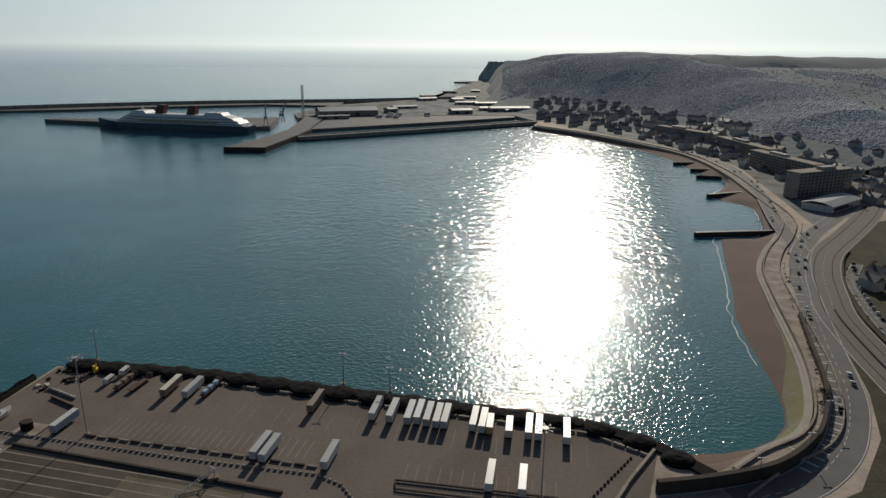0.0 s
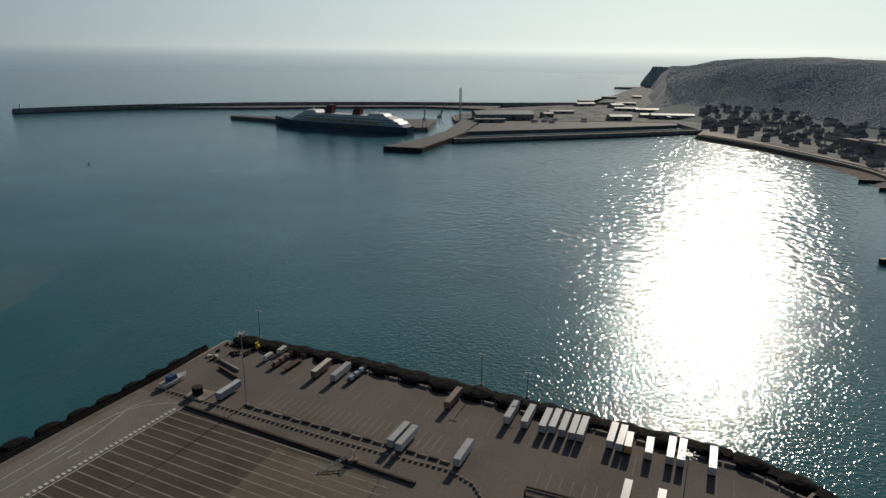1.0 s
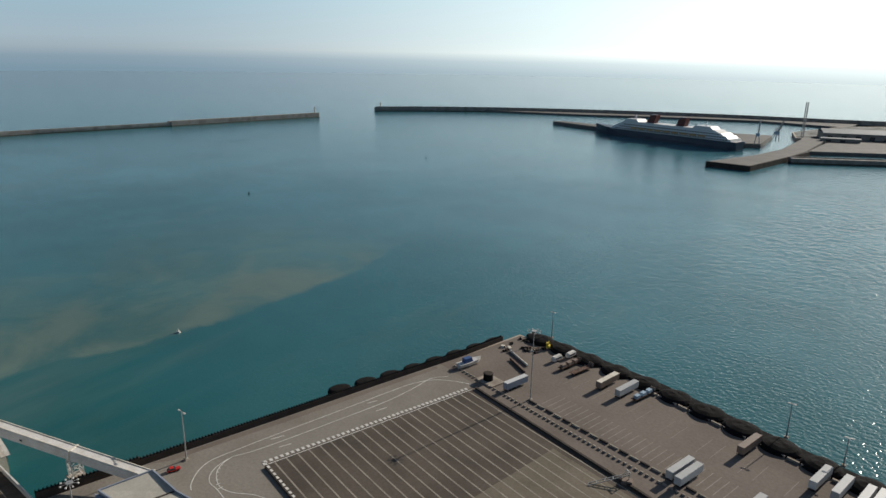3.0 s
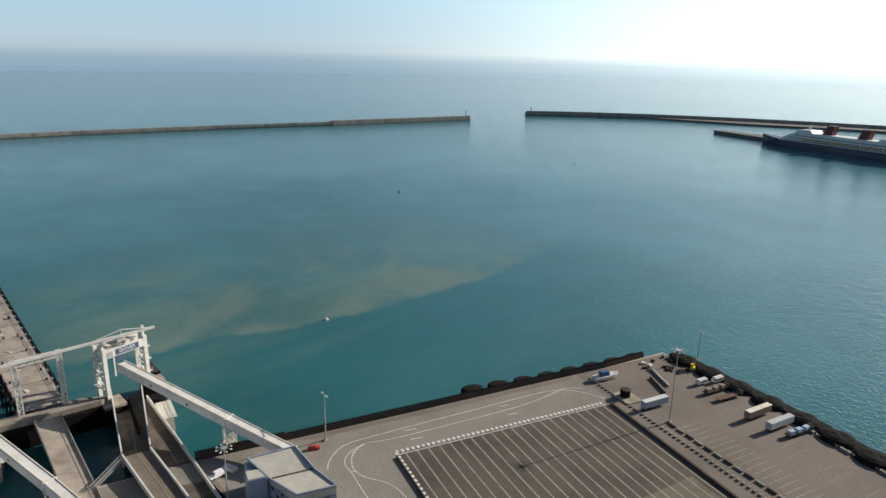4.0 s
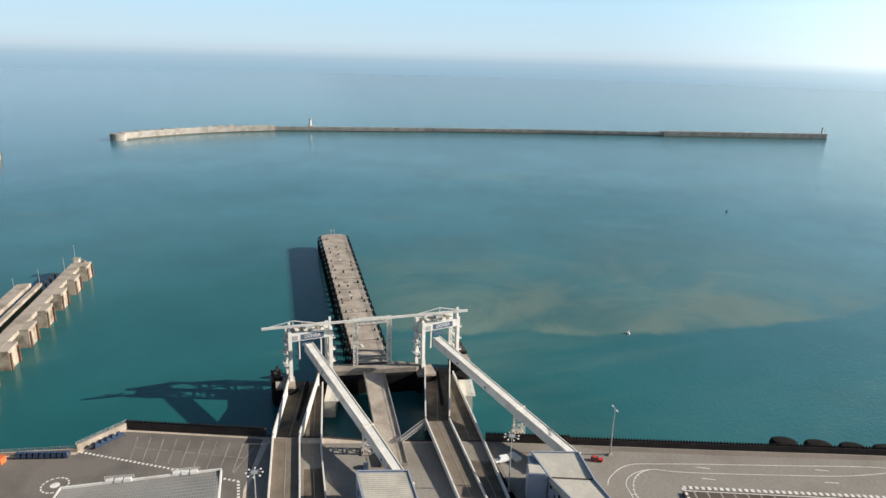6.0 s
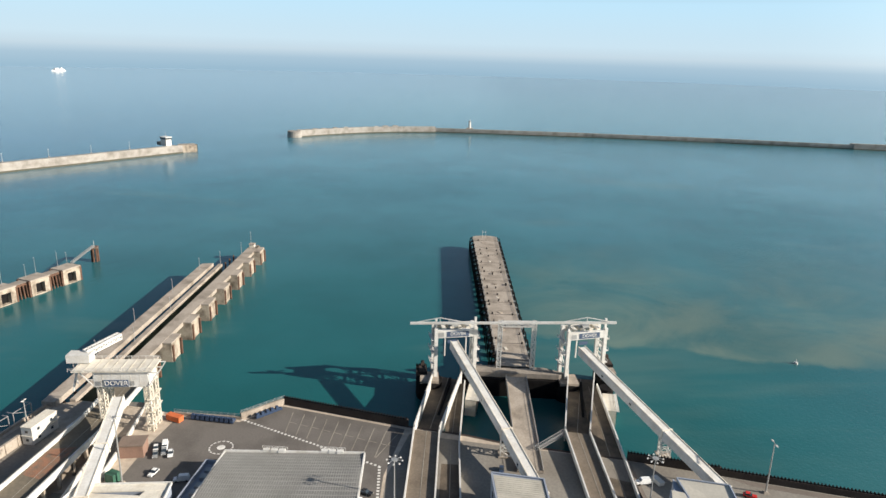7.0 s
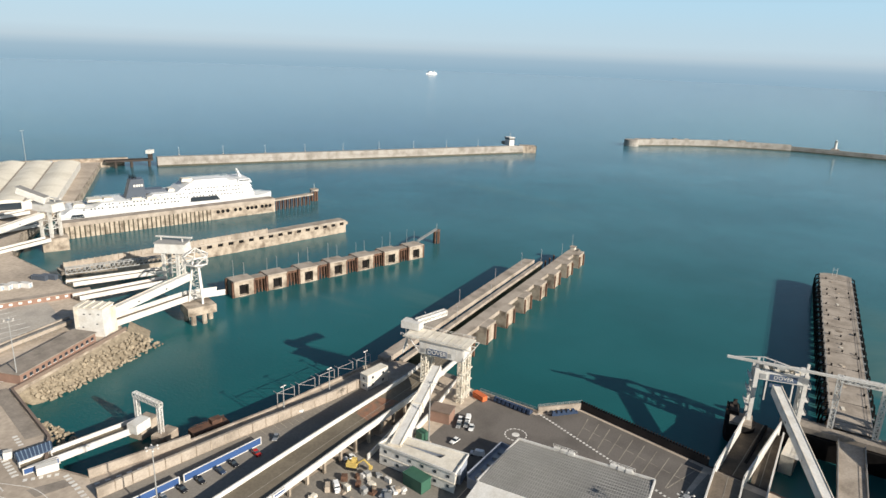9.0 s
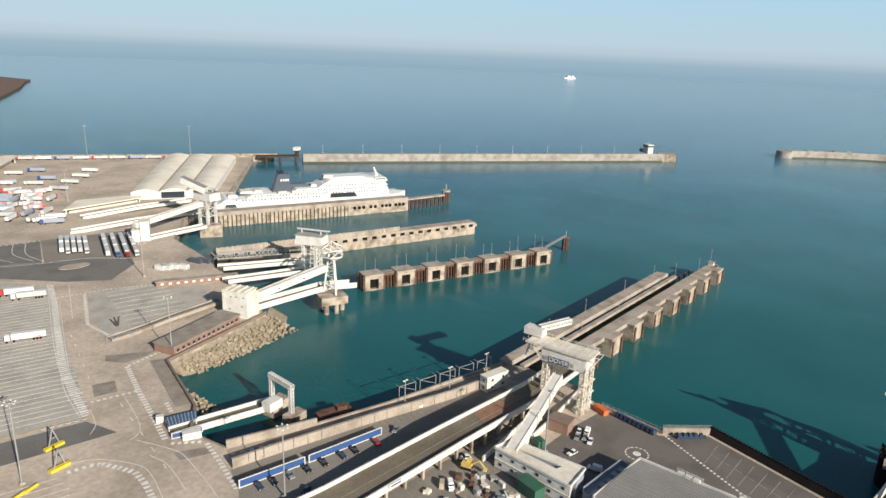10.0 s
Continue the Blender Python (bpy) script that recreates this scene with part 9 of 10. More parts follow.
# ---- cruise ship at the far terminal ----
cs = thing("cruise_ship", "large cruise ship with dark hull and two funnels", "cruise ship", pose(-455, 1158, 0, 0, 0, 180 - 13.5))
bm = bmesh.new()
hull_sections(bm, [(-143, 9, 14, -4, 13), (-130, 13, 15.5, -4, 13), (0, 15.5, 16, -4, 13), (80, 14, 16, -4, 13), (118, 6, 13, -4, 14.5), (136, 1.5, 7, -4, 16), (152, 0.2, 0.8, -2, 17.5)], 0)
part("hull", bm, M_HULLDARK, cs, "dark blue-black hull")
for x0, x1, hw, z0, z1, r0, r1 in ((-136, 108, 15.8, 13, 17, 2, 8), (-130, 100, 15.4, 17, 21, 4, 8), (-122, 92, 15.0, 21, 25, 6, 8), (-112, 84, 13.5, 25, 28.5, 8, 10), (-100, -62, 11, 28.5, 33, 6, 5), (46, 78, 13, 28.5, 33, 4, 8)):
    bm = bmesh.new()
    deck_house(bm, x0, x1, hw, z0, z1, r0, r1)
    part("superstructure", bm, M_SHIPWHITE, cs)
for z, x0, x1, hw in ((15, -128, 98, 15.9), (19, -122, 90, 15.5), (23, -112, 82, 15.1)):
    for side in (-1, 1):
        bm = bmesh.new()
        for i in range(int((x1 - x0) / 5)):
            box(bm, (x0 + i * 5, side * hw, z - 0.8), (3.2, 0.2, 1.6))
        part("window_row", bm, M_GLASS, cs)
for x in (-34, 26):
    bm = bmesh.new()
    deck_house(bm, x - 8, x + 8, 5.5, 28.5, 43, -4, 7)
    fn = part("funnel", bm, M_FUNNEL, cs, "dark red-brown funnel")
    bm = bmesh.new()
    deck_house(bm, x - 3.5, x + 1.5, 5.6, 40.5, 43.2, -1, 1.5)
    part("funnel_top", bm, M_HULLDARK, fn)
bm = bmesh.new()
tube(bm, (-80, 0, 33), (-82, 0, 40), 1.2, 0.5, 8)
tube(bm, (62, 0, 33), (60, 0, 41), 1.4, 0.5, 8)
beam(bm, (61, -5, 37), (61, 5, 37), 0.5)
part("mast", bm, M_SHIPWHITE, cs)
for k in range(9):
    for side in (-1, 1):
        bm = bmesh.new()
        deck_house(bm, -90 + k * 17, -78 + k * 17, 1.8, 16.5, 19.5, 1, 1)
        bmesh.ops.translate(bm, verts=bm.verts, vec=(0, side * 16.6, 0))
        part("lifeboat", bm, M_TAN, cs, "yellow-orange lifeboat")

# ---- western docks: piers, sheds, cranes ----
bm = bmesh.new()
prism(bm, [(-735, 1256), (-600, 1216), (-330, 1160), (-300, 1180), (-320, 1330), (-560, 1262), (-725, 1274)], -4, 7)
structure("pavement_cruise_quay", bm, M_ROAD, "grey concrete quay behind the cruise ship", "quay")
bm = bmesh.new()
prism(bm, [(-297, 920), (-243, 918), (-229, 1030), (-222, 1130), (-232, 1335), (-268, 1335), (-256, 1130), (-268, 1030)], -4, 7)
structure("pavement_near_jetty", bm, M_ROAD, "broad concrete jetty end with pale deck", "jetty")
bm = bmesh.new()
wall_along(bm, [(-299, 919.5), (-242, 917.5), (-217, 1130)], 2.0, -4, 7.2)
structure("wall_near_jetty", bm, M_DARKWALL, "dark timber-faced jetty wall", "quay wall")
mole("old_town_pier", [(-222, 1038), (0, 1181), (178, 1298)], 13, 7, "long stone town pier with pale top", 1.6, 1)
bm = bmesh.new()
prism(bm, [(-222, 1150), (0, 1290), (150, 1390), (150, 1425), (20, 1412), (-225, 1340)], -4, 5.5)
structure("pavement_cargo_quay", bm, M_ROAD, "pale empty cargo quay behind the pier", "quay")
M_SHEDROOF = surface("pale shed roof", (0.36, 0.37, 0.37), 0.6, 0.12, 20, 2, 0.05)


def shed(cx, cy, l, w, h, rz, label, roof=None, wall=None):
    ob = thing("dock_shed", label, "shed", pose(cx, cy, 6, 0, 0, rz), "dock sheds")
    bm = bmesh.new()
    box(bm, (0, 0, 0), (l, w, h))
    part("wall", bm, wall or M_ROOFGREY, ob)
    bm = bmesh.new()
    ribbon_deck(bm, [(-l / 2 - 1, -w / 2 - 1, h), (-l / 2 - 1, 0, h + w * 0.12), (-l / 2 - 1, w / 2 + 1, h)], [(l / 2 + 1, -w / 2 - 1, h), (l / 2 + 1, 0, h + w * 0.12), (l / 2 + 1, w / 2 + 1, h)], 0.5)
    part("roof", bm, roof or M_SHEDROOF, ob)
    for k in range(max(1, int(l / 22))):
        bm = bmesh.new()
        box(bm, (-l / 2 + 11 + k * 22, -w / 2 - 0.15, 0), (8, 0.4, h * 0.6))
        part("door", bm, M_GLASS, ob)
    return ob


shed(-195, 1395, 120, 48, 11, 22, "long dock shed with shining pale roof")
shed(-210, 1322, 60, 10, 6, 22, "low white dock shed")
shed(40, 1455, 46, 26, 8, 20, "small dock shed with pale roof")
shed(150, 1520, 90, 24, 8, 10, "long low dock shed with pale roof")
rnd = random.Random(44)
for k in range(34):
    x, y = rnd.uniform(-180, 420), rnd.uniform(1450, 2250)
    if x < -180 + (y - 1450) * 0.25:
        continue
    shed(x, y, rnd.uniform(20, 60), rnd.uniform(12, 26), rnd.uniform(5, 9), rnd.uniform(0, 40), rnd.choice(("grey industrial shed with pale roof", "low warehouse on the old docks")), rnd.choice((M_SHEDROOF, M_ROOFGREY, M_SLATE)), rnd.choice((M_HOUSE, M_ROOFGREY)))
ob = thing("dock_mast", "tall thin lattice mast on the western docks", "mast", pose(-275, 1350, 6))
bm = bmesh.new()
lattice(bm, (0, 0, 0), (0, 0, 62), 3.5, 3.5, 6, 0.5)
part("lattice", bm, M_STEEL, ob)


def harbour_crane(x, y, h, az, label):
    ob = thing("harbour_crane", label, "crane", pose(x, y, 7, 0, 0, az), "harbour cranes")
    bm = bmesh.new()
    for sx in (-4, 4):
        for sy in (-4, 4):
            beam(bm, (sx, sy, 0), (sx * 0.5, sy * 0.5, h * 0.35), 1.0)
    part("portal", bm, M_STEEL, ob)
    bm = bmesh.new()
    box(bm, (0, 0, h * 0.35), (7, 6, 5))
    part("cab", bm, M_BLUEGREY, ob)
    bm = bmesh.new()
    lattice(bm, (2, 0, h * 0.45), (h * 0.35, 0, h), 1.8, 1.8, 4, 0.4)
    beam(bm, (-2, 0, h * 0.6), (h * 0.3, 0, h * 0.9), 0.4)
    beam(bm, (-1, 0, h * 0.45), (-2, 0, h * 0.7), 1.0)
    part("jib", bm, M_STEEL, ob)
    return ob


harbour_crane(-302, 1165, 38, 100, "grey harbour crane with raised jib")
harbour_crane(-290, 1230, 34, 60, "grey harbour crane with raised jib")
rnd = random.Random(45)
for k in range(26):
    x, y = rnd.uniform(-190, 120), rnd.uniform(1310, 1420)
    if y < 1320 + (x + 190) * 0.28:
        continue
    ob = thing("stacked_container", "shipping container on the far quay", "container", pose(x, y, 5.6, 0, 0, rnd.uniform(10, 40)), "far containers")
    bm = bmesh.new()
    box(bm, (0, 0, 0), (12.2, 2.5, rnd.choice((2.6, 5.2))))
    part("box", bm, rnd.choice((M_WHITE, M_BROWN, M_CLAD, M_CREAM)), ob)

# ---- the town ----
bm = bmesh.new()
slab(bm, [(185, 1300), (150, 1425), (20, 1412), (-278, 1327), (-307, 1430), (-257, 1640), (-60, 1840), (40, 2290), (120, 2790), (160, 3000), (300, 2290), (150, 2300), (-60, 1850), (-60, 1600), (160, 1450), (200, 1310)], 6.03)
structure("ground_old_docks", bm, M_TOWN, "dark mixed yards of the western docks", "ground")
bm = bmesh.new()
slab(bm, [(300, 520), (360, 560), (420, 630), (520, 720), (900, 900), (1200, 1100), (700, 2300), (150, 2300), (-60, 1850), (-60, 1600), (160, 1450), (200, 1310), (260, 1130), (322, 985), (358, 890), (356, 790), (330, 660)], 6.04)
structure("ground_town", bm, M_TOWN, "dark mixed ground of the old town", "ground")


def house(l, w, h, label, wall, roof, name="house"):
    ob = thing(name, label, "house", None, "town houses")
    bm = bmesh.new()
    box(bm, (0, 0, 0), (l, w, h))
    part("wall", bm, wall, ob)
    bm = bmesh.new()
    v = [bm.verts.new(p) for p in ((-l / 2 - 0.4, -w / 2 - 0.4, h), (l / 2 + 0.4, -w / 2 - 0.4, h), (l / 2 + 0.4, w / 2 + 0.4, h), (-l / 2 - 0.4, w / 2 + 0.4, h), (-l / 2 - 0.4, 0, h + w * 0.38), (l / 2 + 0.4, 0, h + w * 0.38))]
    for f in ((0, 1, 5, 4), (2, 3, 4, 5), (3, 0, 4), (1, 2, 5), (3, 2, 1, 0)):
        bm.faces.new([v[i] for i in f])
    rf = part("roof", bm, roof, ob)
    bm = bmesh.new()
    box(bm, (l * 0.32, 0.6, h + w * 0.2), (1.0, 1.4, w * 0.38))
    part("chimney", bm, M_BRICK, rf)
    return ob


kinds = [house(11, 8, 6, "pale rendered town house with slate roof", M_HOUSE, M_SLATE), house(16, 9, 7, "grey rendered town house with slate roof", M_HOUSE, M_SLATE), house(24, 10, 9, "long pale terrace with grey roof", M_HOUSE, M_ROOFGREY), house(9, 8, 5.5, "small rendered house with pale roof", M_HOUSE, M_SHEDROOF)]
rnd = random.Random(77)
homes = []
tries = 0
while len(homes) < 250 and tries < 9000:
    tries += 1
    az, dist = rnd.uniform(8, 40), rnd.uniform(620, 2250)
    x, y = dist * math.sin(radians(az)), dist * math.cos(radians(az))
    if x < 350 + max(0, (900 - y)) * 0.12 - max(0, y - 950) * 0.42 or ridge_height(x, y) > (24 if dist < 1500 else 26):
        continue
    if x > 250 + y * 0.75:
        continue
    if any((x - p[0]) ** 2 + (y - p[1]) ** 2 < 19 ** 2 for p in homes):
        continue
    homes.append((x, y))
base_used = [False] * 4
for k, (x, y) in enumerate(homes):
    i = rnd.choices((0, 1, 2, 3), (4, 3, 2, 3))[0]
    z = min(hill_z(x + a, y + b) for a in (-9, 9) for b in (-9, 9))
    m = pose(x, y, z - 0.5, 0, 0, rnd.choice((20, 35, 110, 125)) + rnd.uniform(-8, 8))
    if not base_used[i]:
        kinds[i].matrix_world = m
        base_used[i] = True
    else:
        copy_thing(kinds[i], m)
# houses on the near slope behind the coast road
for x, y, rz in ((254, 372, 20), (268, 388, 25), (262, 352, 15), (280, 370, 20), (274, 335, 18), (292, 352, 22), (262, 322, 15), (288, 322, 15), (300, 390, 20), (306, 365, 25)):
    copy_thing(kinds[0 if x % 3 else 3], pose(x, y, 6, 0, 0, rz + (90 if x % 3 else 0)))


def slab_block(name, cx, cy, l, w, floors, rz, label, roof=None):
    ob = thing(name, label, "apartment block", pose(cx, cy, 6, 0, 0, rz))
    h = floors * 3.1
    bm = bmesh.new()
    box(bm, (0, 0, 0), (l, w, h))
    part("wall", bm, M_HOUSE, ob)
    bm = bmesh.new()
    box(bm, (0, 0, h), (l + 0.8, w + 0.8, 0.6))
    part("roof", bm, roof or M_QUAYTOP, ob)
    bm = bmesh.new()
    box(bm, (l * 0.1, 0, h + 0.6), (l * 0.25, w * 0.5, 2.6))
    part("lift_house", bm, M_HOUSE, ob)
    for side in (-1, 1):
        for f in range(floors):
            n = int(l / 5)
            for k in range(n):
                bm = bmesh.new()
                x = -l / 2 + (k + 0.5) * l / n
                box(bm, (x, side * (w / 2 + 0.06), f * 3.1 + 0.9), (2.6, 0.2, 1.6))
                part("window", bm, M_GLASS, ob)
            if f:
                bm = bmesh.new()
                box(bm, (0, side * (w / 2 + 0.35), f * 3.1 + 0.1), (l * 0.96, 0.7, 0.25))
                part("balcony", bm, M_QUAYTOP, ob)
    return ob


slab_block("apartment_block", 366, 640, 74, 15, 8, 24, "eight-storey seafront apartment block with balconies")
slab_block("apartment_block", 392, 760, 110, 14, 6, 100, "long six-storey seafront apartment block")
slab_block("apartment_block", 410, 905, 130, 14, 5, 96, "long five-storey seafront terrace")
slab_block("apartment_block", 380, 1060, 110, 14, 5, 112, "long five-storey seafront terrace")
lw = thing("leisure_centre", "low white building with curved pale roof", "leisure centre", pose(352, 590, 6, 0, 0, 38))
bm = bmesh.new()
box(bm, (0, 0, 0), (58, 26, 6))
part("wall", bm, M_WHITE, lw)
bm = bmesh.new()
ribbon_deck(bm, [(-30, -14, 6), (-30, -5, 8.5), (-30, 5, 8.5), (-30, 14, 6)], [(30, -14, 6), (30, -5, 8.5), (30, 5, 8.5), (30, 14, 6)], 0.4)
part("roof", bm, M_SHEDROOF, lw)
bm = bmesh.new()
box(bm, (-10, -13.1, 1), (30, 0.3, 3.4))
part("glazing", bm, M_GLASS, lw)
gl = thing("glass_hall", "small hall with a brightly shining glass roof", "hall", pose(402, 1134, 6, 0, 0, 15))
bm = bmesh.new()
box(bm, (0, 0, 0), (26, 16, 8))
part("wall", bm, M_HOUSE, gl)
bm = bmesh.new()
ribbon_deck(bm, [(-13, -9, 8), (-13, 9, 13)], [(13, -9, 8), (13, 9, 13)], 0.4)
part("roof", bm, M_SHEDROOF, gl)


# trees round the road and houses
def tree(seed, h, label):
    r = random.Random(seed)
    ob = thing("tree", label, "tree", None, "street trees")
    bm = bmesh.new()
    tube(bm, (0, 0, 0), (0.1, 0.1, h * 0.45), 0.28, 0.16, 7)
    tips = []
    for k in range(6):
        a, e = k * 1.05 + r.uniform(-0.3, 0.3), r.uniform(0.5, 1.0)
        p = Vector((0.1, 0.1, h * r.uniform(0.28, 0.45)))
        q = p + Vector((math.cos(a), math.sin(a), e * 1.4)) * h * 0.28
        tube(bm, p, q, 0.12, 0.05, 5)
        tips.append(q)
    part("trunk", bm, M_BARK, ob)
    bm = bmesh.new()
    for k in range(230):
        c = r.choice(tips) + Vector((r.gauss(0, 1), r.gauss(0, 1), r.gauss(0, 0.8))) * h * 0.13
        s = r.uniform(0.25, 0.6)
        n = Vector((r.uniform(-1, 1), r.uniform(-1, 1), r.uniform(-0.3, 1))).normalized()
        u = n.orthogonal().normalized() * s
        v = n.cross(u)
        bm.faces.new([bm.verts.new(c + w) for w in (u, v, -u * 0.9, -v)])
    part("crown", bm, M_TWIG, ob)
    return ob


trees = [tree(1, 8, "bare-looking dark street tree"), tree(2, 11, "tall dark street tree"), tree(3, 6, "small dark bushy tree")]
rnd = random.Random(90)
spots = []
for i in range(22, 42, 1):
    p = offset(ROAD_S, 9.6)[i]
    spots.append((p.x + rnd.uniform(-1, 1), p.y + rnd.uniform(-1, 1)))
for i in range(4, 24, 2):
    p = offset(ROAD2_S, 3.9)[i]
    spots.append((p.x + rnd.uniform(-0.5, 0.5), p.y + rnd.uniform(-1, 1)))
for k in range(70):
    spots.append((rnd.uniform(330, 520), rnd.uniform(560, 1000)))
for k in range(26):
    spots.append((rnd.uniform(262, 340), rnd.uniform(290, 420)))
for k, (x, y) in enumerate(spots):
    m = pose(x, y, 6, 0, 0, rnd.uniform(0, 360))
    if k < 30:
        m = m @ Matrix.Scale(rnd.uniform(0.3, 0.5), 4)
    if k < 3:
        trees[k].matrix_world = m
    else:
        copy_thing(trees[k % 3], m)

# groynes on the beach
for a, b, w in (((199, 505), (272, 514), 3.5), ((264, 650), (310, 666), 3.5), ((291, 755), (318, 750), 1.6), ((300, 799), (324, 795), 1.6), ((295, 846), (322, 846), 1.6)):
    ob = thing("groyne", "dark timber and stone groyne running into the sea", "groyne", None, "beach groynes")
    bm = bmesh.new()
    wall_along(bm, [a, b], w, -3, 3.6)
    part("wall", bm, M_DARKWALL, ob)
    bm = bmesh.new()
    wall_along(bm, [a, b], w - 0.8, 3.6, 3.9)
    part("top", bm, M_WEED, ob)
# moving and parked cars on the coast road stand where they are at most times
rnd = random.Random(17)
rc = car((238, 425), 25, P_SILVER, "silver car on the coast road", False, 6.14, "coast road cars")
rcs = [rc, car((225, 398), 205, P_BLACK, "dark car on the coast road", False, 6.14, "coast road cars"), car((258, 460), 30, P_WHITE, "white car on the coast road", False, 6.14, "coast road cars")]
for k in range(30):
    ln = ROAD_S if k % 2 else ROAD3_S
    i = rnd.randrange(18 if k % 2 else 6, len(ln) - 8)
    side = rnd.choice((-3.2, 3.2))
    p, q = offset(ln, side)[i], offset(ln, side)[i + 1]
    az = math.degrees(math.atan2(q.x - p.x, q.y - p.y)) + (180 if side > 0 else 0)
    copy_thing(rcs[k % 3], pose(p.x, p.y, 6.14, 0, 0, -az))
for k in range(14):
    p = offset(ROAD2_S, -2.4)[6 + k]
    copy_thing(rcs[k % 3], pose(p.x, p.y, 6.14, 0, 0, -30))
for i in range(8, 70, 6):
    p = offset(ROAD_S, 7.4)[min(i, len(ROAD_S) - 1)]
    lamp_mast((p.x, p.y, 6), 8.5, "slim street lamp beside the coast road", 2, 0.9, "coast road lamps")

# ---- ship on the horizon and harbour buoys ----
ds = thing("distant_ferry", "small white ferry far out at sea", "ferry", pose(-3525, -2204, 0, 0, 0, -20) @ Matrix.Scale(0.65, 4))
bm = bmesh.new()
hull_sections(bm, [(-60, 8, 11, -3, 8), (20, 11, 12, -3, 9), (45, 5, 9, -3, 11), (60, 0.3, 1, -2, 12)], 0)
part("hull", bm, M_SHIPWHITE, ds)
bm = bmesh.new()
deck_house(bm, -50, 40, 10.5, 8, 18, 4, 8)
deck_house(bm, 0, 34, 9, 18, 25, 2, 5)
part("superstructure", bm, M_SHIPWHITE, ds)
bm = bmesh.new()
deck_house(bm, -35, -24, 4, 18, 30, 3, 1)
part("funnel", bm, M_SHIPWHITE, ds)
for x, y, mat, lab in ((-313, 163.4, M_WHITE, "small white mooring buoy on the water"), (-585, 396, M_BLACK, "dark harbour buoy on the water"), (-612, 705, M_BLACK, "dark harbour buoy on the water")):
    ob = thing("buoy", lab, "buoy", pose(x, y, sea_z(x, y)), "harbour buoys")
    bm = bmesh.new()
    tube(bm, (0, 0, -0.4), (0, 0, 0.9), 1.1, 0.9, 12)
    part("float", bm, mat, ob)
    bm = bmesh.new()
    tube(bm, (0, 0, 0.9), (0, 0, 2.6), 0.35, 0.1, 8)
    part("topmark", bm, mat, ob)


# ---- eastern docks: lorries, cars, masts and yard clutter ----
def lorry(at, az, body, cab, label, z=6.1):
    ob = thing("articulated_lorry", label, "lorry", pose(at[0], at[1], z, 0, 0, -az), "waiting lorries")
    trailer_parts(ob, body)
    bm = bmesh.new()
    box(bm, (0, 15.1, 0.9), (2.45, 2.2, 2.7), 0, 0.94)
    bmesh.ops.bevel(bm, geom=list(bm.edges), offset=0.15, segments=1, affect="EDGES")
    part("cab", bm, cab, ob)
    bm = bmesh.new()
    box(bm, (0, 16.18, 2.1), (2.2, 0.15, 1.0))
    part("windscreen", bm, M_GLASS, ob)
    for y in (12.6, 15.4):
        for x in (-1.05, 1.05):
            bm = bmesh.new()
            tube(bm, (x - 0.2, y, 0.5), (x + 0.2, y, 0.5), 0.52, 0.52, 12)
            part("wheel", bm, M_TYRE, ob)
    return ob


L1 = lorry((-107, -376.2), 111, M_TRAILER, M_WHITE, "white articulated lorry waiting in its lane")
L2 = lorry((-89, -321.8), 111, M_REDWHITE, M_WHITE, "white and red articulated lorry waiting in its lane")
L3 = lorry((-104, -385.7), 111, M_TRAILER, M_RED, "white lorry with red cab waiting in its lane")
L4 = lorry((-205, -800), 95, M_CLAD, M_BLUE, "blue-grey lorry parked by the sea wall")
for x, y in ((-84.5, -392), (-83, -384), (-81, -380)):
    copy_thing(L1, pose(x, y, 6.1, 0, 0, -103))
copy_thing(L2, pose(-72, -336, 6.1, 0, 0, -102))
copy_thing(L1, pose(-72, -341, 6.1, 0, 0, -103))
rnd = random.Random(61)
for r, (x0, y0, n) in enumerate(((-158, -650, 3), (-160, -664, 2), (-168, -700, 2))):
    for k in range(n):
        copy_thing(rnd.choice((L1, L1, L3, L4)), pose(x0 + k * -20 + rnd.uniform(-3, 3), y0 + k * 4 + rnd.uniform(-1, 1), 6.1, 0, 0, -100))
for k in range(22):
    p = Vector((-60, -925, 0)).lerp(Vector((-400, -728, 0)), k / 21)
    copy_thing((L1, L4, L1, L3)[k % 4], pose(p.x, p.y, 6.1, 0, 0, -120.5))
for k in range(0, 12, 3):
    copy_thing((L1, L3, L1)[k % 3], pose(-210 - k * 6, -640 - k * 8, 6.1, 0, 0, -140))
for k in range(5):
    for j in range(2):
        p = Vector((-150.2, -482, 0)).lerp(Vector((-161.8, -472.5, 0)), k / 4) + Vector((0.31, 0.95, 0)) * (j * 18 + 3)
        copy_thing((proto, proto, L1)[(k + j) % 3], pose(p.x, p.y, 6.08, 0, 0, -18))
for k in range(4):
    for j in range(3):
        p = Vector((-172.6, -470, 0)).lerp(Vector((-187, -462, 0)), k / 3) + Vector((0.305, 0.952, 0)) * (j * 16.5 + 2)
        copy_thing((proto, L3, proto, L2, L4)[(k * 2 + j) % 5], pose(p.x, p.y, 6.08, 0, 0, -17.7))
for x, y in ((-164.9, -632.5), (-185, -624), (-155.8, -601), (-174, -592), (-147.8, -566), (-181.7, -690.9), (-202, -676), (-204, -738), (-225, -742), (-219, -694), (-192, -637.7), (-150.2, -597), (-160, -618), (-180, -610), (-152, -585), (-172, -577)):
    copy_thing(rnd.choice((L1, L1, L2, L4)), pose(x, y, 6.1, 0, 0, -125 + rnd.uniform(-4, 4)))
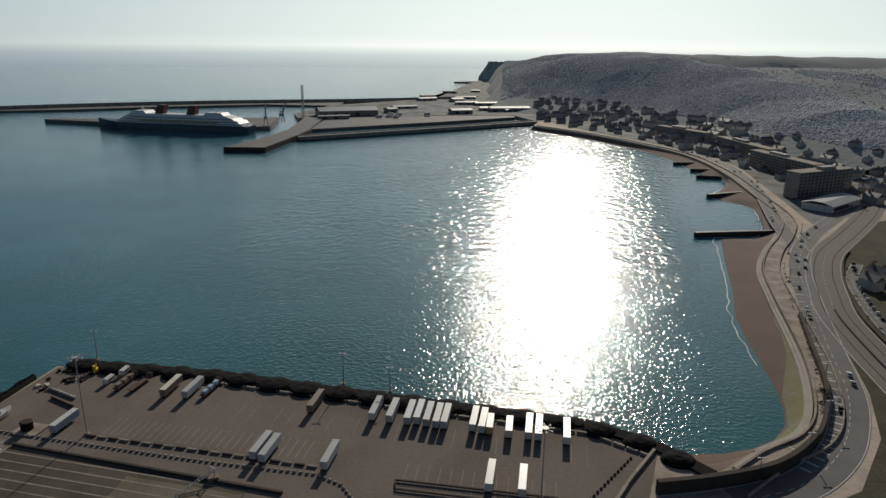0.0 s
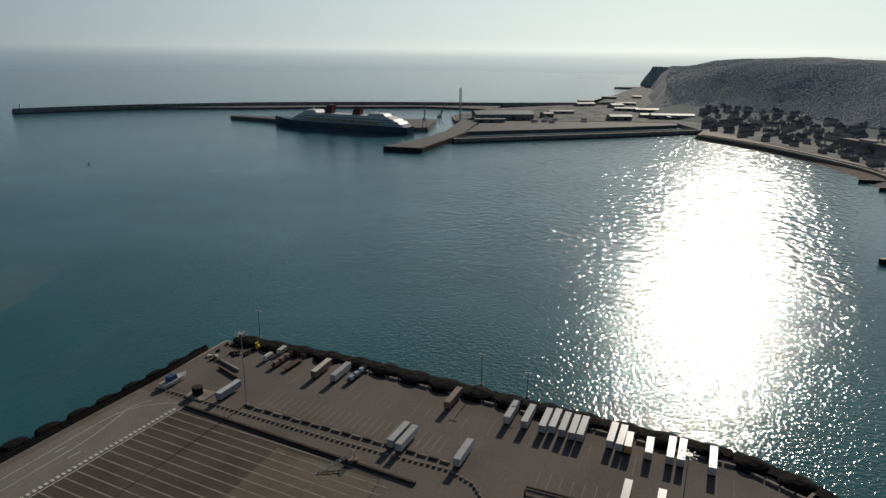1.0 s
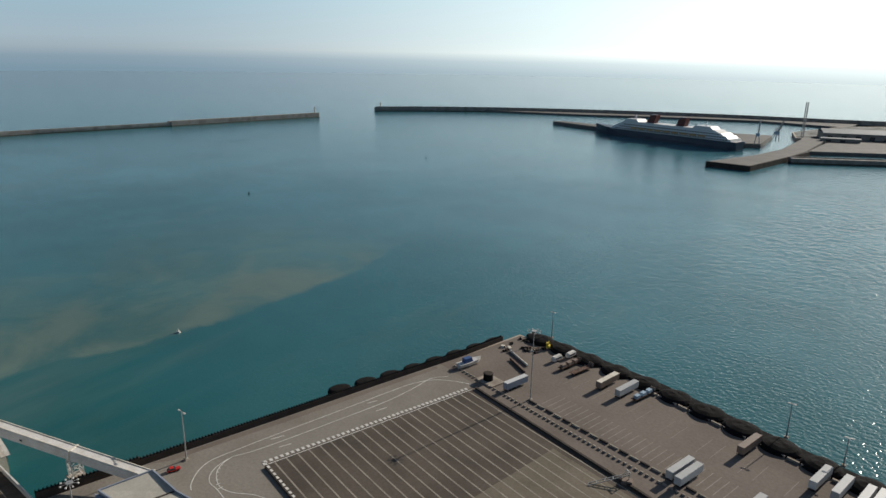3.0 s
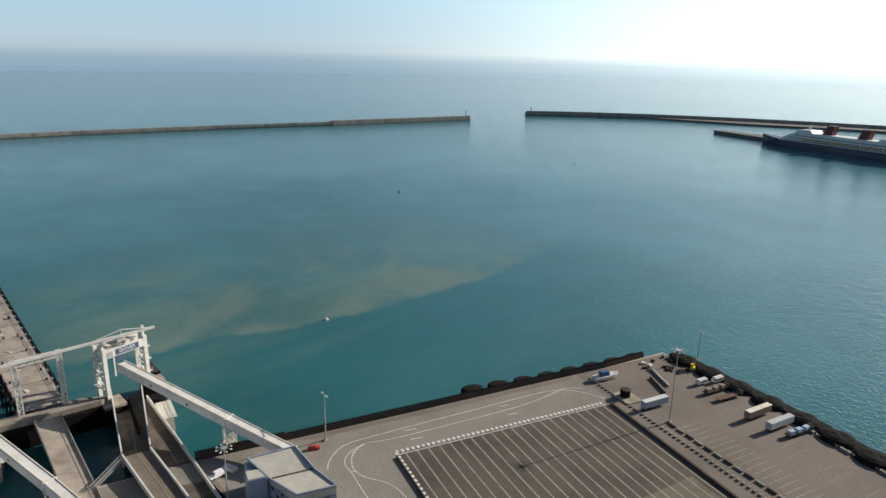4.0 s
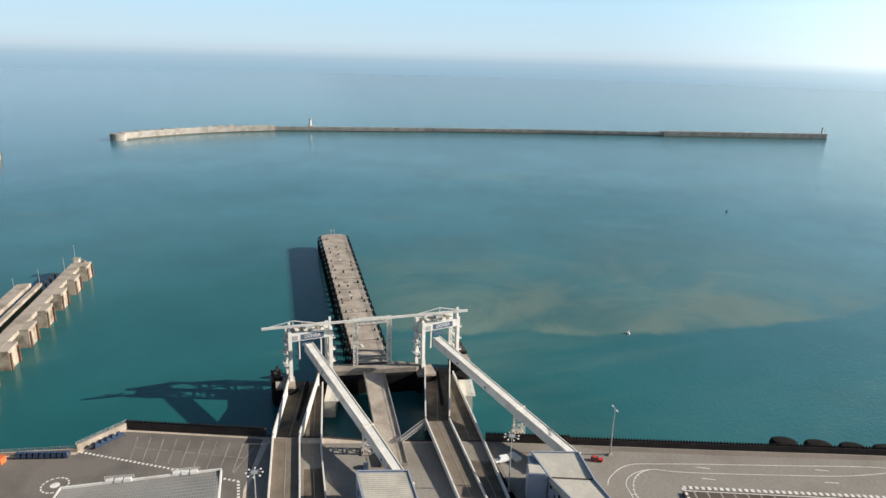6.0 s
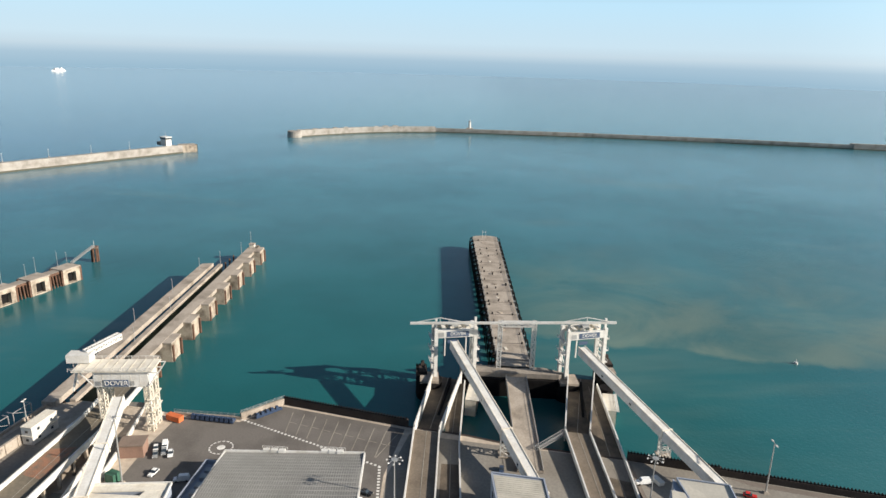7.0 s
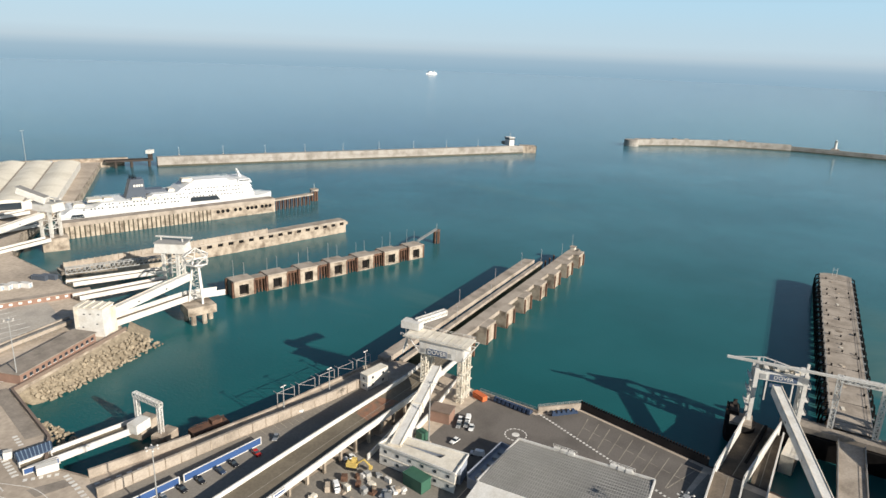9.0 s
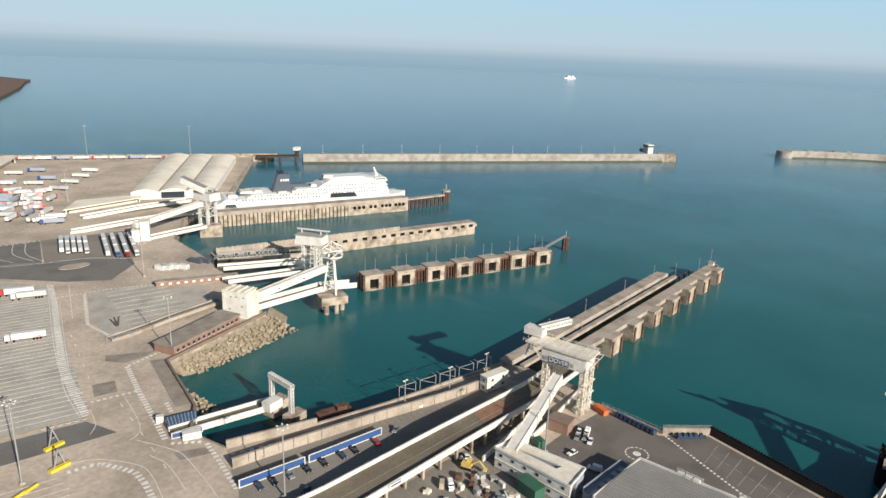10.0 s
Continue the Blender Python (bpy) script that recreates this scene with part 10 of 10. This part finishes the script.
for k, (x, y) in enumerate(((-147.5, -589.5), (-158.5, -580.7), (-140.6, -571.7), (-150.8, -561.3), (-163.3, -558.2), (-137.7, -552.1), (-148.5, -541.3), (-166.4, -642.4), (-180.0, -637.7), (-155.9, -612.6), (-168.8, -607.9), (-181.9, -603.0))):
    copy_thing((L1, L2, L1, L4, L1, L3)[k % 6], pose(x, y, 6.1, 0, 0, 137.6 + (k % 3) * 1.5))
for x, y, o in ((-168, -526, L4), (-174, -541, L1), (-166, -534, L1)):
    copy_thing(o, pose(x, y, 6.1, 0, 0, -112))
for x, y in ((-174, -379), (-178.5, -378), (-182, -374), (-171, -381)):
    ob = thing("welfare_cabin", "small white portable cabin in the yard", "cabin", pose(x, y, 6.05, 0, 0, 22), "portable cabins")
    bm = bmesh.new()
    box(bm, (0, 0, 0), (3, 6.5, 2.7))
    part("box", bm, M_WHITE, ob)
    bm = bmesh.new()
    box(bm, (0, 3.3, 0.2), (1.0, 0.1, 2.0))
    part("door", bm, M_BLUEGREY, ob)
for x, y in ((-193, -380), (-197, -377)):
    ob = thing("dark_container", "dark blue container beside the ramps", "container", pose(x, y, 6.05, 0, 0, 20))
    bm = bmesh.new()
    box(bm, (0, 0, 0), (2.6, 9, 2.7))
    part("box", bm, M_HULLDARK, ob)

for x, y, h in ((-121.7, -266.9, 27.4), (-46.4, -212.4, 28.5), (-158.2, -374.7, 20.6), (-99.9, -150.6, 25), (-178.4, -108.0, 24), (-110, -500, 24), (-196, -600, 26), (-140, -640, 28)):
    lamp_mast((x, y, 6), h, "very tall mast with a ring of floodlights", 6, 1.5)
for x, y in ((-170, -878), (-290, -808), (-385, -752)):
    lamp_mast((x, y, 6), 36, "very tall mast by the outer sea wall", 6, 1.5)
for p in ((-207, -158), (-186, -160), (-165, -164.5)):
    lamp_mast((*p, 6), 11, "slim lamp post on the narrow quay", 2, 0.7)


def height_frame(x, y, rz, label):
    ob = thing("height_limit_frame", label, "height frame", pose(x, y, 6, 0, 0, rz), "height frames")
    bm = bmesh.new()
    box(bm, (0, 0, 0), (6.5, 1.6, 1.0))
    part("base_block", bm, M_YELLOW, ob, "bright yellow base block")
    bm = bmesh.new()
    beam(bm, (-1.8, 0, 1), (0, 0, 7), 0.35)
    beam(bm, (1.8, 0, 1), (0, 0, 7), 0.35)
    beam(bm, (-1, 0, 3.6), (1, 0, 3.6), 0.25)
    part("a_frame", bm, M_STEEL, ob)
    return ob


height_frame(-60.3, -226.5, 12, "white A-frame on a bright yellow base")
height_frame(-57.4, -212.9, 12, "white A-frame on a bright yellow base")
for x, y, l in ((-43, -206, 9), (-47.5, -207.5, 5), (-38, -201, 8)):
    ob = thing("yellow_barrier", "low yellow barrier block on the concrete", "barrier", pose(x, y, 6.05, 0, 0, 24), "yellow barriers")
    bm = bmesh.new()
    box(bm, (0, 0, 0), (l, 0.6, 0.8), 0, 0.85)
    part("block", bm, M_YELLOW, ob)
ob = thing("crossed_signs", "pair of dark crossed sign posts on the waiting area", "sign", pose(-117.4, -313.5, 6))
bm = bmesh.new()
beam(bm, (-0.3, 0, 0), (-0.8, 0.5, 5), 0.8, 0.3)
beam(bm, (0.3, 0, 0), (1.2, 0.2, 5), 0.8, 0.3)
part("boards", bm, M_DARKWALL, ob)
fn = thing("security_fence", "long galvanised security fence beside the brick block", "fence")
for a, b in (((-106, -297.6), (-140, -300)), ((-140, -300), (-166, -303.7)), ((-166, -303.7), (-176, -300))):
    bm = bmesh.new()
    rail(bm, a, b, 6, 6, 2.2, 2.5)
    part("fence_run", bm, M_STEEL, fn)
ob = thing("low_brick_range", "low red brick range with white windows", "brick building", pose(-176, -346, 6, 0, 0, -23))
bm = bmesh.new()
box(bm, (0, 0, 0), (44, 4, 2.8))
part("wall", bm, M_BRICK, ob)
bm = bmesh.new()
box(bm, (0, 0, 2.8), (45, 4.8, 0.3))
part("roof", bm, M_QUAYTOP, ob)
for k in range(10):
    bm = bmesh.new()
    box(bm, (-19 + k * 4.2, 2.05, 0.9), (1.6, 0.15, 1.2))
    part("window", bm, M_WHITE, ob)

# parked cars in the yards
C_W = car((-184, -100.5), 100, P_WHITE, "white car parked in the yard")
C_S = car((-196, -102.5), 70, P_SILVER, "silver car parked in the yard")
C_K = car((-119, -156), 10, P_BLACK, "black car parked by the blue hoarding")
C_B = car((-126, -154.8), 8, P_BLUE, "dark blue car parked by the blue hoarding")
car((-139.5, -152.5), 12, P_RED, "red car parked by the blue hoarding")
V_W = car((-199, -103.5), 70, P_WHITE, "white van parked in the yard", True)
for x, y, az, o in ((-195, -99.8, 70, C_W), (-197.5, -106, 70, C_W), (-194, -104.6, 70, C_S), (-181.5, -90, 165, V_W), (-170, -160.0, 60, V_W), (-113, -157, 8, C_K), (-107, -158, 10, C_S), (-101.5, -159, 10, C_K), (-97, -160, 10, C_B), (-131, -154.2, 10, C_K), (-106, -148, 60, C_B), (-155, -125, 120, C_W), (-180, -30, 20, C_K), (-177, -33, 20, C_W), (-174, -30, 30, C_K), (-196, 13, 95, C_B), (-140, -118, 40, V_W), (-128, -108, 100, C_W), (-121, -116, 20, V_W), (-146, -104, 80, C_S), (-176, -98, 100, C_K), (-173, -93, 100, C_S), (-150, -154, 60, C_S)):
    copy_thing(o, pose(x, y, 6.1, 0, 0, -az))
for k in range(9):
    ob = thing("baggage_trolley", "dark blue baggage tug parked in a row", "baggage tug", pose(-219 + k * 0.2, -101.5 + k * 1.9, 6.08, 0, 0, 85), "baggage tugs")
    bm = bmesh.new()
    box(bm, (0, 0, 0.4), (1.4, 2.8, 0.9), 0, 0.9)
    box(bm, (0, -0.6, 1.3), (1.3, 1.2, 0.9), 0, 0.85)
    part("body", bm, P_BLUE, ob)
    bm = bmesh.new()
    for x in (-0.6, 0.6):
        for y in (-0.9, 0.9):
            tube(bm, (x - 0.1, y, 0.35), (x + 0.1, y, 0.35), 0.35, 0.35, 8)
    part("wheels", bm, M_TYRE, ob)
for k in range(5):
    ob = thing("baggage_trolley", "dark blue baggage tug parked by the parapet", "baggage tug", pose(-221.5 - k * 1.5, -77.5 + k * 1.4, 6.08, 0, 0, 40), "baggage tugs")
    bm = bmesh.new()
    box(bm, (0, 0, 0.4), (1.4, 2.8, 0.9), 0, 0.9)
    box(bm, (0, -0.6, 1.3), (1.3, 1.2, 0.9), 0, 0.85)
    part("body", bm, P_BLUE, ob)
ob = thing("brick_plant_room", "small brown brick plant room under the lift house", "plant room", pose(-195, -112.5, 6, 0, 0, 100))
bm = bmesh.new()
box(bm, (0, 0, 0), (8, 6, 4.5))
part("wall", bm, M_BRICK, ob)
bm = bmesh.new()
box(bm, (0, 0, 4.5), (8.6, 6.6, 0.4))
part("roof", bm, M_BROWN, ob)
ob = thing("orange_skip", "faded orange skip by the quay railing", "skip", pose(-217, -108, 6.1, 0, 0, 70))
bm = bmesh.new()
box(bm, (0, 0, 0), (6, 2.4, 2.2), 0, 1.05)
part("body", bm, M_ORANGE, ob)
ob = thing("green_shed", "dark green metal shed beside the cabins", "shed", pose(-155.5, -98, 6, 0, 0, 80))
bm = bmesh.new()
box(bm, (0, 0, 0), (8, 4.5, 4.2))
part("wall", bm, M_GREEN, ob)
bm = bmesh.new()
box(bm, (0, 0, 4.2), (8.4, 4.9, 0.3))
part("roof", bm, M_GREEN, ob)
ob = thing("green_kiosk", "small green-grey kiosk at the gangway foot", "kiosk", pose(-179.5, -111.5, 6, 0, 0, 70))
bm = bmesh.new()
box(bm, (0, 0, 0), (3.6, 3, 3.2))
part("wall", bm, M_GREEN, ob)
ob = thing("yellow_excavator", "dull yellow excavator among yard clutter", "excavator", pose(-151.5, -121, 6.1, 0, 0, 20))
bm = bmesh.new()
box(bm, (0, 0, 1.0), (2.6, 3.4, 1.4))
box(bm, (-0.6, 0.6, 2.4), (1.2, 1.6, 1.2))
part("body", bm, M_YLINE, ob)
bm = bmesh.new()
for x in (-1.1, 1.1):
    box(bm, (x, 0, 0), (0.6, 4, 0.9), 0, 0.85)
part("tracks", bm, M_TYRE, ob)
bm = bmesh.new()
beam(bm, (0.3, 1.4, 2), (0.3, 4.2, 4.2), 0.45)
beam(bm, (0.3, 4.2, 4.2), (0.3, 6.4, 2.0), 0.4)
box(bm, (0.3, 6.5, 1.0), (1.1, 1.0, 1.0))
part("arm", bm, M_YLINE, ob)
rnd = random.Random(19)
for k in range(48):
    x, y = rnd.uniform(-157, -112), rnd.uniform(-123, -96)
    ob = thing("yard_crate", rnd.choice(("pale crate among yard clutter", "rusty plant item among yard clutter", "grey pallet stack among yard clutter")), "crate", pose(x, y, 6.05, 0, 0, rnd.uniform(0, 90)), "yard clutter")
    bm = bmesh.new()
    box(bm, (0, 0, 0), (rnd.uniform(1, 3.5), rnd.uniform(1, 2.4), rnd.uniform(0.6, 2.0)), 0, rnd.uniform(0.8, 1))
    box(bm, (rnd.uniform(-1, 1), rnd.uniform(-1, 1), 0), (1.2, 0.9, rnd.uniform(0.4, 1.2)), 30)
    part("body", bm, rnd.choice((M_CREAM, M_RUST, M_WHITE, M_QUAY, M_STEEL)), ob)
